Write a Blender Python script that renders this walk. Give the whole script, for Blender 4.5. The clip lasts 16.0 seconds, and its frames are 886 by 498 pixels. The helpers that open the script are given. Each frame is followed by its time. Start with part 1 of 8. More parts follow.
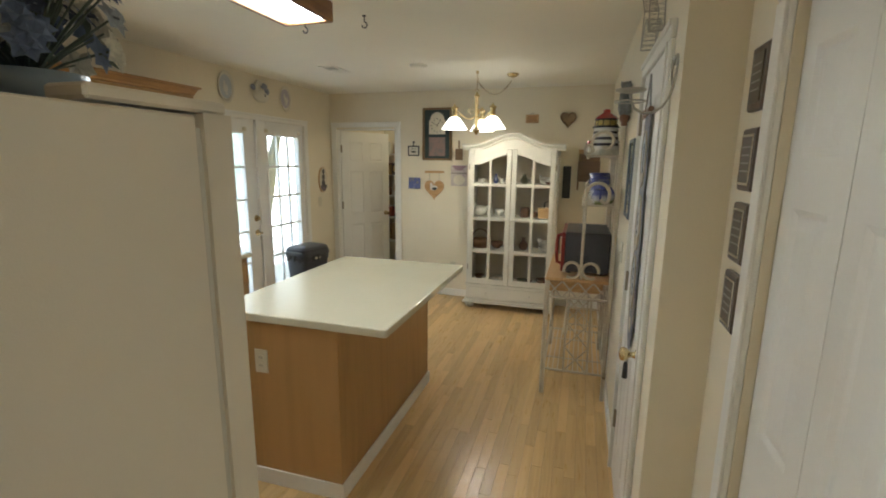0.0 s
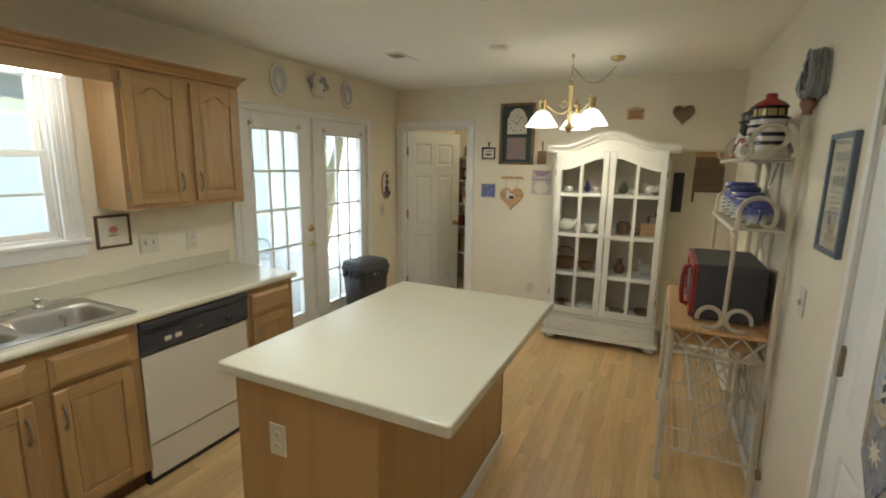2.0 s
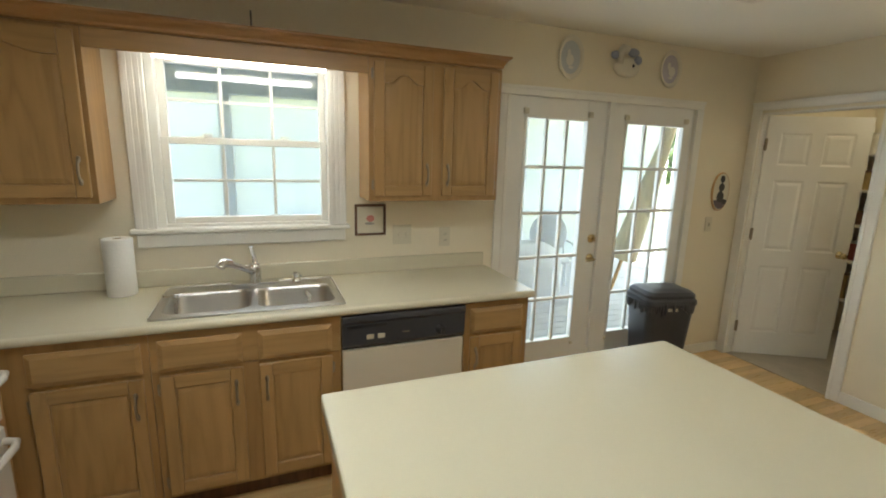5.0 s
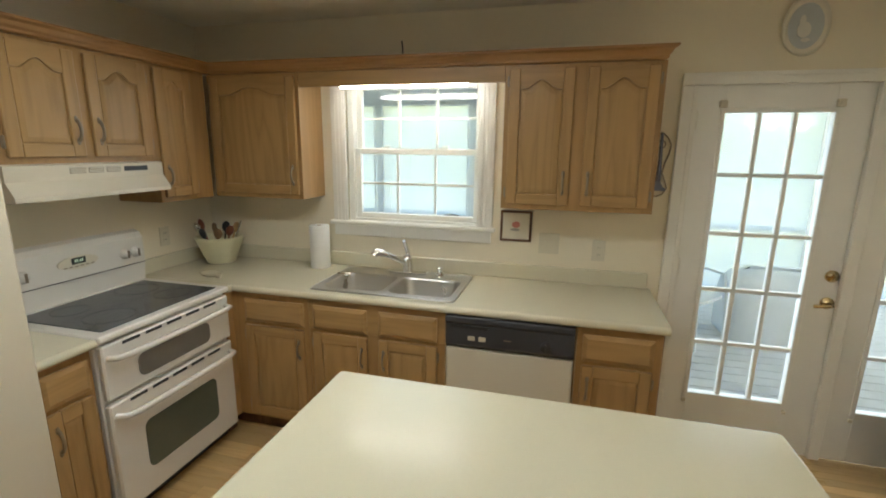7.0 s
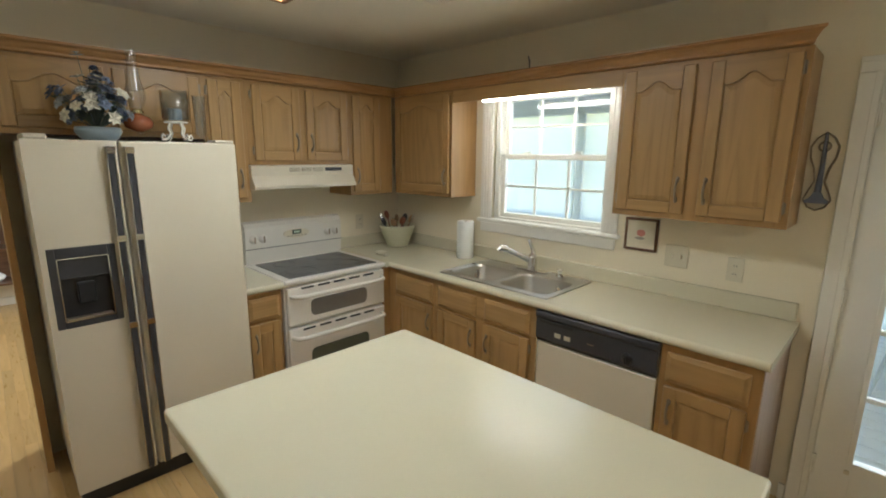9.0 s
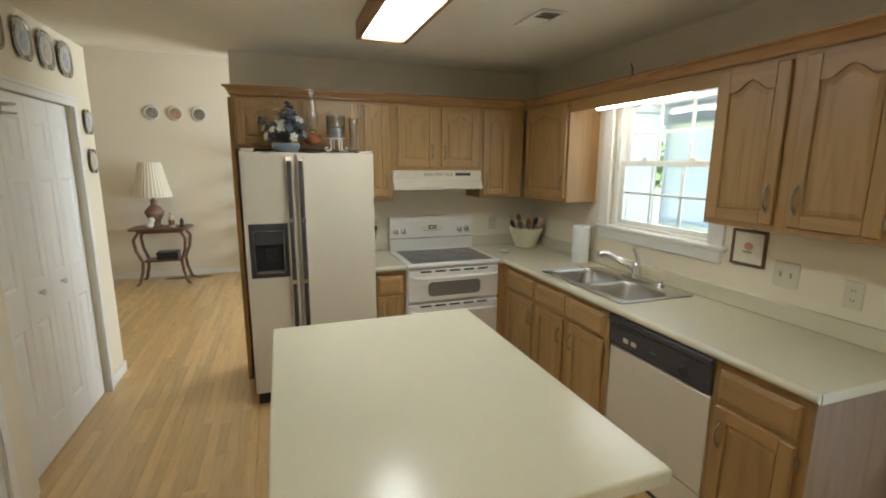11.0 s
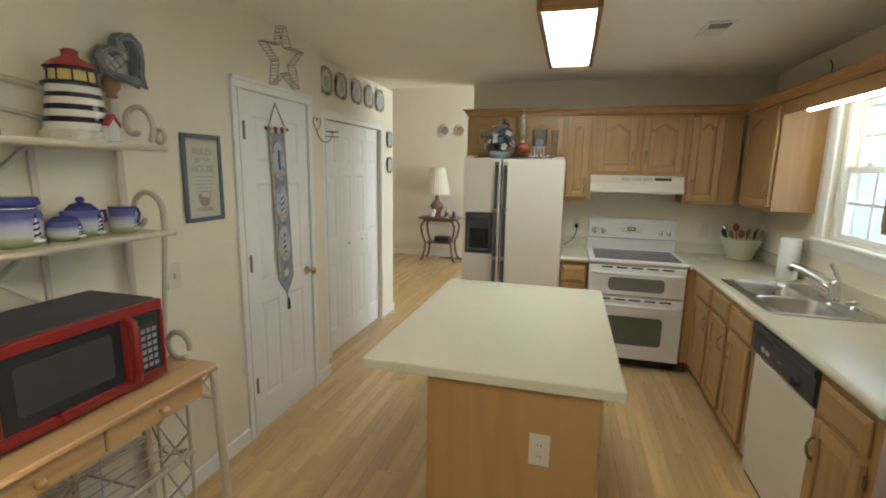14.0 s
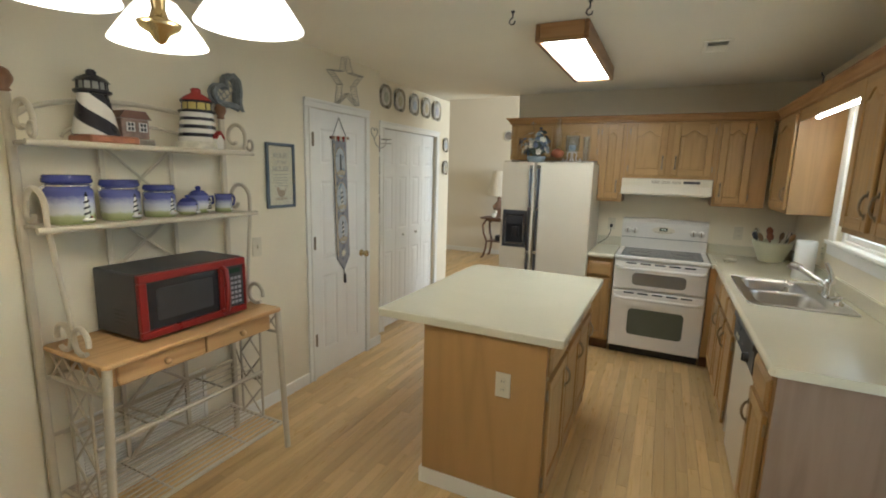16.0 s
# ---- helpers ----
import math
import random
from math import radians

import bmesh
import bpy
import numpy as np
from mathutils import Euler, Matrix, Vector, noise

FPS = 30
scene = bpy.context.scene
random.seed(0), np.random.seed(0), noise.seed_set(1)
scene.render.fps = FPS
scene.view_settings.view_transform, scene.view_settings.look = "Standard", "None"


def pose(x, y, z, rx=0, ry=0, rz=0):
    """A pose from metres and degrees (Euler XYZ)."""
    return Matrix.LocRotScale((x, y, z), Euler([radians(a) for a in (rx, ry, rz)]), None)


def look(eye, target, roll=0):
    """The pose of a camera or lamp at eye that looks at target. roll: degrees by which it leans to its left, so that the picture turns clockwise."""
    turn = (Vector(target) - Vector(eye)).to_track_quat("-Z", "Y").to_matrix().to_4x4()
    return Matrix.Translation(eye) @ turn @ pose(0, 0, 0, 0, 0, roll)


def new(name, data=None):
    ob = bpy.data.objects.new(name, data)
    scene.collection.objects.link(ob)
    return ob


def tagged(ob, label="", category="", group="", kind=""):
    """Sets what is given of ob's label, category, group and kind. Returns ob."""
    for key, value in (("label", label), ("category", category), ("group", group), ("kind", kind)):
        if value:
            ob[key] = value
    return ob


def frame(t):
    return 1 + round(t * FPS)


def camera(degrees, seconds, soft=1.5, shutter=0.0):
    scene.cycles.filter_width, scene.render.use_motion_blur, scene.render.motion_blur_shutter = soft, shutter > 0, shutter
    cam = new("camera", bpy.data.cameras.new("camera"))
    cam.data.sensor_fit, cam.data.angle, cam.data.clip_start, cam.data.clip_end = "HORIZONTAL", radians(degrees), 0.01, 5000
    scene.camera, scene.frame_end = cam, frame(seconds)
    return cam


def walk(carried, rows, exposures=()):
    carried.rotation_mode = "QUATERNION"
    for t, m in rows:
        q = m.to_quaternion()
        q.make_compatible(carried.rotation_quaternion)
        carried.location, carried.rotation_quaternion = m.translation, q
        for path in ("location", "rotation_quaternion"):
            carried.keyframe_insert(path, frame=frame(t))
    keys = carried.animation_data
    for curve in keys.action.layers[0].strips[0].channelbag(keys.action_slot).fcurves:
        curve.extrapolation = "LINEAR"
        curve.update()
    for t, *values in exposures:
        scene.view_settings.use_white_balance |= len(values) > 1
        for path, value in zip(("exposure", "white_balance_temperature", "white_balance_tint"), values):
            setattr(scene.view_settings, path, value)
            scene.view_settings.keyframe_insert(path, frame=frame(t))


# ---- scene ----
cam = camera(88.1, 16.0, soft=1.9)
PATH = [
    (0, (0.377, -0.381, 1.64), (-0.19, 1.499, 1.262), 0.6),
    (0.5, (0.285, -0.191, 1.639), (-0.296, 1.685, 1.263), 0.5),
    (1, (0.222, 0.005, 1.64), (-0.412, 1.865, 1.268), 0.4),
    (1.5, (0.132, 0.144, 1.637), (-0.576, 1.978, 1.272), 0.7),
    (2, (0.073, 0.287, 1.638), (-0.767, 2.065, 1.273), 0.9),
    (2.5, (0.036, 0.439, 1.65), (-0.976, 2.122, 1.275), 1.2),
    (3, (0.015, 0.571, 1.634), (-1.18, 2.13, 1.262), 1.3),
    (3.5, (-0.054, 0.701, 1.62), (-1.416, 2.117, 1.245), 1.5),
    (4, (-0.085, 0.849, 1.614), (-1.613, 2.081, 1.231), 1.7),
    (6.5, (0.002, 1.865, 1.651), (-1.942, 1.655, 1.233), 0.9),
    (7, (0.0, 2.07, 1.675), (-1.891, 1.576, 1.25), 0.7),
    (7.5, (-0.018, 2.278, 1.685), (-1.817, 1.513, 1.263), 0.6),
    (8, (-0.059, 2.482, 1.693), (-1.729, 1.468, 1.269), 0.5),
    (8.5, (-0.077, 2.663, 1.668), (-1.611, 1.444, 1.265), 0.5),
    (9, (-0.107, 2.819, 1.662), (-1.496, 1.437, 1.263), 0.5),
    (11.5, (-0.582, 3.613, 1.646), (-1.021, 1.695, 1.288), 0.4),
    (12, (-0.69, 3.747, 1.639), (-0.907, 1.79, 1.288), 0.5),
    (12.5, (-0.772, 3.859, 1.642), (-0.782, 1.89, 1.29), 0.5),
    (13, (-0.862, 3.997, 1.628), (-0.677, 2.036, 1.282), 0.6),
    (13.5, (-0.985, 4.107, 1.624), (-0.621, 2.171, 1.277), 0.8),
    (14, (-1.123, 4.197, 1.619), (-0.603, 2.297, 1.276), 1.0),
    (14.5, (-1.281, 4.291, 1.626), (-0.63, 2.432, 1.28), 1.2),
    (15, (-1.413, 4.39, 1.625), (-0.673, 2.564, 1.281), 1.5),
    (15.5, (-1.549, 4.495, 1.631), (-0.743, 2.698, 1.285), 1.6),
    (16, (-1.672, 4.594, 1.612), (-0.818, 2.817, 1.277), 1.5),
]
walk(cam, [(t, look(eye, target, roll)) for t, eye, target, roll in PATH],
     exposures=[(0.0, 2.60, 5880, 6), (2.0, 2.60, 5960, 6), (3.5, 2.51, 6180, 6), (6.5, 2.54, 6180, 6),
                (9.0, 2.53, 6040, 6), (11.5, 2.48, 6000, 6), (13.5, 2.57, 5900, 6), (16.0, 2.64, 5860, 6)])

# ---- light ----
world = bpy.data.worlds.new("sky")
scene.world = world
world.use_nodes = True
wn = world.node_tree
sky = wn.nodes.new("ShaderNodeTexSky")
sky.sky_type, sky.sun_disc = "NISHITA", False
sky.dust_density, sky.air_density = 2.5, 1.0
sky.sun_elevation, sky.sun_rotation = radians(52), radians(60)
wn.links.new(sky.outputs[0], wn.nodes["Background"].inputs[0])
wn.nodes["Background"].inputs[1].default_value = 0.11
sun = new("sun", bpy.data.lights.new("sun", "SUN"))
sun.data.energy, sun.data.angle, sun.data.color = 3.5, radians(0.6), (1.0, 0.95, 0.86)
sun.matrix_world = look((6, 4, 9), (0, 0, 0))

CEILING_LAMP = 3.5     # radiance of the kitchen diffuser
SINK_TUBE = 5.0
SHADE_GLOW = 0.55
BULB_WATTS = 0.85
LIVING_WATTS = 16.0
PANTRY_WATTS = 1.2
DOOR_WATTS = 2.2

# ---- mesh and object helpers ----
WEST, NORTH, EAST, SOUTH, CLOSET, CEIL = -2.72, 4.915, 0.63, -0.35, 0.79, 2.44


class G:
    """A small mesh builder: verts and faces with a smooth flag."""

    def __init__(self):
        self.v, self.f, self.sm = [], [], []

    def add(self, vs, fs, smooth=False):
        o = len(self.v)
        self.v += [tuple(p) for p in vs]
        self.f += [tuple(i + o for i in f) for f in fs]
        self.sm += [smooth] * len(fs)
        return self

    def box(self, x0, y0, z0, x1, y1, z1, c=0.002):
        lo, hi = (min(x0, x1), min(y0, y1), min(z0, z1)), (max(x0, x1), max(y0, y1), max(z0, z1))
        mid = [(a + b) / 2 for a, b in zip(lo, hi)]
        h = [(b - a) / 2 for a, b in zip(lo, hi)]
        c = min(c, 0.45 * min(h))
        if c <= 0:
            vs = [(mid[0] + i * h[0], mid[1] + j * h[1], mid[2] + k * h[2]) for i in (-1, 1) for j in (-1, 1) for k in (-1, 1)]
            return self.add(vs, [(0, 1, 3, 2), (4, 6, 7, 5), (0, 4, 5, 1), (2, 3, 7, 6), (0, 2, 6, 4), (1, 5, 7, 3)])
        idx, vs = {}, []
        for s in [(i, j, k) for i in (-1, 1) for j in (-1, 1) for k in (-1, 1)]:
            for a in range(3):
                idx[s, a] = len(vs)
                vs.append(tuple(mid[k] + s[k] * (h[k] - (0 if k == a else c)) for k in range(3)))
        fs = []
        for a in range(3):
            b, d = (a + 1) % 3, (a + 2) % 3
            for sa in (-1, 1):
                loop = []
                for sb, sd in ((-1, -1), (1, -1), (1, 1), (-1, 1)):
                    s = [0, 0, 0]
                    s[a], s[b], s[d] = sa, sb, sd
                    loop.append(idx[tuple(s), a])
                fs.append(loop)
                for sb in (-1, 1):
                    s1, s2 = [0, 0, 0], [0, 0, 0]
                    s1[a], s1[b], s1[d] = sa, sb, -1
                    s2[a], s2[b], s2[d] = sa, sb, 1
                    fs.append((idx[tuple(s1), a], idx[tuple(s2), a], idx[tuple(s2), b], idx[tuple(s1), b]))
        for s in [(i, j, k) for i in (-1, 1) for j in (-1, 1) for k in (-1, 1)]:
            fs.append((idx[s, 0], idx[s, 1], idx[s, 2]))
        return self.add(vs, fs)

    def loft(self, loops, cap=True, smooth=False, closed=True):
        n = len(loops[0])
        vs = [p for l in loops for p in l]
        fs = []
        for i in range(len(loops) - 1):
            for j in range(n if closed else n - 1):
                k = (j + 1) % n
                fs.append((i * n + j, i * n + k, (i + 1) * n + k, (i + 1) * n + j))
        self.add(vs, fs, smooth)
        if cap:
            self.add(loops[0], [tuple(range(n))])
            self.add(loops[-1], [tuple(range(n))])
        return self

    def prism(self, outline, y0, y1, inset=0.0):
        """An outline in x and z, from y0 to y1."""
        return self.loft([[(x, y0, z) for x, z in outline], [(x, y1, z) for x, z in outline]])

    def plate(self, outline, z0, z1):
        """An outline in x and y, from z0 to z1."""
        return self.loft([[(x, y, z0) for x, y in outline], [(x, y, z1) for x, y in outline]])

    def tube(self, pts, r, n=8, closed=False, taper=None, flat=1.0):
        pts = [Vector(p) for p in pts]
        m = len(pts)
        loops, up = [], None
        for i, p in enumerate(pts):
            a = pts[(i - 1) % m] if (closed or i > 0) else p
            b = pts[(i + 1) % m] if (closed or i < m - 1) else p
            d = (b - a).normalized()
            if up is None:
                up = d.orthogonal().normalized()
            up = (up - d * up.dot(d)).normalized()
            side = d.cross(up)
            rr = r * (taper(i / max(1, m - 1)) if taper else 1.0)
            loops.append([p + (up * math.cos(t) + side * math.sin(t) * flat) * rr for t in [2 * math.pi * k / n for k in range(n)]])
        if closed:
            loops.append(loops[0])
        return self.loft(loops, cap=not closed, smooth=True)

    def cyl(self, p0, p1, r, n=16, r1=None):
        q = (r1 or r) / r
        return self.tube([p0, p1], r, n, taper=lambda u: 1 + (q - 1) * u)

    def lathe(self, profile, at=(0, 0, 0), n=24, sx=1.0, sy=1.0, cap=True):
        """A profile of (radius, z) turned about the upright axis."""
        loops = [[(at[0] + sx * r * math.cos(2 * math.pi * k / n), at[1] + sy * r * math.sin(2 * math.pi * k / n), at[2] + z) for k in range(n)] for r, z in profile]
        return self.loft(loops, cap=cap, smooth=True)

    def ball(self, at, rx, ry=None, rz=None, n=14):
        ry, rz = ry or rx, rz or rx
        m = max(6, n // 2)
        prof = [(max(1e-4, math.sin(math.pi * i / m)), -math.cos(math.pi * i / m)) for i in range(m + 1)]
        loops = [[(at[0] + rx * r * math.cos(2 * math.pi * k / n), at[1] + ry * r * math.sin(2 * math.pi * k / n), at[2] + rz * z) for k in range(n)] for r, z in prof]
        return self.loft(loops, smooth=True)

    def moved(self, m):
        self.v = [tuple(m @ Vector(p)) for p in self.v]
        return self

    def join(self, other):
        o = len(self.v)
        self.v += other.v
        self.f += [tuple(i + o for i in f) for f in other.f]
        self.sm += other.sm
        return self

    def mesh(self, name):
        me = bpy.data.meshes.new(name)
        me.from_pydata(self.v, [], self.f)
        bm = bmesh.new()
        bm.from_mesh(me)
        bmesh.ops.recalc_face_normals(bm, faces=bm.faces)
        bm.to_mesh(me)
        bm.free()
        me.polygons.foreach_set("use_smooth", self.sm)
        return me


def part(name, g, material, parent=None, label="", at=None):
    """One mesh object under a thing or a part; at: its pose in the parent."""
    me = g if isinstance(g, bpy.types.Mesh) else g.mesh(name)
    if not me.materials:
        me.materials.append(material)
    ob = new(name, me)
    if parent:
        ob.parent = parent
    if at is not None:
        ob.matrix_basis = at
    return tagged(ob, label)


def thing(name, m, label, category, group="", kind=""):
    ob = new(name)
    ob.empty_display_size = 0.05
    ob.matrix_basis = m
    return tagged(ob, label, category, group, kind)


def structure(name, g, material, label, category):
    return tagged(part(name, g, material), label, category, kind="structure")


def on_west(y, z, off=0.0):
    return pose(WEST + off, y, z, 0, 0, 90)


def on_south(x, z, off=0.0):
    return pose(x, SOUTH + off, z, 0, 0, 180)


def on_north(x, z, off=0.0):
    return pose(x, NORTH - off, z)


def on_east(y, z, off=0.0):
    return pose(EAST - off, y, z, 0, 0, -90)


def circle(cx, cz, r, n=24, a0=0.0, a1=360.0):
    return [(cx + r * math.cos(radians(a0 + (a1 - a0) * i / n)), cz + r * math.sin(radians(a0 + (a1 - a0) * i / n))) for i in range(n + (0 if abs(a1 - a0) >= 360 else 1))]


# ---- materials ----
def _mat(name):
    m = bpy.data.materials.new(name)
    m.use_nodes = True
    nt = m.node_tree
    return m, nt, nt.nodes["Principled BSDF"]


def _node(nt, kind, **vals):
    n = nt.nodes.new(kind)
    for k, v in vals.items():
        n.inputs[k].default_value = v
    return n


def _ramp(nt, stops):
    n = nt.nodes.new("ShaderNodeValToRGB")
    el = n.color_ramp.elements
    while len(el) < len(stops):
        el.new(0.5)
    for e, (p, c) in zip(el, stops):
        e.position, e.color = p, (*c, 1)
    return n


def surface(name, color, rough=0.5, metal=0.0, vary=0.06, scale=3.0, fine=60.0, bump=0.03, coat=0.0, rvary=0.1, spec=0.5):
    """Paint, plastic, metal or stone: two scales of variation in colour, gloss and relief."""
    m, nt, b = _mat(name)
    tc = nt.nodes.new("ShaderNodeTexCoord")
    big = _node(nt, "ShaderNodeTexNoise", Scale=scale, Detail=4.0, Roughness=0.6)
    small = _node(nt, "ShaderNodeTexNoise", Scale=fine, Detail=3.0)
    for n in (big, small):
        nt.links.new(tc.outputs["Object"], n.inputs["Vector"])
    lo = tuple(max(0, c * (1 - vary)) for c in color)
    hi = tuple(min(1, c * (1 + vary)) for c in color)
    r = _ramp(nt, [(0.3, lo), (0.7, hi)])
    nt.links.new(big.outputs["Fac"], r.inputs[0])
    mix = nt.nodes.new("ShaderNodeMix")
    mix.data_type, mix.blend_type = "RGBA", "MULTIPLY"
    mix.inputs[0].default_value = 0.5
    r2 = _ramp(nt, [(0.35, (1 - vary,) * 3), (0.65, (1, 1, 1))])
    nt.links.new(small.outputs["Fac"], r2.inputs[0])
    nt.links.new(r.outputs[0], mix.inputs[6])
    nt.links.new(r2.outputs[0], mix.inputs[7])
    nt.links.new(mix.outputs[2], b.inputs["Base Color"])
    mr = nt.nodes.new("ShaderNodeMapRange")
    mr.inputs[3].default_value, mr.inputs[4].default_value = max(0.02, rough - rvary), min(1, rough + rvary)
    nt.links.new(big.outputs["Fac"], mr.inputs[0])
    nt.links.new(mr.outputs[0], b.inputs["Roughness"])
    b.inputs["Metallic"].default_value = metal
    b.inputs["Specular IOR Level"].default_value = spec
    if coat:
        b.inputs["Coat Weight"].default_value, b.inputs["Coat Roughness"].default_value = coat, 0.1
    if bump:
        bp = _node(nt, "ShaderNodeBump", Strength=bump * 4, Distance=0.002)
        nt.links.new(small.outputs["Fac"], bp.inputs["Height"])
        nt.links.new(bp.outputs[0], b.inputs["Normal"])
    return m


def wood(name, light, dark, axis=2, rough=0.4, scale=1.0, coat=0.0, plank=False, contrast=1.0):
    """Oak-like grain drawn out along one local axis."""
    m, nt, b = _mat(name)
    tc = nt.nodes.new("ShaderNodeTexCoord")
    info = nt.nodes.new("ShaderNodeObjectInfo")
    mul = nt.nodes.new("ShaderNodeVectorMath")
    mul.operation = "MULTIPLY_ADD"
    sc = [scale * 9.0] * 3
    sc[axis] = scale * 0.8
    mul.inputs[1].default_value = sc
    nt.links.new(tc.outputs["Object"], mul.inputs[0])
    off = nt.nodes.new("ShaderNodeVectorMath")
    off.operation = "SCALE"
    off.inputs[0].default_value = (17.0, 31.0, 23.0)
    nt.links.new(info.outputs["Random"], off.inputs["Scale"])
    nt.links.new(off.outputs[0], mul.inputs[2])
    cath = _node(nt, "ShaderNodeTexNoise", Scale=0.9, Detail=2.0, Distortion=0.6)
    rings = _node(nt, "ShaderNodeMath")
    rings.operation = "MULTIPLY"
    rings.inputs[1].default_value = 11.0
    fr = nt.nodes.new("ShaderNodeMath")
    fr.operation = "PINGPONG"
    fr.inputs[1].default_value = 1.0
    grain = _node(nt, "ShaderNodeTexNoise", Scale=7.0, Detail=5.0, Roughness=0.7)
    nt.links.new(mul.outputs[0], cath.inputs["Vector"])
    nt.links.new(mul.outputs[0], grain.inputs["Vector"])
    nt.links.new(cath.outputs["Fac"], rings.inputs[0])
    nt.links.new(rings.outputs[0], fr.inputs[0])
    comb = nt.nodes.new("ShaderNodeMix")
    comb.data_type = "FLOAT"
    comb.inputs[0].default_value = 0.55
    nt.links.new(fr.outputs[0], comb.inputs[2])
    nt.links.new(grain.outputs["Fac"], comb.inputs[3])
    mid = tuple((a * 0.7 + c * 0.3) for a, c in zip(light, dark))
    r = _ramp(nt, [(0.5 - 0.35 / contrast, dark), (0.5, mid), (0.5 + 0.3 / contrast, light)])
    nt.links.new(comb.outputs[0], r.inputs[0])
    out = r.outputs[0]
    hsv = _node(nt, "ShaderNodeHueSaturation")
    mr = nt.nodes.new("ShaderNodeMapRange")
    mr.inputs[3].default_value, mr.inputs[4].default_value = (0.82, 1.12) if plank else (0.94, 1.06)
    nt.links.new(info.outputs["Random"], mr.inputs[0])
    nt.links.new(mr.outputs[0], hsv.inputs["Value"])
    nt.links.new(out, hsv.inputs["Color"])
    nt.links.new(hsv.outputs[0], b.inputs["Base Color"])
    rr = nt.nodes.new("ShaderNodeMapRange")
    rr.inputs[3].default_value, rr.inputs[4].default_value = rough + 0.08, rough - 0.06
    nt.links.new(grain.outputs["Fac"], rr.inputs[0])
    nt.links.new(rr.outputs[0], b.inputs["Roughness"])
    bp = _node(nt, "ShaderNodeBump", Strength=0.12, Distance=0.001)
    nt.links.new(grain.outputs["Fac"], bp.inputs["Height"])
    nt.links.new(bp.outputs[0], b.inputs["Normal"])
    if coat:
        b.inputs["Coat Weight"].default_value, b.inputs["Coat Roughness"].default_value = coat, 0.16
    return m


def pane_glass(name, tint=(1, 1, 1), gloss=1.0):
    m, nt, b = _mat(name)
    nt.nodes.remove(b)
    tr = nt.nodes.new("ShaderNodeBsdfTransparent")
    tr.inputs[0].default_value = (*tint, 1)
    gl = nt.nodes.new("ShaderNodeBsdfGlossy")
    gl.inputs["Roughness"].default_value = 0.02
    fr = nt.nodes.new("ShaderNodeLayerWeight")
    pw = nt.nodes.new("ShaderNodeMath")
    pw.operation = "POWER"
    pw.inputs[1].default_value = 4.0
    nt.links.new(fr.outputs["Facing"], pw.inputs[0])
    k = nt.nodes.new("ShaderNodeMath")
    k.operation = "MULTIPLY_ADD"
    k.inputs[1].default_value, k.inputs[2].default_value = 0.6 * gloss, 0.035 * gloss
    mx = nt.nodes.new("ShaderNodeMixShader")
    nt.links.new(pw.outputs[0], k.inputs[0])
    nt.links.new(k.outputs[0], mx.inputs[0])
    nt.links.new(tr.outputs[0], mx.inputs[1])
    nt.links.new(gl.outputs[0], mx.inputs[2])
    nt.links.new(mx.outputs[0], nt.nodes["Material Output"].inputs[0])
    return m


def glow(name, color, strength):
    m, nt, b = _mat(name)
    b.inputs["Base Color"].default_value = (0.8, 0.8, 0.78, 1)
    b.inputs["Roughness"].default_value = 0.35
    b.inputs["Emission Color"].default_value = (*color, 1)
    b.inputs["Emission Strength"].default_value = strength
    return m


WALL = surface("wall_paint", (0.765, 0.69, 0.53), 0.7, vary=0.035, scale=1.2, fine=180, bump=0.03)
LIVING = surface("living_paint", (0.80, 0.73, 0.60), 0.7, vary=0.03, scale=1.2, fine=180)
CEILP = surface("ceiling_paint", (0.85, 0.805, 0.69), 0.8, vary=0.03, scale=1.0, fine=220, bump=0.05)
TRIM = surface("trim_paint", (0.80, 0.775, 0.71), 0.38, vary=0.03, scale=4, fine=90, bump=0.01)
DOORW = surface("door_paint", (0.80, 0.785, 0.74), 0.4, vary=0.03, scale=2, fine=120, bump=0.02)
WHITE = surface("white_enamel", (0.745, 0.705, 0.64), 0.22, vary=0.02, scale=3, fine=90, bump=0.0)
ALMOND = surface("almond_enamel", (0.66, 0.59, 0.465), 0.34, vary=0.02, scale=2, fine=300, bump=0.03)
LAM = surface("laminate", (0.635, 0.585, 0.435), 0.21, vary=0.02, scale=2, fine=150, bump=0.004, rvary=0.05)
OAK = wood("oak_upright", (0.435, 0.264, 0.104), (0.30, 0.177, 0.068), 2, 0.36, contrast=0.58)
OAKX = wood("oak_level", (0.435, 0.264, 0.104), (0.30, 0.177, 0.068), 0, 0.36, contrast=0.58)
OAKF = wood("oak_frame", (0.40, 0.233, 0.088), (0.285, 0.162, 0.061), 2, 0.36, contrast=0.58)
OAKR = wood("oak_raised", (0.435, 0.264, 0.104), (0.28, 0.162, 0.06), 2, 0.36, contrast=0.72)
OAKD = wood("oak_crown", (0.42, 0.23, 0.088), (0.28, 0.135, 0.045), 0, 0.4)
OAKP = wood("oak_panel", (0.47, 0.27, 0.10), (0.35, 0.205, 0.072), 2, 0.40, scale=0.5, contrast=0.7)
PINE = wood("pine_top", (0.58, 0.36, 0.16), (0.42, 0.23, 0.09), 0, 0.4)
PLANK = wood("oak_plank", (0.66, 0.445, 0.195), (0.53, 0.335, 0.135), 1, 0.28, coat=0.35, plank=True, contrast=0.7)
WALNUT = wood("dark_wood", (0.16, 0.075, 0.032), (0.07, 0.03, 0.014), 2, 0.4)
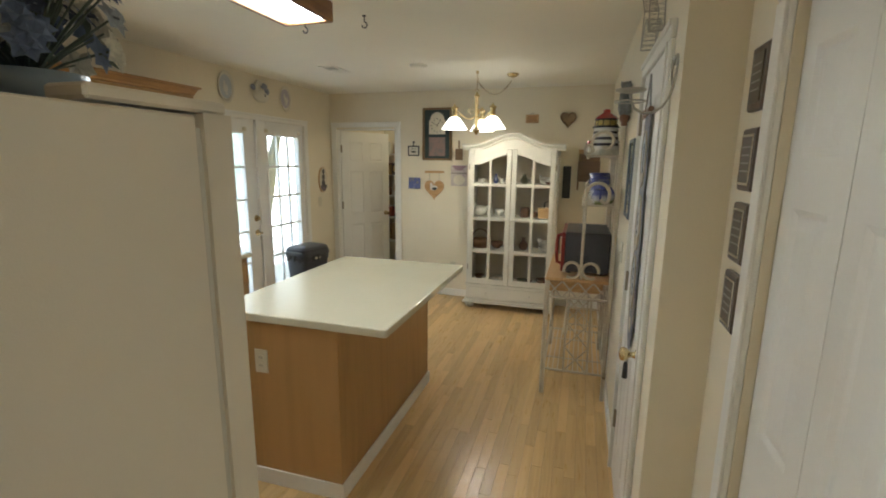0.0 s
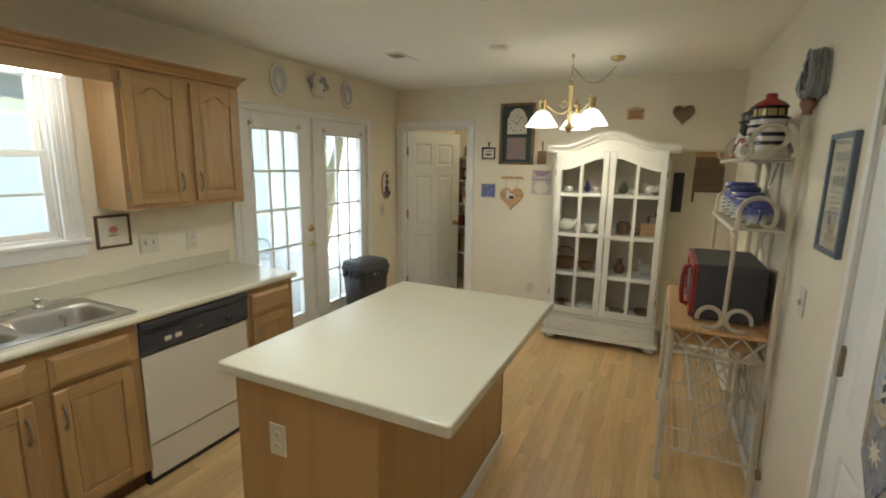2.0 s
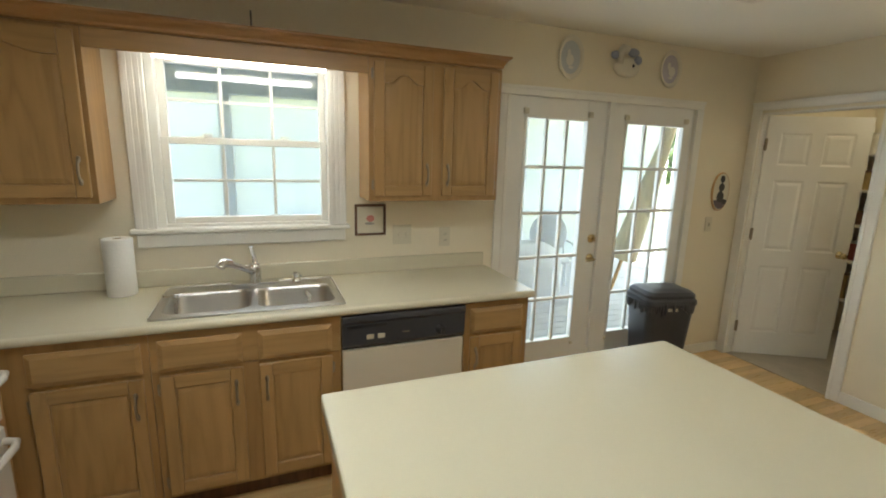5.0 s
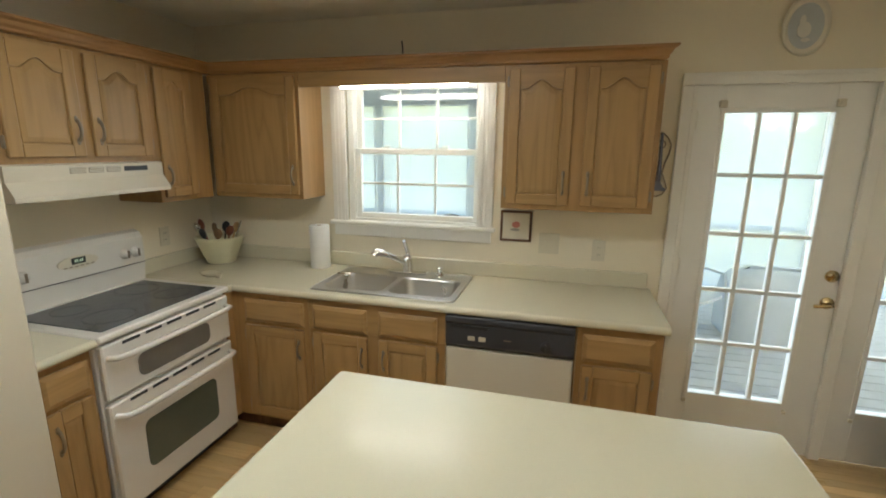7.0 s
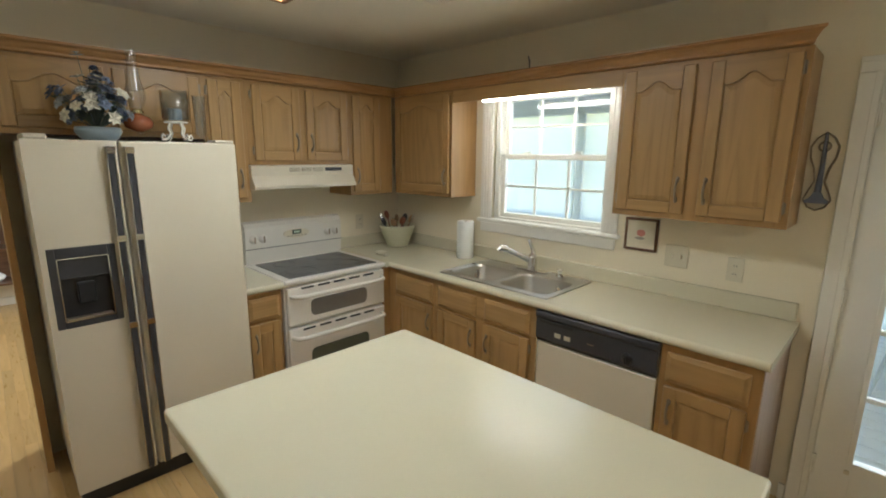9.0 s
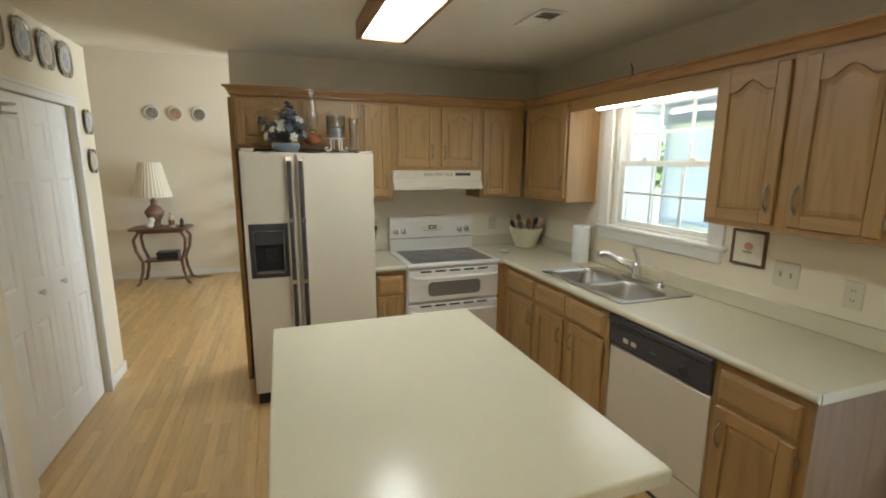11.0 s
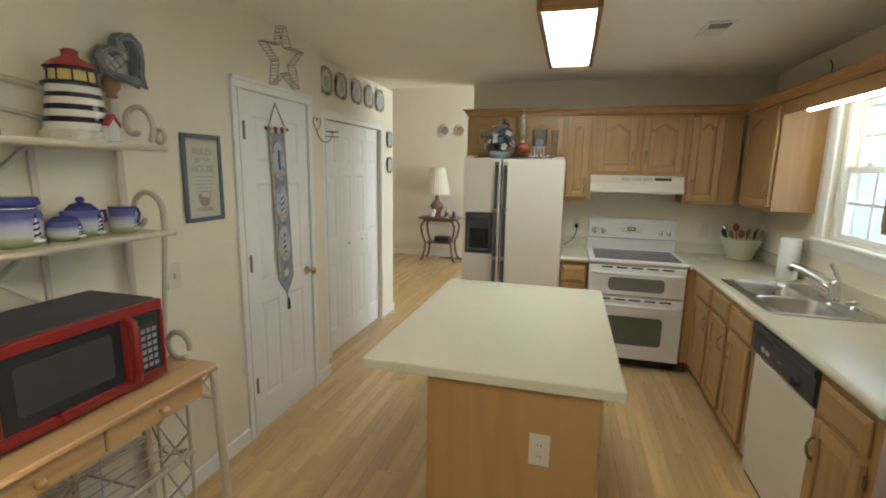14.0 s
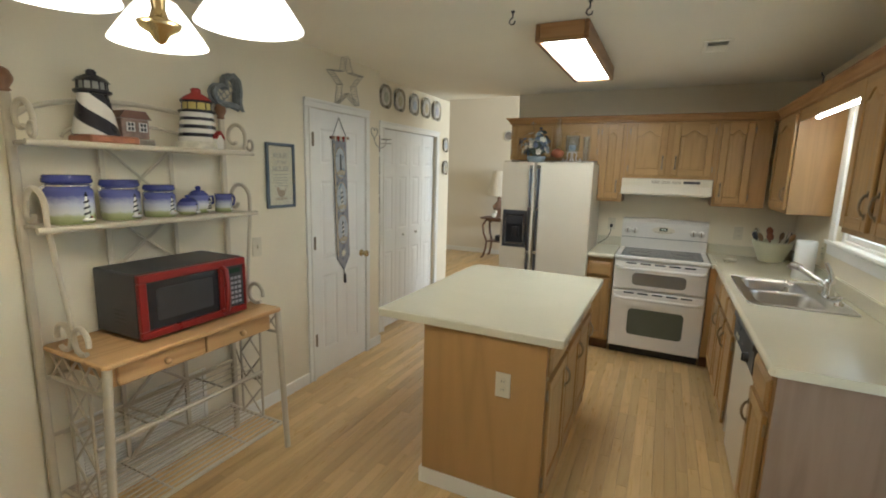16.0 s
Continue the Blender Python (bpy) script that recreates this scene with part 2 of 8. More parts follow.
BLACK = surface("black_plastic", (0.022, 0.022, 0.025), 0.35, vary=0.2, bump=0.01)
CHAR = surface("charcoal_plastic", (0.048, 0.048, 0.054), 0.42, vary=0.15, bump=0.02)
DGLASS = surface("dark_glass", (0.03, 0.031, 0.034), 0.08, vary=0.1, bump=0.0, rvary=0.03)
HOB = surface("ceramic_hob", (0.065, 0.068, 0.075), 0.16, vary=0.08, bump=0.0, rvary=0.04)
STEEL = surface("stainless_steel", (0.55, 0.53, 0.50), 0.3, metal=1.0, vary=0.05, fine=200, bump=0.01)
CHROME = surface("chrome", (0.75, 0.75, 0.75), 0.1, metal=1.0, vary=0.03, bump=0.0, rvary=0.04)
BRASS = surface("polished_brass", (0.66, 0.53, 0.30), 0.22, metal=1.0, vary=0.06, bump=0.0, rvary=0.06)
PEWTER = surface("antique_pewter", (0.33, 0.275, 0.205), 0.42, metal=0.9, vary=0.15, bump=0.05)
IRON = surface("cream_iron", (0.55, 0.48, 0.36), 0.42, vary=0.06, bump=0.03)
RED = surface("red_enamel", (0.22, 0.015, 0.013), 0.3, vary=0.08, bump=0.0)
GLASS = pane_glass("window_glass")
CLEAR = pane_glass("clear_glass", (0.96, 0.97, 0.96))
IVORY = surface("ivory_plastic", (0.64, 0.585, 0.45), 0.4, vary=0.03, bump=0.0)
LAMPW = glow("lamp_diffuser", (0.98, 1.0, 0.96), CEILING_LAMP)
TUBE = glow("fluorescent_tube", (1.0, 0.97, 0.88), SINK_TUBE)
SHADE = glow("opal_shade", (1.0, 0.93, 0.80), SHADE_GLOW)

# ---- the building ----
g = G()
WX0 = WEST - 0.13
for y0, y1, z0, z1 in ((-4.14, -3.1, 0, 3.1), (-3.1, -1.2, 0, 0.8), (-3.1, -1.2, 2.2, 3.1), (-1.2, 0.70, 0, 3.1), (0.70, 1.612, 0, 1.20), (0.70, 1.612, 2.10, 2.56), (1.612, 2.70, 0, 2.56),
                       (2.70, 4.30, 2.02, 2.56), (4.30, 7.0, 0, 2.56)):
    g.box(WX0, y0, z0, WEST, y1, z1, 0)
structure("wall_west", g, WALL, "beige painted west wall with window and french doors", "wall")
g = G()
for x0, x1, z0, z1 in ((WEST, -2.63, 0, 2.44), (-2.63, -1.84, 2.015, 2.44), (-1.84, EAST, 0, 2.44)):
    g.box(x0, NORTH, z0, x1, NORTH + 0.12, z1, 0)
structure("wall_north", g, WALL, "beige painted dining wall with pantry doorway", "wall")
g = G()
for y0, y1, z0, z1 in ((1.15, 1.37, 0, 2.44), (1.37, 2.03, 2.03, 2.44), (2.03, NORTH + 0.12, 0, 2.44)):
    g.box(EAST, y0, z0, EAST + 0.12, y1, z1, 0)
structure("wall_east", g, WALL, "beige painted wall beside the hanging closet door", "wall")
g = G()
g.box(EAST + 0.12, 1.15, 0, CLOSET + 0.12, 1.27, 2.44, 0)
for y0, y1, z0, z1 in ((-0.62, -0.255, 0, 2.44), (-0.255, 0.845, 2.01, 2.44), (0.845, 1.15, 0, 2.44)):
    g.box(CLOSET, y0, z0, CLOSET + 0.12, y1, z1, 0)
structure("wall_closet", g, WALL, "beige painted wall round the bifold closet", "wall")
g = G()
g.box(WEST, SOUTH - 0.12, 0, -0.165, SOUTH, 2.44, 0)
structure("wall_south", g, WALL, "beige painted wall behind the stove", "wall")
g = G()
g.box(WX0, SOUTH - 0.12, 2.44, CLOSET + 0.12, NORTH + 0.12, 2.56, 0)
structure("ceiling", g, CEILP, "cream textured kitchen ceiling", "ceiling")
# unseen shell added behind the closets to stop daylight leaking under the doors
g = G()
g.box(1.55, -0.5, 0, 1.67, 2.2, 2.56, 0).box(EAST + 0.12, 2.1, 0, 1.55, 2.2, 2.56, 0).box(CLOSET + 0.1205, -0.4995, 2.44, 1.55, 1.15, 2.56, 0).box(EAST + 0.1205, 1.1505, 2.44, 1.55, 2.1, 2.56, 0)
structure("wall_closet_inner", g, WALL, "unseen plain walls added to keep daylight out of the closets", "wall")
# living room beyond the opening
g = G()
g.box(-2.85, -4.14, 0, 4.0, -4.02, 3.1, 0)
g.box(CLOSET + 0.12, -0.62, 0, 4.0, -0.50, 3.1, 0)
g.box(-2.72, SOUTH - 0.125, 2.56, CLOSET + 0.12, SOUTH - 0.02, 3.1, 0)
g.box(4.0, -4.02, 0, 4.12, -0.62, 3.1, 0)
structure("wall_living", g, LIVING, "pale cream painted living room walls", "wall")
g = G()
g.box(-2.85, -4.14, 3.1, 4.12, -0.35, 3.2, 0)
structure("ceiling_living", g, CEILP, "plain pale living room ceiling", "ceiling")
# pantry shell
g = G()
g.box(WEST, 6.55, 0, -0.9, 6.67, 2.44, 0)
g.box(-1.02, NORTH + 0.12, 0, -0.9, 6.55, 2.44, 0)
structure("wall_pantry", g, WALL, "cream painted pantry walls", "wall")
g = G()
g.box(WX0, NORTH + 0.12, 2.44, -0.9, 6.67, 2.56, 0)
structure("ceiling_pantry", g, CEILP, "plain pantry ceiling", "ceiling")
g = G()
g.box(WEST, NORTH + 0.02, -0.06, -0.9, 6.67, 0.004, 0)
VINYL = surface("pantry_vinyl", (0.42, 0.37, 0.29), 0.45, vary=0.12, scale=6)
structure("floor_pantry", g, VINYL, "grey beige vinyl pantry floor", "floor")
g = G()
g.box(WX0, -4.14, -0.06, 4.12, -0.5, -0.012, 0).box(WX0, -0.5, -0.06, 1.67, NORTH + 0.02, -0.012, 0)
SUB = surface("floor_joint", (0.48, 0.31, 0.135), 0.6)
floor = structure("floor", g, SUB, "honey oak strip floor with satin finish", "floor")


def casing(name, m, x0, x1, top, label, w=0.075, base=0.0, head=0.06):
    """Door trim on a wall: local x along the wall, front towards -y; x0, x1: the opening."""
    o = thing(name, m, label, "trim", kind="structure")
    for a, b in ((x0 - w, x0), (x1, x1 + w)):
        gg = G().box(a, -0.018, base, b, 0, top - 0.001, 0.004)
        inner = a + w - 0.022 if a < x0 else a
        gg.box(inner, -0.024, base, inner + 0.022, -0.0181, top - 0.001, 0.004)
        part("side_casing", gg, TRIM, o)
    gg = G().box(x0 - w, -0.018, top, x1 + w, 0, top + head, 0.004)
    gg.box(x0 - w, -0.026, top + head - 0.02, x1 + w, -0.0181, top + head, 0.004)
    part("head_casing", gg, TRIM, o)
    return o


casing("trim_french_door", on_west(0, 0), 2.70, 4.30, 2.009, "white painted casing round the french doors")
casing("trim_pantry_door", on_north(0, 0), -2.63, -1.84, 2.035, "white painted pantry door casing")
casing("trim_hall_door", on_east(0, 0), -2.03, -1.37, 2.03, "white painted casing round the closet door", w=0.058)
casing("trim_bifold_door", pose(CLOSET, 0, 0, 0, 0, -90), -0.845, 0.255, 2.0, "white painted casing round the bifold doors")
g = G()
g.box(WX0 + 0.005, 2.67, 0, WEST - 0.001, 2.7035, 2.02, 0).box(WX0 + 0.005, 4.2965, 0, WEST - 0.001, 4.32, 2.02, 0)
structure("trim_jamb_french", g, TRIM, "white painted french door jambs", "trim")
g = G().box(-2.642, NORTH + 0.002, 0.005, -2.624, NORTH + 0.118, 2.0025, 0).box(-1.846, NORTH + 0.002, 0.005, -1.828, NORTH + 0.118, 2.015, 0).box(-2.6235, NORTH + 0.002, 2.003, -1.8465, NORTH + 0.118, 2.015, 0)
structure("trim_jamb_pantry", g, TRIM, "white painted pantry door jamb", "trim")
for nm, b0 in (("baseboard_north", (-1.765, NORTH - 0.014, 0, EAST, NORTH, 0.085)), ("baseboard_north_corner", (WEST, NORTH - 0.014, 0, -2.706, NORTH, 0.085)),
               ("baseboard_east", (EAST - 0.014, 2.09, 0, EAST, NORTH - 0.015, 0.085)), ("baseboard_corner", (EAST - 0.014, 1.136, 0, EAST, 1.31, 0.085)),
               ("baseboard_return", (EAST, 1.136, 0, CLOSET - 0.014, 1.15, 0.085)), ("baseboard_closet", (CLOSET - 0.014, 0.922, 0, CLOSET, 1.135, 0.085)),
               ("baseboard_closet_end", (CLOSET - 0.014, -0.634, 0, CLOSET, -0.332, 0.085)), ("baseboard_living", (-2.7, -4.02, 0, 4.0, -4.006, 0.09)),
               ("baseboard_west", (WEST, 2.595, 0, WEST + 0.014, 2.622, 0.085)), ("baseboard_west_end", (WEST, 4.377, 0, WEST + 0.014, NORTH - 0.015, 0.085))):
    structure(nm, G().box(*b0, 0.004), TRIM, "white painted baseboard", "baseboard")

# ---- outdoors: porch, lawn, trees ----
DECK = surface("deck_board", (0.54, 0.56, 0.59), 0.6, vary=0.12, scale=5)
PORCHW = surface("porch_paint", (0.80, 0.81, 0.82), 0.6, vary=0.05)
GRASS = surface("lawn", (0.30, 0.32, 0.17), 0.9, vary=0.3, scale=0.6, fine=30)
LEAF = surface("leaves", (0.12, 0.19, 0.07), 0.7, vary=0.4, scale=2, fine=9)
BARK = surface("bark", (0.12, 0.085, 0.06), 0.9, vary=0.3, scale=8)
g = G()
n = 48
ring = [(-10 + 400 * math.cos(2 * math.pi * k / n), 400 * math.sin(2 * math.pi * k / n), -0.45) for k in range(n)]
g.add(ring, [tuple(range(n))])
structure("ground", g, GRASS, "sunlit green lawn behind the porch", "ground")
deck = structure("deck", G().box(-6.3, -2.5, -0.44, WX0, 8.0, -0.085, 0), DECK, "grey painted porch deck", "deck")
board = G().box(-0.068, -5.2, -0.0, 0.068, 5.2, 0.024, 0.004).mesh("board")
board.materials.append(DECK)
for i in range(24):
    part("board", board, DECK, deck, at=pose(WX0 - 0.08 - 0.143 * i, 2.75, -0.083))
structure("ceiling_porch", G().box(-6.6, -2.6, 2.55, WX0 - 0.001, 8.1, 2.68, 0), PORCHW, "pale blue porch ceiling", "ceiling")
structure("beam_porch", G().box(-6.35, -2.6, 2.25, -6.2, 8.1, 2.55, 0.005), PORCHW, "pale painted porch beam", "beam")
for y in (-2.3, -0.5, 0.85, 2.2, 3.55, 4.9, 6.3, 7.8):
    o = thing("porch_post", pose(-6.27, y, -0.085), "pale blue painted porch post on the deck", "post", "porch posts")
    part("shaft", G().box(-0.05, -0.05, 0.1, 0.05, 0.05, 2.25, 0.006), PORCHW, o)
    part("base", G().box(-0.065, -0.065, 0, 0.065, 0.065, 0.1, 0.006), PORCHW, o)
    part("cap", G().box(-0.065, -0.065, 2.25, 0.065, 0.065, 2.335, 0.006), PORCHW, o)
rail = thing("porch_railing", pose(-6.27, 0, -0.085), "pale painted porch railing between the posts", "railing")
part("top_rail", G().box(-0.03, -2.3, 0.85, 0.03, 7.8, 0.89, 0.005), PORCHW, rail)
part("bottom_rail", G().box(-0.025, -2.3, 0.1, 0.025, 7.8, 0.14, 0.005), PORCHW, rail)


def tree(x, y, h, seed):
    rnd = random.Random(seed)
    o = thing("tree", pose(x, y, -0.45), "leafy green deciduous tree on the lawn", "tree", "trees behind the porch")
    t = G().tube([(0, 0, 0), (0.1, 0.05, h * 0.3), (0.0, 0.15, h * 0.6), (0.1, 0.1, h * 0.85)], 0.2, 9, taper=lambda u: 1 - 0.75 * u)
    for i in range(7):
        a, z = rnd.uniform(0, 6.28), h * rnd.uniform(0.3, 0.65)
        l = h * rnd.uniform(0.18, 0.3)
        t.tube([(0.05, 0.1, z), (l * 0.5 * math.cos(a), l * 0.5 * math.sin(a), z + l * 0.35), (l * math.cos(a), l * math.sin(a), z + l * 0.9)], 0.07, 6, taper=lambda u: 1 - 0.7 * u)
    part("trunk", t, BARK, o)
    c = G()
    for i in range(46):
        a, e, r = rnd.uniform(0, 6.28), rnd.uniform(-0.7, 1.3), h * rnd.uniform(0.08, 0.3)
        cx, cy, cz = r * math.cos(a), r * math.sin(a), h * 0.66 + e * h * 0.24
        for k in range(34):
            px, py, pz = (rnd.gauss(0, h * 0.05) for _ in range(3))
            d = Vector((rnd.uniform(-1, 1), rnd.uniform(-1, 1), rnd.uniform(-0.6, 1))).normalized()
            s, w = rnd.uniform(0.12, 0.26), d.orthogonal().normalized()
            p = Vector((cx + px, cy + py, cz + pz))
            q = d.cross(w)
            c.add([p, p + (w + q * 0.5) * s * 0.6, p + w * s * 1.3, p + (w - q * 0.5) * s * 0.6], [(0, 1, 2, 3)])
    part("crown", c, LEAF, o)


for i, (x, y, h) in enumerate(((-19, 1.5, 8.5), (-23, 7.0, 10), (-21, -4.5, 9), (-17, 10.5, 7.5), (-27, 2.5, 11), (-25, 13, 10), (-15, 5.0, 6))):
    tree(x, y, h, i)


def hedge():
    rnd = random.Random(5)
    c = G()
    for i in range(5200):
        y = rnd.uniform(-45, 60)
        p = Vector((-34 + rnd.gauss(0, 1.2), y, -0.4 + abs(rnd.gauss(0, 1)) * (2.2 + 1.3 * math.sin(y * 0.35))))
        d = Vector((rnd.uniform(-1, 1), rnd.uniform(-1, 1), rnd.uniform(-0.5, 1))).normalized()
        w = d.orthogonal().normalized()
        q, s = d.cross(w), rnd.uniform(0.5, 1.1)
        c.add([p, p + (w + q * 0.5) * s * 0.6, p + w * s * 1.3, p + (w - q * 0.5) * s * 0.6], [(0, 1, 2, 3)])
    tagged(part("far_woods", c, LEAF), "far green woods beyond the lawn", "woods", kind="stuff")


hedge()

# ---- window, doors ----
def window():
    o = thing("window_1", on_west(-0.02, 0.01), "white double hung kitchen window over the sink", "window", kind="structure")
    fr = G()
    for a, b in ((0.735, 0.775), (1.59, 1.63)):
        fr.box(a, 0.03, 1.195, b, 0.128, 2.09, 0.003)
    fr.box(0.775, 0.03, 2.06, 1.59, 0.128, 2.09, 0.003).box(0.775, 0.03, 1.195, 1.59, 0.128, 1.222, 0.003)
    part("window_frame", fr, TRIM, o)
    for nm, z0, z1, yy, mz in (("lower_sash", 1.222, 1.665, 0.05, 1.445), ("upper_sash", 1.635, 2.06, 0.085, 1.85)):
        s = G()
        for a, b in ((0.775, 0.812), (1.556, 1.59)):
            s.box(a, yy, z0, b, yy + 0.032, z1, 0.003)
        s.box(0.812, yy, z0, 1.556, yy + 0.032, z0 + 0.032, 0.003)
        s.box(0.812, yy, z1 - 0.035, 1.556, yy + 0.032, z1, 0.003)
        sash = part(nm, s, TRIM, o)
        m = G()
        for x in (1.06, 1.308):
            m.box(x - 0.008, yy + 0.009, z0 + 0.033, x + 0.008, yy + 0.025, z1 - 0.036, 0.002)
        m.box(0.813, yy + 0.010, mz - 0.008, 1.555, yy + 0.024, mz + 0.008, 0.002)
        part("muntin", m, TRIM, sash)
        for (x0, x1) in ((0.813, 1.051), (1.069, 1.299), (1.317, 1.555)):
            for (a, b) in ((z0 + 0.033, mz - 0.009), (mz + 0.009, z1 - 0.036)):
                p = part("pane", G().box(x0, yy + 0.0155, a, x1, yy + 0.0185, b, 0), GLASS, sash)
                p.visible_shadow = False
    for a, b in ((0.643, 0.742), (1.588, 1.687)):
        c = G().box(a, -0.018, 1.207, b, 0, 2.085, 0.004)
        for k in range(3):
            c.box(a + 0.016 + k * 0.025, -0.0212, 1.207, a + 0.033 + k * 0.025, -0.0181, 2.085, 0.004)
        part("side_casing", c, TRIM, o)
    part("head_casing", G().box(0.643, -0.02, 2.0855, 1.687, 0, 2.135, 0.004), TRIM, o)
    part("window_sill", G().box(0.62, -0.035, 1.180, 1.705, 0.03, 1.2065, 0.008), TRIM, o)
    part("apron", G().box(0.645, -0.018, 1.11, 1.68, 0, 1.1795, 0.006), TRIM, o)
    for x in (0.98, 1.36):
        part("sash_lock", G().box(x - 0.03, 0.052, 1.6655, x + 0.03, 0.08, 1.674, 0.003).cyl((x, 0.066, 1.674), (x, 0.066, 1.686), 0.012, 10).box(x - 0.005, 0.045, 1.678, x + 0.035, 0.07, 1.686, 0.002), TRIM, o)


window()


def french_leaf(y0, y1, name, glass0, glass1):
    """A glazed door leaf with three by five panes; local x along the wall."""
    o = thing(name, on_west(y0, 0.012, 0.024), "white painted french door with fifteen glass panes, closed", "door", kind="structure")
    w, t, d = y1 - y0, 0.04, 0.03
    a, b = glass0 - y0, glass1 - y0
    zb, zt, h = 0.30, 1.862, 2.003
    body = G().box(0, d, 0, a, d + t, h, 0.002).box(b, d, 0, w, d + t, h, 0.002).box(a, d, 0, b, d + t, zb, 0).box(a, d, zt, b, d + t, h, 0)
    for q in ((a - 0.022, a), (b, b + 0.022)):
        body.box(q[0], d - 0.008, zb - 0.022, q[1], d, zt + 0.022, 0.003)
    body.box(a, d - 0.008, zb - 0.022, b, d, zb, 0.003).box(a, d - 0.008, zt, b, d, zt + 0.022, 0.003)
    part("leaf", body, DOORW, o)
    m = G()
    nx, nz, bw = 3, 5, 0.011
    for i in range(1, nx):
        x = a + (b - a) * i / nx
        m.box(x - bw, d + 0.002, zb, x + bw, d + 0.03, zt, 0.003)
    for i in range(1, nz):
        z = zb + (zt - zb) * i / nz
        m.box(a, d + 0.0025, z - bw, b, d + 0.0295, z + bw, 0.003)
    part("muntin", m, DOORW, o)
    pw, ph = (b - a) / nx, (zt - zb) / nz
    me = G().box(-pw / 2 + bw + 0.001, -0.0015, -ph / 2 + bw + 0.001, pw / 2 - bw - 0.001, 0.0015, ph / 2 - bw - 0.001, 0).mesh("pane")
    for i in range(nx):
        for j in range(nz):
            p = part("pane", me, GLASS, o, at=pose(a + (i + 0.5) * pw, d + 0.016, zb + (j + 0.5) * ph))
            p.visible_shadow = False
    for x in (a - 0.015, b + 0.015):
        part("curtain_bracket", G().box(x - 0.018, d - 0.022, zt + 0.025, x + 0.018, d - 0.0005, zt + 0.062, 0.004).cyl((x, d - 0.03, zt + 0.043), (x, d - 0.02, zt + 0.043), 0.008, 8), IVORY, o)
        part("lower_bracket", G().box(x - 0.01, d - 0.012, zb - 0.06, x + 0.01, d - 0.0005, zb - 0.04, 0.003), IVORY, o)
    return o


leaf1 = french_leaf(2.704, 3.498, "door_1", 2.842, 3.32)
leaf2 = french_leaf(3.502, 4.296, "door_2", 3.665, 4.20)
part("astragal", G().box(0.772, -0.002, 0, 0.828, 0.0285, 2.0, 0.004), DOORW, leaf1)
for z, r in ((0.90, 0.03), (1.045, 0.026)):
    k = part("deadbolt" if z > 1 else "door_handle", G().lathe([(0.032, 0), (0.032, 0.006), (0.02, 0.012), (0.012, 0.02)], n=20).moved(pose(0.735, 0.0295, z, 90, 0, 0)), BRASS, leaf1, "brass")
    if z < 1:
        part("lever", G().tube([(0.735, 0.02, z), (0.735, -0.03, z), (0.715, -0.04, z), (0.65, -0.038, z - 0.004)], 0.009, 10), BRASS, k)
    else:
        part("thumb_turn", G().box(0.729, -0.012, z - 0.018, 0.741, 0.018, z + 0.018, 0.004), BRASS, k)
for z in (0.2, 1.0, 1.78):
    part("hinge", G().box(-0.006, 0.012, z, 0.012, 0.0285, z + 0.09, 0.002).cyl((0, 0.01, z - 0.004), (0, 0.01, z + 0.094), 0.006, 8), TRIM, leaf1)


def six_panel(w, h, cols=2, t=0.035, rows=((0.20, 0.80), (0.93, 1.52), (1.64, 1.90))):
    """A moulded panel slab: x 0..w, z 0..h, face towards -y."""
    g = G()
    st = 0.105 if cols == 2 else 0.06
    mid = 0.09
    k = h / 2.03
    xs = [(st, (w - mid) / 2), ((w + mid) / 2, w - st)] if cols == 2 else [(st, w - st)]
    zs = [(a * k, b * k) for a, b in rows]
    g.box(0, 0, 0, w, t - 0.008, h, 0.001)
    cuts_x = [0] + [v for p in xs for v in p] + [w]
    for i in range(0, len(cuts_x), 2):
        g.box(cuts_x[i], -0.007, 0, cuts_x[i + 1], -0.0001, h, 0)
    cuts_z = [0] + [v for p in zs for v in p] + [h]
    for (x0, x1) in xs:
        for i in range(0, len(cuts_z), 2):
            g.box(x0, -0.007, cuts_z[i], x1, -0.0001, cuts_z[i + 1], 0)
        for z0, z1 in zs:
            loops = [[(x0 + m, y, z0 + m), (x1 - m, y, z0 + m), (x1 - m, y, z1 - m), (x0 + m, y, z1 - m)]
                     for m, y in ((0.0, -0.007), (0.006, -0.0045), (0.014, -0.0006), (0.019, -0.0006), (0.042, -0.0055))]
            g.loft(loops, cap=False)
            g.add(loops[-1], [(0, 1, 2, 3)])
    return g


def round_knob(r=0.028):
    return G().lathe([(0.03, 0), (0.03, 0.005), (0.012, 0.012), (0.011, 0.028), (r * 0.75, 0.036), (r, 0.05), (r * 0.85, 0.064), (0.003, 0.07)], n=20).moved(pose(0, 0, 0, 90, 0, 0))


def hinge(g_z):
    return G().box(-0.012, -0.004, g_z, 0.012, 0, g_z + 0.09, 0.001).cyl((0, -0.006, g_z - 0.004), (0, -0.006, g_z + 0.094), 0.0065, 8)


d = thing("door_3", on_east(2.026, 0.008, 0.0), "white six panel closet door, closed, with brass knob", "door", kind="structure")
part("leaf", six_panel(0.652, 2.018), DOORW, d)
part("door_handle", round_knob().moved(pose(0.596, -0.008, 0.90)), BRASS, d, "polished brass knob")
for z in (0.26, 1.01, 1.76):
    part("hinge", hinge(z).moved(pose(0.022, -0.0078, 0)), PEWTER, d, "dull steel")
d = thing("door_4", pose(-2.616, NORTH + 0.06, 0.012, 0, 0, 61), "white six panel pantry door standing open", "door", kind="structure")
part("leaf", six_panel(0.755, 1.985), DOORW, d)
part("door_handle", round_knob(0.026).moved(pose(0.69, -0.008, 0.90)), BRASS, d, "brass knob")
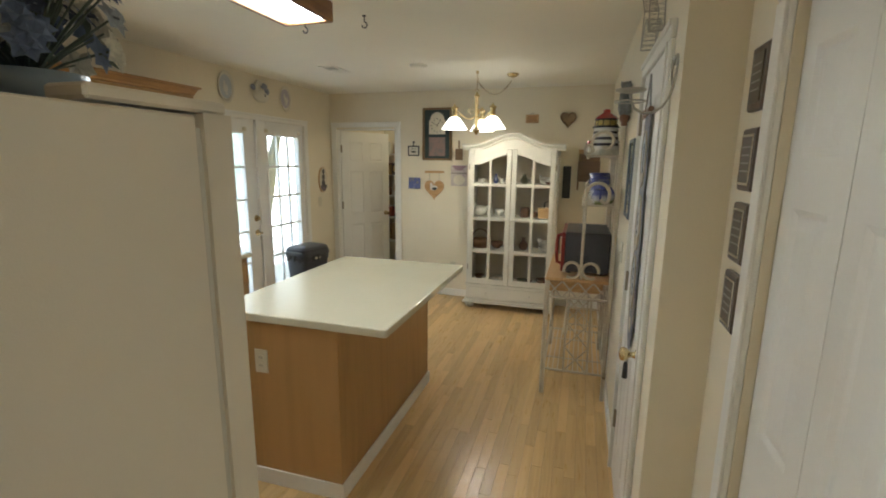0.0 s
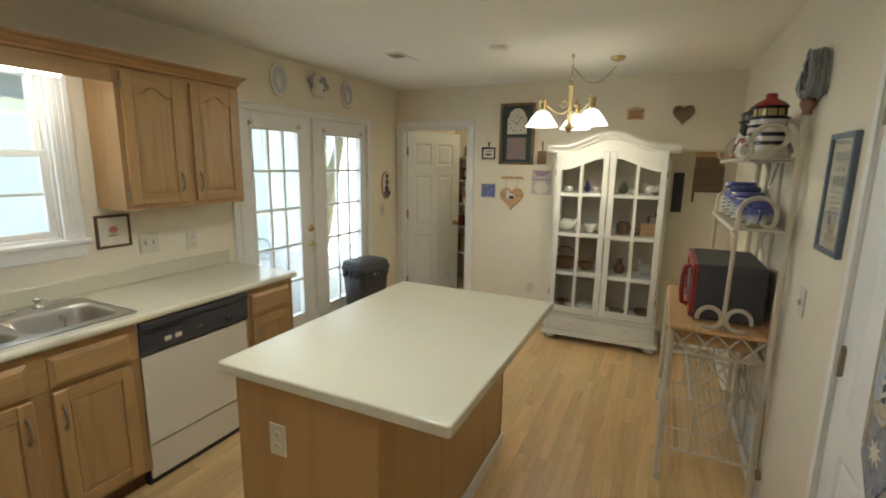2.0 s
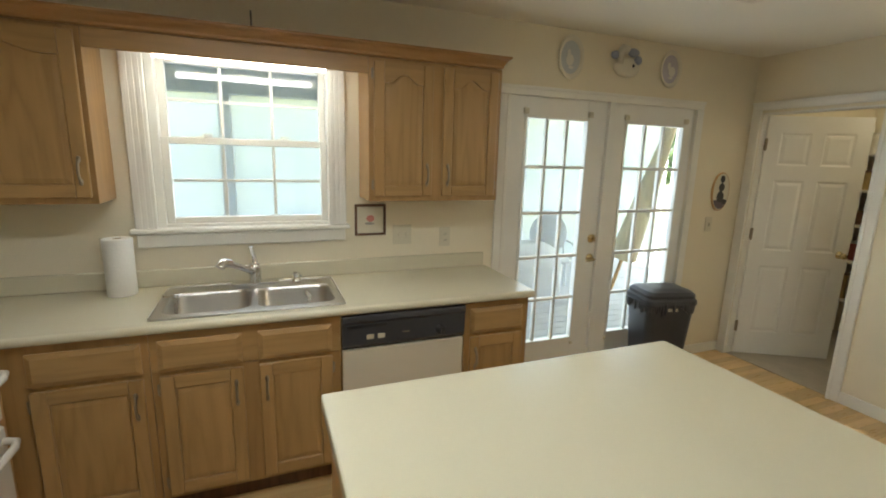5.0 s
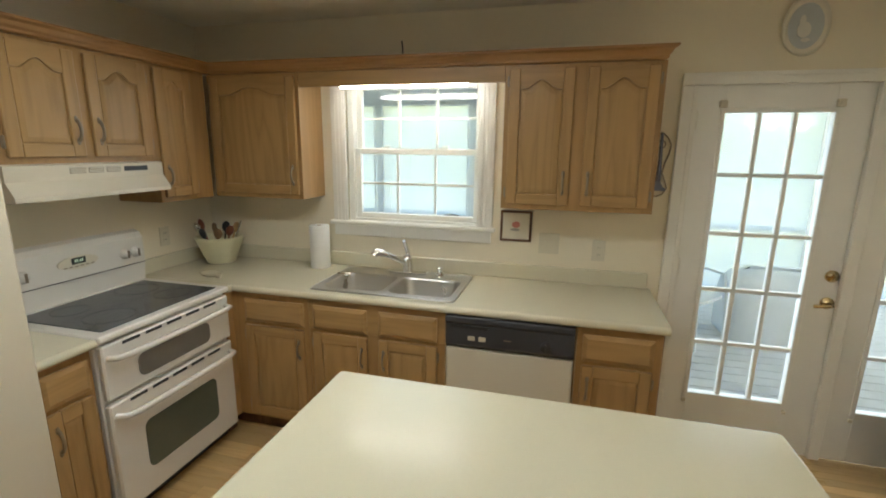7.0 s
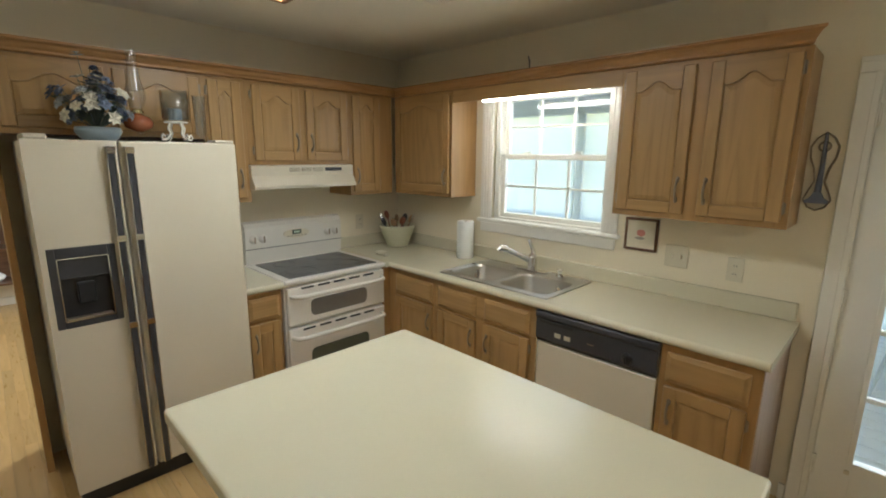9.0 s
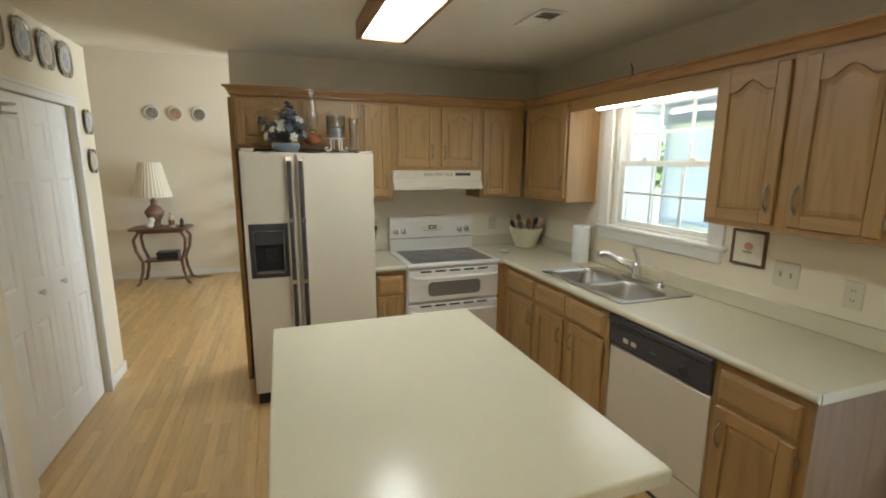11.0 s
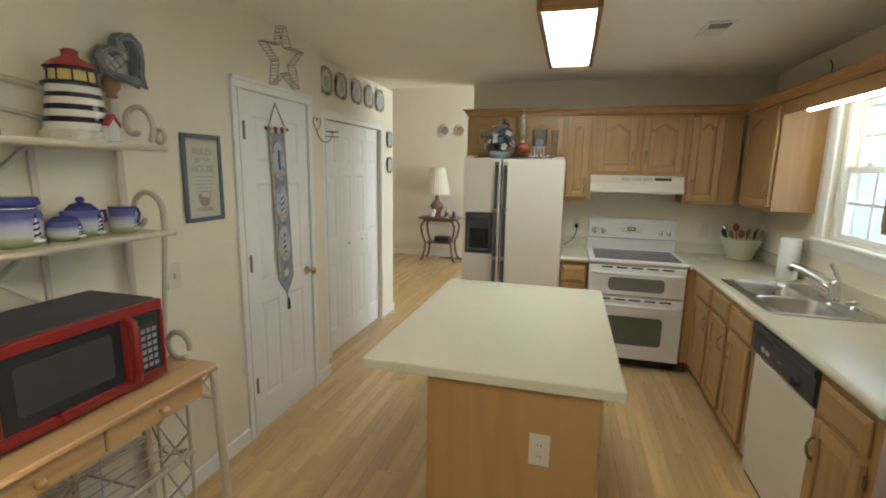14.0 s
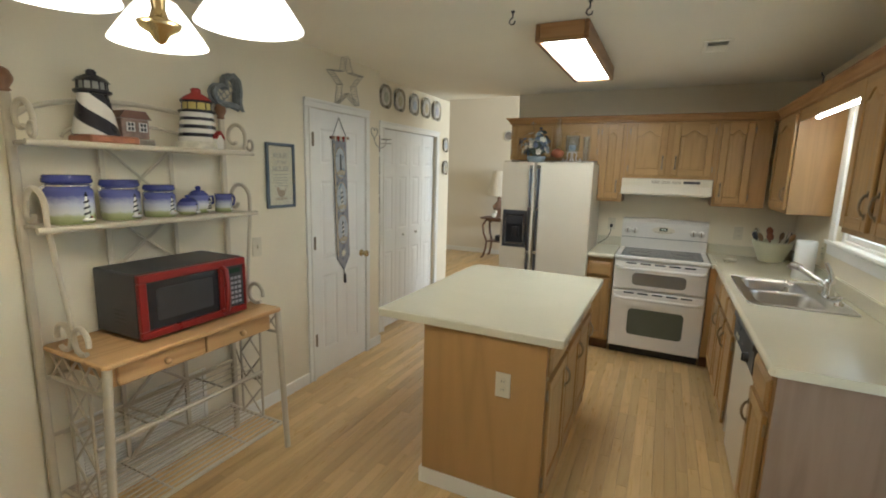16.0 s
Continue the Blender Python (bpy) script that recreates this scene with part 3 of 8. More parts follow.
for z in (0.2, 1.0, 1.72):
    part("hinge", hinge(z).moved(pose(0.0, -0.008, 0)), PEWTER, d, "dull steel")
for i in range(4):
    d = thing("door_5", pose(CLOSET + 0.03, 0.842 - 0.2735 * i, 0.012, 0, 0, -90), "white panelled bifold closet door leaf, closed", "door", "bifold closet leaves", "structure")
    part("leaf", six_panel(0.2705, 1.985, 1, rows=((0.20, 0.80), (1.02, 1.57), (1.68, 1.91))), DOORW, d)
    if i in (1, 2):
        part("knob", G().lathe([(0.008, 0), (0.008, 0.012), (0.017, 0.02), (0.017, 0.028), (0.004, 0.034)], n=16).moved(pose(0.13, -0.008, 0.93, 90, 0, 0)), TRIM, d, "small white knob")
structure("bifold_track", G().box(CLOSET + 0.02, -0.253, 1.999, CLOSET + 0.06, 0.843, 2.009, 0.001), PEWTER, "metal bifold door track", "track")

# ---- cabinets ----
def arch_edge(x0, x1, z, rise, n=18):
    """The cathedral curve from x1 back to x0: level shoulders and a rise in the middle."""
    out = []
    for i in range(n + 1):
        x = x1 + (x0 - x1) * i / n
        u = abs((x - (x0 + x1) / 2) / ((x1 - x0) / 2))
        out.append((x, z + rise * 0.5 * (1 + math.cos(math.pi * min(1.0, u / 0.78)))))
    return out


def panel_door(w, h, arch=True, st=0.055, t=0.019):
    """A raised panel door: x 0..w, z 0..h, front at y = -t."""
    rise = min(0.045, 0.16 * w) if arch else 0.0
    zt = h - st - rise
    stiles = [G().box(x, -t, 0, x + st, 0, h, 0.004) for x in (0, w - st)]
    low = arch_edge(st, w - st, zt, rise)
    rails = [G().box(st + 0.0003, -t + 0.0005, 0, w - st - 0.0003, 0, st, 0.003), G().prism([(st + 0.0003, h), *reversed(low), (w - st - 0.0003, h)], -t + 0.0005, 0)]
    g = G().box(st + 0.0005, -t + 0.011, st * 0.5, w - st - 0.0005, -0.0005, h - st * 0.5, 0)
    loops = []
    for m, y in ((0.004, -t + 0.0108), (0.007, -t + 0.007), (0.026, -t + 0.003), (0.030, -t + 0.003)):
        top = arch_edge(st + m, w - st - m, zt - m, rise * (1 - m * 4))
        loops.append([(x, y, z) for x, z in [(st + m, st + m), (w - st - m, st + m), *top]])
    p = G().loft(loops, cap=False)
    p.add(loops[-1], [tuple(range(len(loops[-1])))])
    return g, p, stiles, rails


def drawer_front(w, h, t=0.019):
    return G().box(0, -t * 0.6, 0, w, 0, h, 0.003).loft([[(0.004, -t * 0.6, 0.004), (w - 0.004, -t * 0.6, 0.004), (w - 0.004, -t * 0.6, h - 0.004), (0.004, -t * 0.6, h - 0.004)],
                                                       [(0.02, -t, 0.02), (w - 0.02, -t, 0.02), (w - 0.02, -t, h - 0.02), (0.02, -t, h - 0.02)]])


def pull(n=0.095):
    """An upright bow handle centred at the origin."""
    g = G().tube([(0, 0, -n / 2), (0, -0.012, -n * 0.42), (0, -0.022, -n * 0.2), (0, -0.024, 0), (0, -0.022, n * 0.2), (0, -0.012, n * 0.42), (0, 0, n / 2)], 0.0052, 8, flat=1.3)
    for s in (-1, 1):
        g.ball((0, -0.002, s * n / 2), 0.009, 0.004, 0.016, 10)
    return g


PULL = pull().mesh("handle")
CHINGE = G().box(-0.008, -0.006, -0.022, 0.008, 0, 0.022, 0.002).cyl((0, -0.007, -0.026), (0, -0.007, 0.026), 0.005, 8).mesh("hinge")


def door_parts(o, w, h, arch, at):
    leaf, raised, stiles, rails = panel_door(w, h, arch)
    d = part("door", leaf, OAK, o, at=at)
    part("panel", raised, OAKR, d)
    for g in stiles:
        part("stile", g, OAK, d)
    for g in rails:
        part("rail", g, OAKX, d)
    return d


def hang_door(o, x0, x1, z0, z1, depth, arch, handle_side, low=True):
    """A door on the face of a cabinet whose face is at y = -depth."""
    d = door_parts(o, x1 - x0, z1 - z0, arch, pose(x0, -depth - 0.001, z0))
    hx = (x1 - x0) - 0.03 if handle_side > 0 else 0.03
    hz = 0.115 if low else (z1 - z0) - 0.115
    if handle_side:
        part("handle", PULL, PEWTER, d, "antique pewter", at=pose(hx, -0.019, hz))
        ox = -0.004 if handle_side > 0 else (x1 - x0) + 0.004
        for z in (0.06, z1 - z0 - 0.06):
            part("hinge", CHINGE, PEWTER, d, at=pose(ox, -0.002, z))
    return d


def upper_cabinet(m, w, z0, z1, doors, label, depth=0.30):
    """doors: (x0, x1, handle side). Local x along the wall, the back at y = 0."""
    o = thing("wall_cabinet", m, label, "cabinet", "oak wall cabinets")
    part("body", G().box(0.0005, -depth, z0, w - 0.0005, -0.002, z1, 0.002), OAKF, o)
    xs = [0.0005] + [v for d in doors for v in (d[0] + 0.008, d[1] - 0.008)] + [w - 0.0005]
    for i in range(0, len(xs), 2):
        part("stile", G().box(xs[i], -depth - 0.0008, z0 + 0.0005, xs[i + 1], -depth + 0.0, z1 - 0.0005, 0), OAKF, o)
    for x0, x1, s in doors:
        hang_door(o, x0, x1, z0 + 0.028, z1 - 0.02, depth, True, s, True)
    return o


upper_cabinet(on_west(1.745, 0.01), 0.755, 1.36, 2.085, [(0.025, 0.345, 1), (0.405, 0.73, -1)], "golden oak wall cabinet with two arched doors beside the window", 0.263)
upper_cabinet(on_west(-0.062, 0.01), 0.62, 1.36, 2.085, [(0.03, 0.60, 1)], "golden oak corner wall cabinet with one arched door", 0.263)
upper_cabinet(on_south(-2.03, 0.01), 0.385, 1.36, 2.085, [(0.02, 0.255, -1)], "golden oak narrow wall cabinet in the corner")
upper_cabinet(on_south(-1.295, 0.01), 0.735, 1.585, 2.085, [(0.035, 0.345, 1), (0.39, 0.705, -1)], "golden oak short wall cabinet above the range hood")
upper_cabinet(on_south(-1.05, 0.01), 0.244, 1.36, 2.085, [(0.03, 0.215, 1)], "narrow golden oak wall cabinet beside the fridge")
upper_cabinet(on_south(-0.185, 0.01), 0.864, 1.735, 2.085, [(0.02, 0.42, 1), (0.455, 0.85, -1)], "golden oak wall cabinet above the fridge")
o = thing("end_gable", pose(-0.185, SOUTH, 0), "tall oak end panel beside the fridge", "panel")
part("board", G().box(0, 0.002, 0.0, 0.03, 0.20, 2.095, 0.002), OAKP, o)


def crown(m, length, name, label, end0=0, end1=0):
    """Crown moulding: a profile run along local x, with mitred or returned ends."""
    prof = [(-0.302, 2.0855), (-0.302, 2.148), (-0.352, 2.148), (-0.352, 2.138), (-0.335, 2.128), (-0.326, 2.112), (-0.318, 2.102), (-0.318, 2.092), (-0.308, 2.0855)]
    o = thing(name, m, label, "moulding")
    g = G().loft([[(0.0 - end0 * (y + 0.302), y, z) for y, z in prof], [(length + end1 * (y + 0.302) * -1, y, z) for y, z in prof]])
    part("moulding", g, OAKD, o)
    part("top_board", G().box(0, -0.302, 2.0865, length, -0.041, 2.10, 0), OAKD, o)
    return o


crown(on_west(-0.05, 0.01, -0.038), 2.535, "crown_moulding", "dark oak crown moulding along the window wall cabinets", 1, 1)
crown(on_south(-0.187, 0.01), 2.269, "crown_moulding", "dark oak crown moulding above the stove wall cabinets", -1, -1)
o = thing("window_valance", on_west(0.559, 0.01, -0.038), "oak valance board above the sink window", "valance")
part("board", G().box(0, -0.30, 2.005, 1.185, -0.281, 2.085, 0.002), OAKX, o)
part("top_rail", G().box(0, -0.2805, 2.067, 1.185, -0.255, 2.0845, 0.001), OAKX, o)
o = thing("sink_light", on_west(0.78, 0.01), "lit fluorescent strip light behind the oak valance", "lamp")
part("housing", G().box(0, -0.26, 2.032, 0.78, -0.17, 2.084, 0.004), WHITE, o)
part("tube", G().cyl((0.02, -0.215, 2.012), (0.76, -0.215, 2.012), 0.016, 12), TUBE, o)

# base cabinets
BD = 0.60


def base_cabinet(m, w, bays, label, depth=BD, hollow=False, h=0.874):
    """bays: (x0, x1, handle side); each has a drawer front above a door."""
    o = thing("base_cabinet", m, label, "cabinet", "oak base cabinets")
    if hollow:
        part("body", G().box(0.0005, -depth, 0.10, w - 0.0005, -0.003, 0.70, 0.002), OAKF, o)
        part("front_rail", G().box(0.0005, -depth, 0.7005, w - 0.0005, -depth + 0.02, h, 0.001), OAKX, o)
    else:
        part("body", G().box(0.0005, -depth, 0.10, w - 0.0005, -0.003, h, 0.002), OAKF, o)
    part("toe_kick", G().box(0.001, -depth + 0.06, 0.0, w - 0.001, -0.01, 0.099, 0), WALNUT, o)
    for x0, x1, s in bays:
        part("drawer", drawer_front(x1 - x0, 0.135), OAKX, o, at=pose(x0, -depth - 0.001, 0.705))
        hang_door(o, x0, x1, 0.125, 0.685, depth, False, s, False)
    return o


base_cabinet(on_west(-0.30, 0), 1.056, [(0.655, 1.03, 1)], "golden oak base cabinet beside the stove")
base_cabinet(on_west(0.757, 0), 0.776, [(0.03, 0.35, 1), (0.415, 0.735, -1)], "golden oak sink base cabinet with two doors", hollow=True)
# end skin in a darker, greyer brown than the oak body
END_PLY = wood("end_plywood", (0.30, 0.205, 0.135), (0.20, 0.13, 0.08), 2, 0.6, scale=0.6, contrast=0.7)
end_unit = base_cabinet(on_west(2.175, 0), 0.376, [(0.028, 0.34, -1)], "golden oak end base cabinet by the french doors")
part("end_panel", G().box(0.376, -0.598, 0.0, 0.3785, -0.003, 0.873, 0), END_PLY, end_unit, "brown plywood, greyer than the oak")
base_cabinet(on_south(-1.075, 0), 0.225, [(0.02, 0.205, -1)], "narrow golden oak base cabinet between stove and fridge", depth=0.61)

o = thing("filler_strip", pose(-2.09, 0.235, 0), "narrow oak filler beside the stove", "filler")
part("board", G().box(-0.03, -0.035, 0.1, 0.03, 0.035, 0.874, 0.002), OAKP, o)
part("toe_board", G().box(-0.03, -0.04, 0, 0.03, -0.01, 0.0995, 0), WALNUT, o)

# worktop with a cut-out for the sink
ct = thing("worktop", pose(0, 0, 0), "cream laminate worktop with low backsplash", "worktop")
g = G()
outer = [(WEST + 0.002, SOUTH + 0.002), (-2.105, SOUTH + 0.002), (-2.105, 2.572), (WEST + 0.002, 2.572)]
inner = [(-2.645, 0.77), (-2.16, 0.77), (-2.16, 1.55), (-2.645, 1.55)]
rings = [[(x, y, z) for x, y in ring_xy] for ring_xy, z in ((outer, 0.876), (outer, 0.915), (inner, 0.915), (inner, 0.876), (outer, 0.876))]
part("top", g.loft(rings, cap=False), LAM, ct)
part("front_edge", G().tube([(-2.1045, 0.30, 0.8955), (-2.1045, 2.569, 0.8955)], 0.0195, 12), LAM, ct)
part("corner_strip", G().box(-2.1045, SOUTH + 0.002, 0.876, -2.064, 0.295, 0.915, 0.004), LAM, ct)
part("backsplash", G().box(WEST + 0.002, SOUTH + 0.025, 0.9155, WEST + 0.022, 2.557, 1.005, 0.006), LAM, ct)
part("backsplash", G().box(WEST + 0.0225, SOUTH + 0.002, 0.9155, -2.07, SOUTH + 0.022, 1.005, 0.006), LAM, ct)
ct2 = thing("worktop", pose(0, 0, 0), "small cream laminate worktop beside the fridge", "worktop")
part("top", G().box(-1.302, SOUTH + 0.002, 0.876, -1.078, 0.285, 0.915, 0.005).tube([(-1.302, 0.285, 0.8955), (-1.078, 0.285, 0.8955)], 0.0195, 12), LAM, ct2)
part("backsplash", G().box(-1.302, SOUTH + 0.002, 0.9155, -1.078, SOUTH + 0.02, 1.005, 0.005), LAM, ct2)


def rounded(x0, y0, x1, y1, r, n=5):
    pts = []
    for cx, cy, a in ((x1 - r, y1 - r, 0), (x0 + r, y1 - r, 90), (x0 + r, y0 + r, 180), (x1 - r, y0 + r, 270)):
        pts += [(cx + r * math.cos(radians(a + 90 * i / n)), cy + r * math.sin(radians(a + 90 * i / n))) for i in range(n + 1)]
    return pts


def sink():
    o = thing("sink", pose(-2.40, 1.16, 0.9155), "double bowl stainless steel sink set in the worktop", "sink")
    rim = G()
    hx, hy = 0.25, 0.405
    bowls = [(-0.125, -0.37, 0.20, -0.012), (-0.125, 0.018, 0.20, 0.37)]
    # deck plate as strips round the two bowls
    for x0, y0, x1, y1 in ((-hx, -hy, -0.125, hy), (0.20, -hy, hx, hy), (-0.125, -hy, 0.20, -0.37), (-0.125, 0.37, 0.20, hy), (-0.125, -0.012, 0.20, 0.018)):
        rim.box(x0, y0, 0, x1, y1, 0.005, 0)
    edge = [(x, y, 0.004) for x, y in rounded(-hx, -hy, hx, hy, 0.03)]
    rim.tube(edge, 0.005, 8, closed=True)
    part("rim", rim, STEEL, o)
    for x0, y0, x1, y1 in bowls:
        b = G()
        loops = []
        for inset, z in ((0.0, 0.0052), (0.003, 0.002), (0.010, -0.01), (0.018, -0.14), (0.03, -0.16), (0.06, -0.168)):
            loops.append([(x, y, z) for x, y in rounded(x0 + inset, y0 + inset, x1 - inset, y1 - inset, 0.055)])
        b.loft(loops, cap=False, smooth=True)
        b.add(loops[-1], [tuple(range(len(loops[-1])))])
        # corner fillets between square cut and round bowl
        for cx, cy, sx, sy in ((x0, y0, 1, 1), (x1, y0, -1, 1), (x1, y1, -1, -1), (x0, y1, 1, -1)):
            fan = [(cx, cy, 0.0051)] + [(cx + sx * (0.055 - 0.055 * math.sin(radians(a))), cy + sy * (0.055 - 0.055 * math.cos(radians(a))), 0.0051) for a in range(0, 91, 15)]
            b.add(fan, [tuple(range(len(fan)))])
        bowl = part("bowl", b, STEEL, o)
        part("drain", G().lathe([(0.042, -0.1675), (0.04, -0.164), (0.03, -0.166), (0.005, -0.1672)], ((x0 + x1) / 2, (y0 + y1) / 2, 0), 20), CHROME, bowl)


sink()
o = thing("faucet", pose(-2.605, 1.165, 0.921), "chrome kitchen faucet with pull-out spout and lever", "faucet")
part("base", G().plate(rounded(-0.028, -0.12, 0.028, 0.12, 0.027), 0, 0.012).lathe([(0.034, 0.012), (0.031, 0.02), (0.028, 0.09), (0.025, 0.112), (0.004, 0.12)], n=20), CHROME, o)
part("spout", G().tube([(0.0, 0, 0.06), (0.04, -0.025, 0.085), (0.09, -0.07, 0.12), (0.135, -0.115, 0.15)], 0.0165, 12).tube([(0.13, -0.11, 0.148), (0.158, -0.14, 0.158), (0.17, -0.152, 0.138)], 0.023, 12), CHROME, o)
part("lever", G().tube([(0, 0, 0.105), (-0.005, 0.0, 0.13), (0.008, -0.006, 0.165), (0.028, -0.014, 0.208)], 0.013, 10, taper=lambda u: 1.25 - 0.45 * u), CHROME, o)
o = thing("soap_dispenser", pose(-2.605, 1.372, 0.921), "chrome pump dispenser on the sink deck", "dispenser")
part("body", G().lathe([(0.024, 0), (0.022, 0.012), (0.012, 0.018), (0.012, 0.035), (0.02, 0.04), (0.02, 0.05), (0.004, 0.054)], n=16), CHROME, o)
part("nozzle", G().tube([(0, 0, 0.045), (0.03, 0.015, 0.047), (0.05, 0.02, 0.042)], 0.006, 8), CHROME, o)


def dishwasher():
    o = thing("dishwasher", on_west(1.5335, 0), "almond dishwasher with black control panel under the worktop", "dishwasher")
    w = 0.64
    part("body", G().box(0, -0.575, 0.11, w, -0.01, 0.873, 0.002), CHAR, o)
    part("door", G().box(0.008, -0.60, 0.225, w - 0.008, -0.576, 0.69, 0.006), ALMOND, o)
    for x in (0, w - 0.0075):
        part("edge_trim", G().box(x, -0.602, 0.1, x + 0.0075, -0.5765, 0.87, 0.001), CHROME, o)
    part("lower_panel", G().box(0.008, -0.59, 0.035, w - 0.008, -0.5765, 0.217, 0.004), ALMOND, o)
    part("toe_kick", G().box(0.001, -0.575, 0.0, w - 0.001, -0.02, 0.109, 0), BLACK, o)
    pn = part("control_panel", G().loft([[(x, y, z) for y, z in ((-0.5765, 0.70), (-0.60, 0.70), (-0.615, 0.72), (-0.615, 0.825), (-0.624, 0.838), (-0.624, 0.862), (-0.618, 0.868), (-0.5765, 0.868))] for x in (0.006, w - 0.006)]), CHAR, o, "black plastic")
    part("vent", G().box(0.03, -0.618, 0.805, 0.22, -0.6155, 0.822, 0.001), BLACK, pn)
    for x in (0.12, 0.175):
        part("button", G().box(x, -0.62, 0.745, x + 0.035, -0.6155, 0.768, 0.002), IVORY, pn)
    part("dial", G().lathe([(0.026, 0), (0.022, 0.018), (0.004, 0.02)], n=20).moved(pose(0.50, -0.6155, 0.755, 90, 0, 0)).box(0.496, -0.642, 0.735, 0.504, -0.63, 0.775, 0.002), BLACK, pn)
    part("nameplate", G().box(0.30, -0.617, 0.76, 0.335, -0.6155, 0.766, 0), PEWTER, pn)


dishwasher()


def stove():
    o = thing("stove", on_south(-1.311, 0), "white electric range with double oven doors and dark glass hob", "stove")
    w = 0.745
    part("body", G().box(0, -0.615, 0.075, w, -0.012, 0.888, 0.004), WHITE, o)
    part("toe_kick", G().box(0.01, -0.57, 0.0, w - 0.01, -0.02, 0.0745, 0), BLACK, o)
    part("hob_frame", G().box(-0.004, -0.655, 0.889, w + 0.004, -0.075, 0.918, 0.01), WHITE, o)
    part("hob_glass", G().box(0.045, -0.61, 0.9185, w - 0.045, -0.12, 0.922, 0.001), HOB, o, "dark grey ceramic glass")
    ring = surface("burner_ring", (0.10, 0.10, 0.105), 0.2)
    for x, y, r in ((0.2, -0.47, 0.1), (0.55, -0.47, 0.085), (0.2, -0.24, 0.075), (0.55, -0.24, 0.1)):
        part("burner", G().tube([(x + r * math.cos(a), y + r * math.sin(a), 0.9222) for a in [2 * math.pi * k / 32 for k in range(32)]], 0.0012, 4, closed=True), ring, o)
    # back panel with a rounded top
    prof = [(-0.085, 0.918), (-0.10, 1.03), (-0.098, 1.172), (-0.08, 1.20), (-0.045, 1.212), (-0.012, 1.2), (-0.012, 0.918)]
    loops = []
    for i in range(13):
        u = i / 12
        k = 1 - 0.16 * (abs(2 * u - 1) ** 3)
        loops.append([(w * u, y, 0.918 + (z - 0.918) * (0.93 + 0.07 * k if z > 1.1 else 1)) for y, z in prof])
    bp = part("back_panel", G().loft(loops, smooth=False), WHITE, o)
    part("seam", G().box(0.0, -0.101, 1.022, w, -0.094, 1.026, 0), BLACK, bp)
    part("display", G().prism([(0.27 + 0.1 + 0.10 * math.cos(a), 1.105 + 0.033 * math.sin(a)) for a in [2 * math.pi * k / 28 for k in range(28)]], -0.106, -0.098), ALMOND, bp)
    ck = part("clock", G().box(0.335, -0.1085, 1.098, 0.405, -0.1062, 1.13, 0.001), BLACK, bp, "black clock display")
    for x in (0.35, 0.36, 0.374, 0.384):
        part("digit", G().box(x, -0.1092, 1.108, x + 0.006, -0.1086, 1.121, 0), glow("stove_clock", (0.25, 0.8, 0.2), 0.08), ck)
    for k in range(6):
        part("button", G().box(0.295 + k * 0.027, -0.108, 1.084, 0.312 + k * 0.027, -0.1062, 1.09, 0.001), PEWTER, bp)
    for x in (0.055, 0.12, w - 0.12, w - 0.055):
        kn = part("knob", G().lathe([(0.03, 0), (0.03, 0.004), (0.023, 0.006), (0.02, 0.026), (0.004, 0.028)], n=20).moved(pose(x, -0.098, 1.09, 90, 0, 0)), WHITE, bp)
        part("grip", G().box(x - 0.005, -0.132, 1.068, x + 0.005, -0.124, 1.112, 0.003), PEWTER, kn)
    for z0, z1, wz0, wz1, wx in ((0.625, 0.872, 0.665, 0.775, 0.16), (0.085, 0.605, 0.21, 0.45, 0.15)):
        d = part("oven_door", G().box(0.006, -0.648, z0, w - 0.006, -0.616, z1, 0.008), WHITE, o)
        # the glass colours are lifted to hold the room's reflection
        part("oven_window", G().prism(rounded(wx, wz0, w - wx, wz1, 0.035), -0.6505, -0.648), surface("oven_glass_sheen", (0.20, 0.185, 0.16), 0.12, bump=0.0) if z0 > 0.5 else surface("lower_oven_glass_sheen", (0.115, 0.125, 0.095), 0.12, bump=0.0), d, "dark oven glass with reflections in its colour")
        hz = z1 - 0.055
        part("handle", G().tube([(0.03, -0.648, hz), (0.045, -0.69, hz), (0.09, -0.702, hz), (w / 2, -0.706, hz), (w - 0.09, -0.702, hz), (w - 0.045, -0.69, hz), (w - 0.03, -0.648, hz)], 0.014, 10), WHITE, d)
        for k in range(5):
            part("vent_slot", G().box(0.10 + k * 0.115, -0.6495, z1 - 0.022, 0.185 + k * 0.115, -0.6475, z1 - 0.008, 0), BLACK, d)


stove()


def hood():
    o = thing("range_hood", on_south(-1.288, 0.012), "almond under-cabinet range hood with vents", "hood")
    w = 0.735
    prof = [(-0.003, 1.584), (-0.315, 1.584), (-0.335, 1.578), (-0.335, 1.515), (-0.375, 1.455), (-0.375, 1.436), (-0.003, 1.436)]
    shell = G().loft([[(0, y, z) for y, z in prof], [(w, y, z) for y, z in prof]])
    part("shell", shell, ALMOND, o)
    for k in range(3):
        part("vent", G().box(0.25 + k * 0.085, -0.3365, 1.54, 0.322 + k * 0.085, -0.3352, 1.566, 0), PEWTER, o)
        for j in range(4):
            part("slat", G().box(0.252 + k * 0.085, -0.3385, 1.543 + j * 0.006, 0.32 + k * 0.085, -0.3366, 1.546 + j * 0.006, 0), ALMOND, o)
    part("switch_panel", G().box(0.51, -0.338, 1.542, 0.64, -0.3352, 1.565, 0.001), BLACK, o, "black switch strip")


hood()


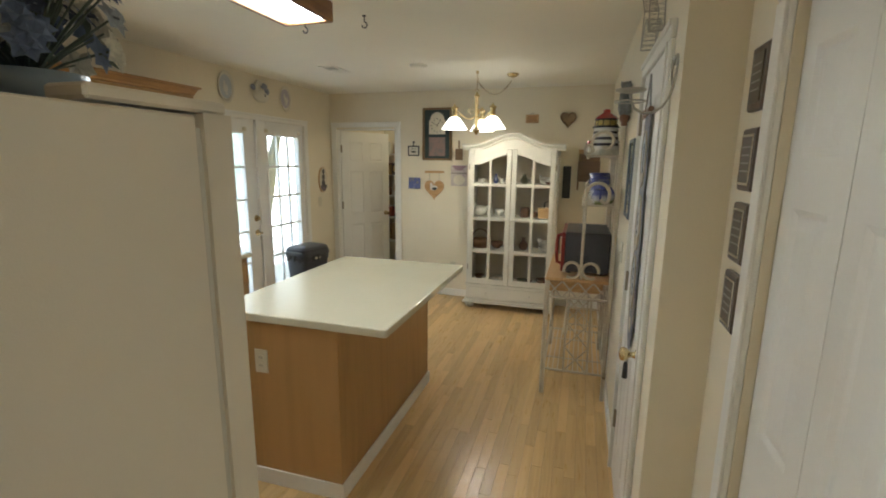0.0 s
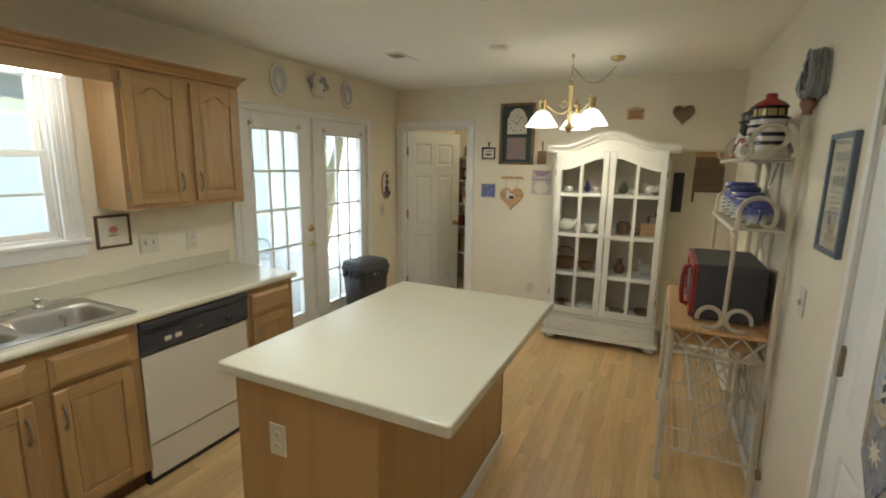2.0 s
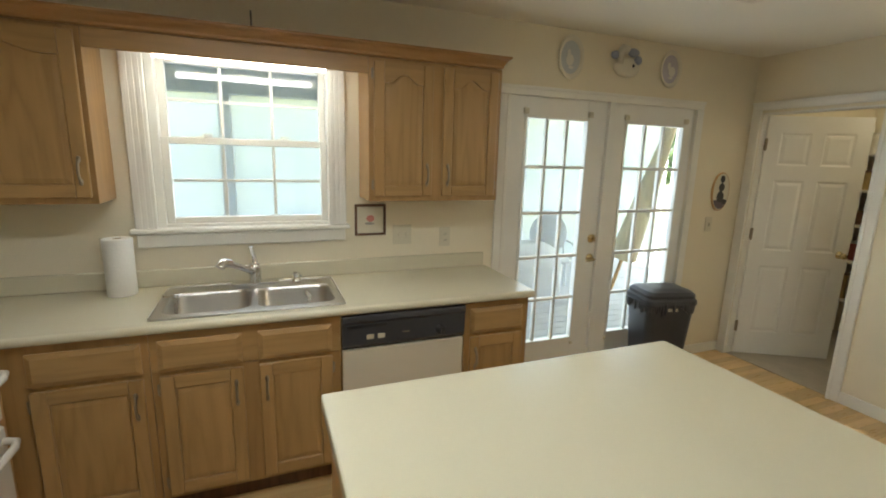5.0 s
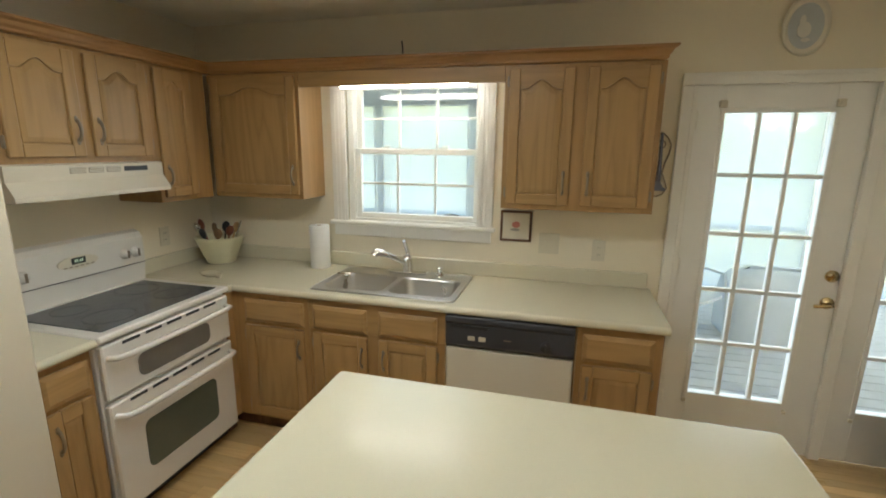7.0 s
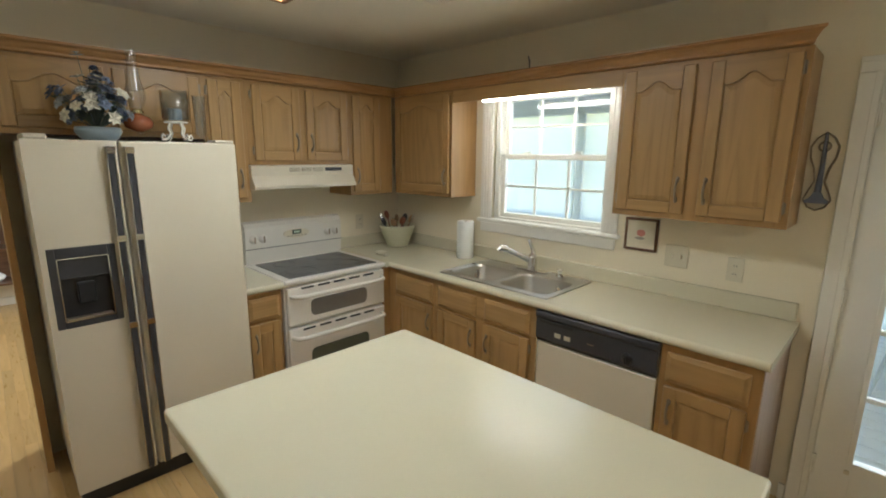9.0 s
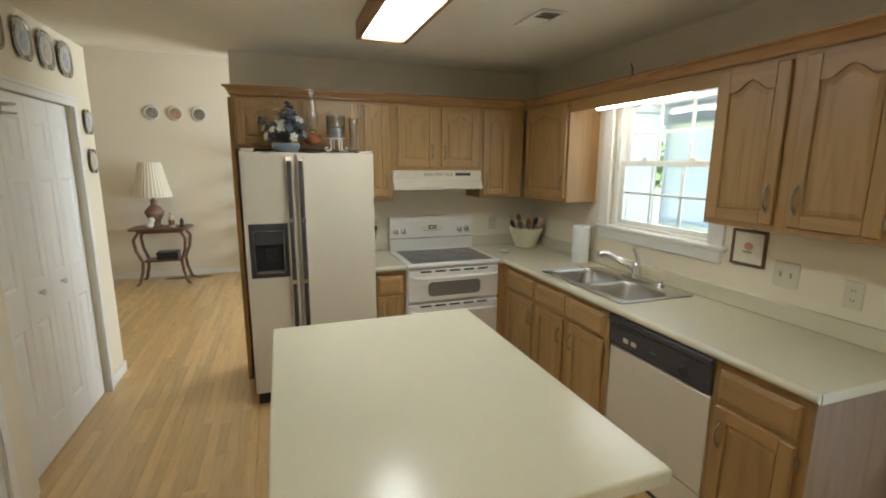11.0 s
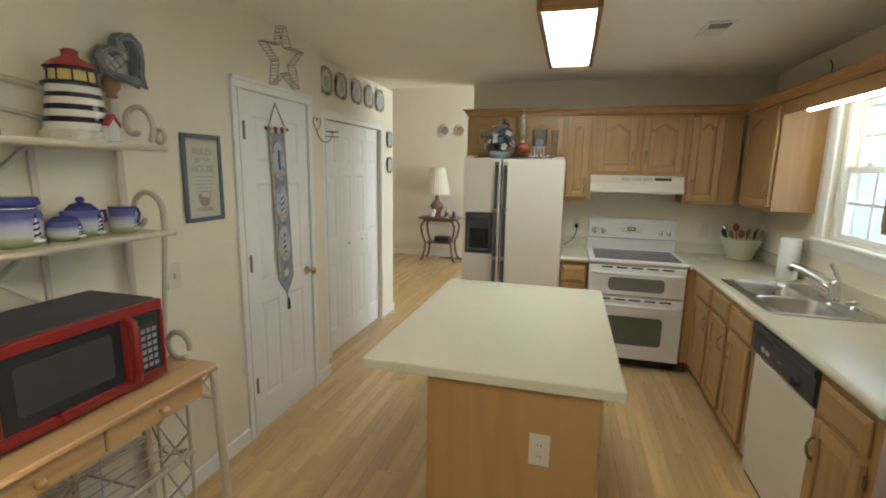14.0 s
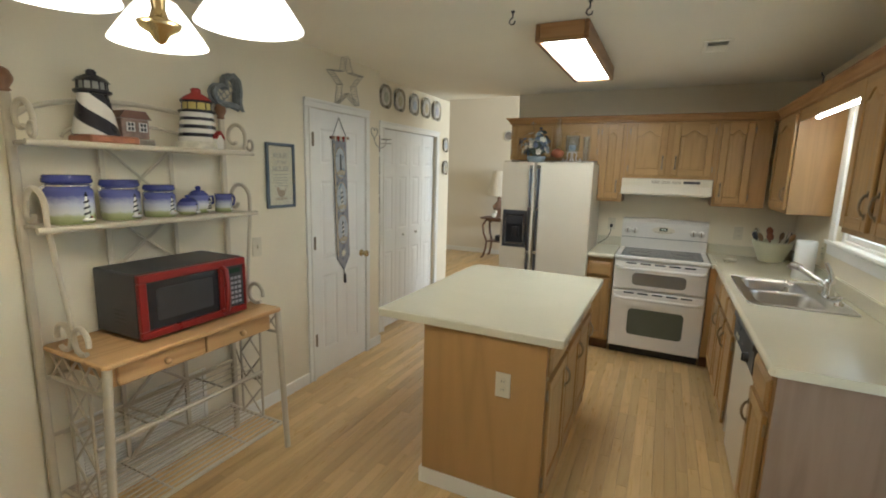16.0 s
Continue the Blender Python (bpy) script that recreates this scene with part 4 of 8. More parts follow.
def fridge():
    o = thing("fridge", on_south(-0.238, 0, -0.024), "almond side-by-side fridge with black ice dispenser", "fridge")
    w = 0.835
    part("body", G().box(0.004, -0.625, 0.09, w - 0.004, -0.045, 1.71, 0.004), ALMOND, o)
    part("toe_grille", G().box(0.01, -0.655, 0.0, w - 0.01, -0.06, 0.089, 0.002), BLACK, o)
    hx = 0.318
    dl = G()
    # freezer door round the dispenser recess
    fx0, fx1, fz0, fz1 = 0.022, 0.262, 0.905, 1.262
    oo, ii = [(0, 0.10), (hx, 0.10), (hx, 1.715), (0, 1.715)], [(fx0, fz0), (fx1, fz0), (fx1, fz1), (fx0, fz1)]
    dl.loft([[(x, y, z) for x, z in ring_xz] for ring_xz, y in ((oo, -0.636), (oo, -0.70), (ii, -0.70), (ii, -0.66))])
    fd = part("freezer_door", dl, ALMOND, o)
    dr = part("fridge_door", G().box(hx + 0.008, -0.70, 0.10, w, -0.636, 1.715, 0.008), ALMOND, o)
    part("gasket", G().box(0.008, -0.6355, 0.10, w - 0.008, -0.6255, 1.69, 0), surface("door_gasket", (0.55, 0.51, 0.42), 0.6), o)
    disp = G()
    disp.box(fx0, -0.704, fz0, fx0 + 0.028, -0.661, fz1, 0.003).box(fx1 - 0.028, -0.704, fz0, fx1, -0.661, fz1, 0.003)
    disp.box(fx0 + 0.028, -0.704, fz1 - 0.045, fx1 - 0.028, -0.661, fz1, 0.003).box(fx0 + 0.028, -0.704, fz0, fx1 - 0.028, -0.661, fz0 + 0.03, 0.003)
    disp.box(fx0 + 0.028, -0.69, fz1 - 0.14, fx1 - 0.028, -0.661, fz1 - 0.046, 0.003)
    ds = part("dispenser", disp, CHAR, fd, "black plastic ice dispenser")
    tr = G()
    for a in ((fx0 + 0.028, fz0 + 0.03, fx0 + 0.032, fz1 - 0.045), (fx1 - 0.032, fz0 + 0.03, fx1 - 0.028, fz1 - 0.045), (fx0 + 0.028, fz1 - 0.049, fx1 - 0.028, fz1 - 0.045), (fx0 + 0.028, fz0 + 0.03, fx1 - 0.028, fz0 + 0.034)):
        tr.box(a[0], -0.707, a[1], a[2], -0.7042, a[3], 0)
    part("trim", tr, CHROME, ds)
    part("liner", G().box(fx0 + 0.0005, -0.6609, fz0 + 0.0005, fx1 - 0.0005, -0.6602, fz1 - 0.0005, 0), BLACK, ds)
    part("lever", G().box(0.11, -0.685, 1.005, 0.175, -0.6605, 1.10, 0.01), BLACK, ds)
    part("drip_tray", G().box(0.06, -0.70, 0.936, 0.225, -0.6605, 0.944, 0.002), PEWTER, ds)
    for x0, par in ((hx - 0.048, fd), (hx + 0.024, dr)):
        h = part("handle", G().box(x0 + 0.005, -0.735, 0.12, x0 + 0.029, -0.7005, 1.69, 0.004), CHAR, par, "black with chrome edges")
        ed = G()
        for a in (x0, x0 + 0.0295):
            ed.box(a, -0.738, 0.12, a + 0.0045, -0.7005, 1.69, 0.001)
        part("chrome_edge", ed, CHROME, h)
        for z in (0.86, 1.27, 1.66):
            part("handle_clip", G().box(x0 - 0.001, -0.741, z, x0 + 0.035, -0.7365, z + 0.028, 0.002), CHROME, h)
    part("hinge_cover", G().box(0.008, -0.70, 1.7155, 0.085, -0.45, 1.737, 0.006), ALMOND, o)
    part("hinge_cover", G().box(w - 0.10, -0.70, 1.7155, w - 0.01, -0.59, 1.729, 0.005), ALMOND, o)


fridge()

# island
o = thing("island", pose(0, 0, 0), "oak kitchen island with cream laminate top", "island")
tp = G()
loops = []
for inset, z in ((0.006, 0.874), (0.001, 0.876), (0.0, 0.879), (0.0, 0.909), (0.002, 0.913), (0.007, 0.915)):
    loops.append([(x, y, z) for x, y in rounded(-1.342 + inset, 1.355 + inset, -0.40 - inset, 2.702 - inset, 0.012, 4)])
part("top", tp.loft(loops), LAM, o, "cream laminate")
part("body", G().box(-1.265, 1.385, 0.0, -0.668, 2.652, 0.873, 0.003), OAKP, o)
part("end_panel", G().box(-1.27, 2.6525, 0.0, -0.652, 2.664, 0.873, 0.002), OAKP, o)
part("end_panel", G().box(-1.27, 1.373, 0.0, -0.652, 1.3845, 0.873, 0.002), OAKP, o)
part("side_panel", G().box(-0.6675, 1.3855, 0.0, -0.655, 2.652, 0.873, 0.002), OAKP, o, "oak veneer side")
part("skirting", G().box(-0.6515, 1.362, 0, -0.64, 2.675, 0.085, 0.004), TRIM, o, "white painted skirting")
part("skirting", G().box(-1.27, 2.6645, 0, -0.652, 2.675, 0.085, 0.004), TRIM, o, "white painted skirting")
part("skirting", G().box(-1.27, 1.362, 0, -0.652, 1.3725, 0.085, 0.004), TRIM, o, "white painted skirting")
IM = pose(-1.2655, 2.645, 0, 0, 0, -90)
for i in range(3):
    x0 = 0.02 + i * 0.412
    part("drawer", drawer_front(0.395, 0.135), OAKX, o, at=IM @ pose(x0, 0, 0.705))
    d = door_parts(o, 0.395, 0.565, False, IM @ pose(x0, 0, 0.115))
    part("handle", PULL, PEWTER, d, "antique pewter", at=pose(0.365, -0.019, 0.45))
    for z in (0.06, 0.5):
        part("hinge", CHINGE, PEWTER, d, at=pose(-0.004, -0.002, z))


def outlet(m, label="ivory double wall outlet", kind=1, par=None, gangs=1):
    o = thing("wall_outlet", m, label, "outlet")
    w = 0.072 if gangs == 1 else 0.118
    part("plate", G().box(-w / 2, -0.006, -0.06, w / 2, 0, 0.06, 0.003), IVORY, o)
    for gx in ([0] if gangs == 1 else [-0.024, 0.024]):
        if kind == 1:
            for z in (-0.021, 0.021):
                s = part("socket", G().prism([(gx + 0.016 * math.cos(a), z + 0.014 * math.sin(a)) for a in [2 * math.pi * k / 14 for k in range(14)]], -0.0085, -0.0062), IVORY, o)
                for dx in (-0.006, 0.006):
                    part("slot", G().box(gx + dx - 0.0012, -0.0092, z - 0.005, gx + dx + 0.0012, -0.0086, z + 0.004, 0), BLACK, s)
        else:
            part("toggle", G().box(gx - 0.005, -0.018, -0.012, gx + 0.005, -0.0062, 0.012, 0.002), IVORY, o)
    return o


outlet(pose(-1.073, 2.6645, 0.638, 0, 0, 180), "ivory outlet on the island end panel")
outlet(pose(-1.072, 1.3725, 0.67), "ivory outlet on the island end panel")
outlet(on_west(2.005, 1.14), "ivory double switch plate above the worktop", 2, gangs=2)
outlet(on_west(2.285, 1.115), "ivory wall outlet above the worktop")
outlet(on_west(0.50, 1.12), "ivory wall outlet behind the paper towel")
outlet(on_south(-2.30, 1.12), "ivory wall outlet near the utensil pot")
outlet(on_south(-1.20, 1.13), "ivory wall outlet with a plugged cord")
outlet(on_west(4.60, 1.13), "ivory light switch beside the french doors", 2)
outlet(on_north(-1.09, 0.37), "ivory outlet low on the dining wall")
outlet(on_east(2.53, 1.11), "ivory light switch beside the bakers rack", 2)

# ---- lamps and ceiling fittings ----
o = thing("ceiling_light", pose(-1.068, 1.29, CEIL), "oak framed fluorescent ceiling light, switched on", "lamp")
W2, L2 = 0.122, 0.59
fr = G()
fr.box(-W2 - 0.025, -L2 - 0.025, -0.10, -W2, L2 + 0.025, 0, 0.004).box(W2, -L2 - 0.025, -0.10, W2 + 0.025, L2 + 0.025, 0, 0.004)
part("frame", fr, wood("oak_frame_long", (0.30, 0.155, 0.065), (0.17, 0.08, 0.03), 1), o, "stained oak")
part("end_board", G().box(-W2, -L2 - 0.025, -0.10, W2, -L2, 0, 0.004), OAKD, o)
part("end_board", G().box(-W2, L2, -0.10, W2, L2 + 0.025, 0, 0.004), OAKD, o)
part("diffuser", G().box(-W2 + 0.001, -L2 + 0.001, -0.088, W2 - 0.001, L2 - 0.001, -0.02, 0.01), LAMPW, o, "glowing white diffuser")


def ceiling_hook(x, y, z=CEIL):
    o = thing("ceiling_hook", pose(x, y, z) @ Matrix.Scale(0.72, 4), "small black plant hook screwed to the ceiling", "hook", "ceiling hooks")
    part("plate", G().cyl((0, 0, -0.008), (0, 0, 0), 0.014, 12), BLACK, o)
    part("hook", G().tube([(0, 0, -0.008), (0, 0, -0.045), (0.018, 0, -0.056), (0.024, 0, -0.075), (0.01, 0, -0.092), (-0.012, 0, -0.088), (-0.019, 0, -0.07)], 0.005, 8), BLACK, o)


ceiling_hook(-1.255, 2.16)
ceiling_hook(-0.865, 2.15)


def vent(x, y, w, l, label):
    o = thing("ceiling_vent", pose(x, y, CEIL), label, "vent")
    f = G()
    f.box(-w / 2, -l / 2, -0.008, -w / 2 + 0.025, l / 2, 0, 0.002).box(w / 2 - 0.025, -l / 2, -0.008, w / 2, l / 2, 0, 0.002)
    f.box(-w / 2 + 0.025, -l / 2, -0.008, w / 2 - 0.025, -l / 2 + 0.025, 0, 0.002).box(-w / 2 + 0.025, l / 2 - 0.025, -0.008, w / 2 - 0.025, l / 2, 0, 0.002)
    part("frame", f, CEILP, o)
    part("backing", G().box(-w / 2 + 0.025, -l / 2 + 0.025, -0.002, w / 2 - 0.025, l / 2 - 0.025, 0, 0), BLACK, o)
    n = 9
    for i in range(n):
        yy = -l / 2 + 0.035 + (l - 0.07) * i / (n - 1)
        part("slat", G().box(-w / 2 + 0.026, yy - 0.008, -0.0015, w / 2 - 0.026, yy + 0.008, 0.0, 0).moved(pose(0, 0, -0.004) @ Matrix.Translation((0, yy, 0)) @ pose(0, 0, 0, 30 if i < n / 2 else -30) @ Matrix.Translation((0, -yy, 0))), CEILP, o)


vent(-1.83, 3.5, 0.16, 0.30, "cream slatted ceiling vent near the french doors")
vent(-1.87, 1.08, 0.16, 0.31, "cream slatted ceiling vent above the sink side")
o = thing("smoke_detector", pose(-1.03, 3.5, CEIL), "small round cream ceiling cover", "detector")
part("cover", G().lathe([(0.075, 0), (0.075, -0.012), (0.06, -0.024), (0.004, -0.026)], n=28), CEILP, o)


ABRASS = surface("aged_brass", (0.62, 0.48, 0.24), 0.26, metal=1.0, vary=0.1, bump=0.0, rvary=0.06)


def chandelier():
    o = thing("chandelier", pose(-0.60, 3.88, -0.014), "brass chandelier with three lit white glass shades", "chandelier")
    col = [(0.004, 1.895), (0.012, 1.90), (0.02, 1.915), (0.042, 1.93), (0.046, 1.94), (0.02, 1.95), (0.014, 1.97), (0.017, 2.0), (0.017, 2.22), (0.026, 2.226), (0.026, 2.245), (0.012, 2.252), (0.008, 2.27), (0.003, 2.272)]
    part("column", G().lathe(col, n=20), ABRASS, o)
    part("loop", G().tube([(0.016 * math.cos(a), 0, 2.285 + 0.016 * math.sin(a)) for a in [2 * math.pi * k / 14 for k in range(14)]], 0.003, 6, closed=True), ABRASS, o)
    for a in (-33, 207, 87):
        c, s = math.cos(radians(a)), math.sin(radians(a))
        p = lambda r, z: (r * c, r * s, z)
        arm = part("arm", G().tube([p(0.015, 2.06), p(0.05, 2.035), p(0.09, 2.035), p(0.13, 2.06), p(0.17, 2.09), p(0.205, 2.098)], 0.007, 8), ABRASS, o)
        part("scroll", G().tube([p(0.05 + 0.032 * math.cos(t) * (1 - t / 16), 2.10 + 0.032 * math.sin(t) * (1 - t / 16)) for t in [k * 0.45 for k in range(18)]], 0.004, 6), ABRASS, arm)
        part("cup", G().lathe([(0.012, 2.04), (0.02, 2.045), (0.026, 2.06), (0.024, 2.10), (0.03, 2.115), (0.034, 2.13), (0.02, 2.138), (0.006, 2.15), (0.009, 2.158), (0.002, 2.165)], (0.205 * c, 0.205 * s, 0), 16), ABRASS, arm)
        part("shade", G().lathe([(0.028, 2.046), (0.046, 2.040), (0.066, 2.015), (0.092, 1.978), (0.114, 1.944), (0.117, 1.938), (0.112, 1.940), (0.090, 1.975), (0.064, 2.011), (0.044, 2.034), (0.028, 2.040)], (0.205 * c, 0.205 * s, 0), 32, cap=False), SHADE, arm, "lit opal glass")
        part("bulb", G().ball((0.205 * c, 0.205 * s, 1.985), 0.028, n=14), glow("bulb_glow", (1.0, 0.9, 0.75), 3.0), arm)
        l = new("bulb_lamp", bpy.data.lights.new("bulb_lamp", "POINT"))
        l.data.energy, l.data.color, l.data.shadow_soft_size = BULB_WATTS, (1.0, 0.88, 0.68), 0.04
        l.location = (-0.60 + 0.205 * c, 3.88 + 0.205 * s, 1.92)
    part("canopy", G().lathe([(0.055, 2.439), (0.055, 2.43), (0.04, 2.415), (0.012, 2.408), (0.004, 2.40)], (0.29, 0.2, 0.0135), 24), ABRASS, o)
    part("swag_hook", G().cyl((0, 0, 2.43), (0, 0, 2.4535), 0.012, 10).tube([(0, 0, 2.43), (0, 0, 2.40), (0.012, 0, 2.385), (0.0, 0, 2.37), (-0.01, 0, 2.38)], 0.003, 6), ABRASS, o)
    # chain: up from the loop to the hook, then a swag to the canopy
    pts = [(0, 0, 2.30), (0, 0, 2.37)]
    n = 14
    pts += [(0.29 * i / n, 0.2 * i / n, 2.375 + 0.03 * i / n - 0.13 * math.sin(math.pi * i / n) ** 0.9) for i in range(1, n + 1)]
    dense = []
    for a, b in zip(pts, pts[1:]):
        k = max(1, int((Vector(b) - Vector(a)).length / 0.017))
        dense += [Vector(a).lerp(Vector(b), i / k) for i in range(k)]
    for i, (a, b) in enumerate(zip(dense, dense[1:])):
        d = (b - a).normalized()
        u = d.orthogonal().normalized()
        if i % 2:
            u = d.cross(u)
        m = (a + b) / 2
        part("chain_link", G().tube([m + d * 0.014 * math.cos(t) + u * 0.006 * math.sin(t) for t in [2 * math.pi * k / 8 for k in range(8)]], 0.0018, 4, closed=True), ABRASS, o)


chandelier()
# skylight entering by the french doors and the sink window
for nm, y, z, w, h, e in (("french_door_light", 3.5, 1.08, 1.34, 1.55, DOOR_WATTS), ("sink_window_light", 1.16, 1.64, 0.72, 0.76, DOOR_WATTS * 0.25)):
    l = new(nm, bpy.data.lights.new(nm, "AREA"))
    l.data.shape, l.data.size, l.data.size_y, l.data.energy, l.data.color = "RECTANGLE", w, h, e, (0.80, 0.90, 1.0)
    l.matrix_world = look((WEST - 0.125, y, z), (WEST + 1.0, y, z - 0.02))
# daylight through the living room window, out of view
lw = new("living_window_light", bpy.data.lights.new("living_window_light", "AREA"))
lw.data.shape, lw.data.size, lw.data.size_y, lw.data.energy, lw.data.color = "RECTANGLE", 1.9, 1.4, LIVING_WATTS, (0.90, 0.95, 1.0)
lw.matrix_world = look((-2.70, -2.15, 1.5), (1.0, -2.15, 1.4))

# ---- dining side: china cabinet ----
CHINAW = surface("china_white", (0.68, 0.65, 0.56), 0.42, vary=0.03, scale=3)
PORC = surface("porcelain", (0.72, 0.69, 0.62), 0.25, vary=0.05)
CLAY = surface("brown_glaze", (0.17, 0.075, 0.04), 0.3, vary=0.2)
GREENG = surface("olive_glaze", (0.17, 0.17, 0.10), 0.35, vary=0.2)
BLUEG = surface("cobalt_glaze", (0.045, 0.055, 0.22), 0.15, vary=0.15)


def china_cabinet():
    o = thing("china_cabinet", pose(-0.35, 4.90, 0), "white china cabinet with arched top and glazed doors", "cabinet")
    W, D = 0.475, 0.375
    for x in (-0.44, 0.44):
        for y in (-0.33, -0.05):
            part("foot", G().lathe([(0.025, 0), (0.045, 0.012), (0.05, 0.03), (0.042, 0.05), (0.03, 0.062)], (x, y, 0), 18), CHINAW, o)
    base = G().box(-W - 0.035, -D - 0.035, 0.0625, W + 0.035, -0.002, 0.085, 0.006).box(-W - 0.02, -D - 0.02, 0.0855, W + 0.02, -0.002, 0.105, 0.006)
    part("plinth", base, CHINAW, o)
    part("base_body", G().box(-W, -D, 0.1055, W, -0.003, 0.265, 0.003), CHINAW, o)
    dw = part("drawer", G().box(-W + 0.03, -D - 0.014, 0.125, W - 0.03, -D - 0.0005, 0.245, 0.005), CHINAW, o)
    for x in (-0.24, 0.24):
        part("knob", G().lathe([(0.007, 0), (0.007, 0.01), (0.015, 0.018), (0.012, 0.027), (0.003, 0.03)], n=14).moved(pose(x, -D - 0.0145, 0.185, 90, 0, 0)), CHINAW, dw)
    part("waist", G().box(-W - 0.012, -D - 0.016, 0.2655, W + 0.012, -0.003, 0.283, 0.005), CHINAW, o)
    for x in (-W, W - 0.025):
        part("side_panel", G().box(x, -D, 0.2835, x + 0.025, -0.013, 1.76, 0.002), CHINAW, o)
    part("back_panel", G().box(-W, -0.012, 0.2835, W, -0.003, 1.76, 0), surface("cabinet_back", (0.56, 0.48, 0.36), 0.7, vary=0.06), o, "tan back panel")
    part("cabinet_top", G().box(-W + 0.0255, -D + 0.023, 1.735, W - 0.0255, -0.0125, 1.75, 0), CHINAW, o)
    for z in (0.655, 1.02, 1.385):
        part("shelf", G().box(-W + 0.026, -D + 0.045, z, W - 0.026, -0.013, z + 0.016, 0.002), CHINAW, o)
    arch = lambda x: 0.115 * (0.5 * (1 + math.cos(math.pi * min(1.0, abs(x) / 0.40))))
    n = 28
    # frieze below the cornice
    lo = [(-W, 1.70), (W, 1.70)]
    hi = [(W - 2 * W * i / n, 1.75 + arch(W - 2 * W * i / n)) for i in range(n + 1)]
    part("frieze", G().prism([*lo, *hi], -D - 0.0, -D + 0.022), CHINAW, o)
    prof = [(0.0, 0.0), (-0.012, 0.005), (-0.016, 0.02), (-0.04, 0.035), (-0.055, 0.05), (-0.055, 0.066), (0.02, 0.066), (0.02, 0.0)]
    loops = []
    ext = W + 0.06
    for i in range(41):
        x = -ext + 2 * ext * i / 40
        z = 1.755 + arch(x)
        loops.append([(x, -D + a, z + b) for a, b in prof])
    cn = part("cornice", G().loft(loops), CHINAW, o)
    for s in (-1, 1):
        part("side_cornice", G().box(s * (W + 0.0005), -D + 0.0205, 1.76, s * (W + 0.055), -0.004, 1.821, 0.012), CHINAW, cn)
    for s in (-1, 1):
        x0, x1 = (-0.452, -0.004) if s < 0 else (0.004, 0.452)
        z0, z1, st = 0.29, 1.765, 0.05
        yf, yb = -D - 0.022, -D - 0.001
        d = G()
        d.box(x0, yf, z0, x0 + st, yb, z1, 0.004).box(x1 - st, yf, z0, x1, yb, z1, 0.004)
        d.box(x0 + st, yf + 0.0005, z0, x1 - st, yb, z0 + 0.06, 0.003)
        curve = lambda x: 1.60 + 0.115 * (0.5 * (1 + math.cos(math.pi * min(1.0, abs(x) / 0.42))))
        low = [(x0 + st + (x1 - x0 - 2 * st) * i / 12, curve(x0 + st + (x1 - x0 - 2 * st) * i / 12)) for i in range(13)]
        d.prism([*low, (x1 - st, z1), (x0 + st, z1)], yf + 0.0005, yb)
        dd = part("door", d, CHINAW, o)
        m = G()
        xm = (x0 + x1) / 2
        m.box(xm - 0.014, yf + 0.002, z0 + 0.06, xm + 0.014, yb - 0.001, curve(xm) + 0.004, 0.003)
        hs = [0.645, 1.01, 1.375]
        for z in hs:
            m.box(x0 + st, yf + 0.003, z - 0.003, x1 - st, yb - 0.002, z + 0.027, 0.003)
        part("muntin", m, CHINAW, dd)
        zz = [z0 + 0.06, *hs, 1.62]
        for a, b in ((x0 + st, xm - 0.011), (xm + 0.011, x1 - st)):
            for i in range(4):
                if i < 3:
                    out = [(a, zz[i] + (0.024 if i else 0)), (b, zz[i] + (0.024 if i else 0)), (b, zz[i + 1]), (a, zz[i + 1])]
                else:
                    out = [(a, zz[3] + 0.024), (b, zz[3] + 0.024)] + [(b + (a - b) * k / 6, curve(b + (a - b) * k / 6)) for k in range(7)]
                p = part("pane", G().prism(out, yf + 0.010, yf + 0.012), CLEAR, dd)
                p.visible_shadow = False
        part("knob", G().lathe([(0.006, 0), (0.006, 0.01), (0.013, 0.017), (0.01, 0.025), (0.003, 0.028)], n=14).moved(pose(-0.026 if s < 0 else 0.026, yf, 1.03, 90, 0, 0)), CHINAW, dd)
        for z in (0.45, 1.55):
            part("hinge", G().cyl((x0 - 0.004 if s < 0 else x1 + 0.004, yf + 0.004, z), (x0 - 0.004 if s < 0 else x1 + 0.004, yf + 0.004, z + 0.06), 0.006, 8), PEWTER, dd)


china_cabinet()


def turned(name, x, y, z, prof, material, label, cat, extra=None):
    o = thing(name, pose(x, y, z) @ Matrix.Scale(0.86, 4), label, cat)
    part("body", G().lathe(prof, n=20), material, o)
    if extra:
        part(*extra, o)
    return o


def cup(x, y, z, mat, r=0.045, h=0.06):
    turned("teacup", x, y, z, [(r * 0.5, 0), (r * 0.55, 0.005), (r * 0.85, h * 0.45), (r, h), (r * 0.93, h), (r * 0.75, h * 0.4), (0.003, 0.01)], mat, "small china cup on the cabinet shelf", "cup",
           ("handle", G().tube([(r * 0.85, 0, h * 0.8), (r * 1.35, 0, h * 0.75), (r * 1.4, 0, h * 0.45), (r * 0.8, 0, h * 0.3)], 0.004, 6), mat))


def bowl(x, y, z, mat, r=0.075, h=0.065, label="round bowl on the cabinet shelf"):
    turned("bowl", x, y, z, [(r * 0.45, 0), (r * 0.5, 0.006), (r * 0.85, h * 0.5), (r, h), (r * 0.94, h), (r * 0.75, h * 0.5), (0.003, 0.014)], mat, label, "bowl")


def vase(x, y, z, mat, r=0.04, h=0.15):
    turned("vase", x, y, z, [(r * 0.6, 0), (r * 0.95, h * 0.25), (r, h * 0.45), (r * 0.5, h * 0.72), (r * 0.4, h * 0.85), (r * 0.6, h), (r * 0.5, h), (r * 0.3, h * 0.85), (0.003, h * 0.5)], mat, "small glazed vase on the cabinet shelf", "vase")


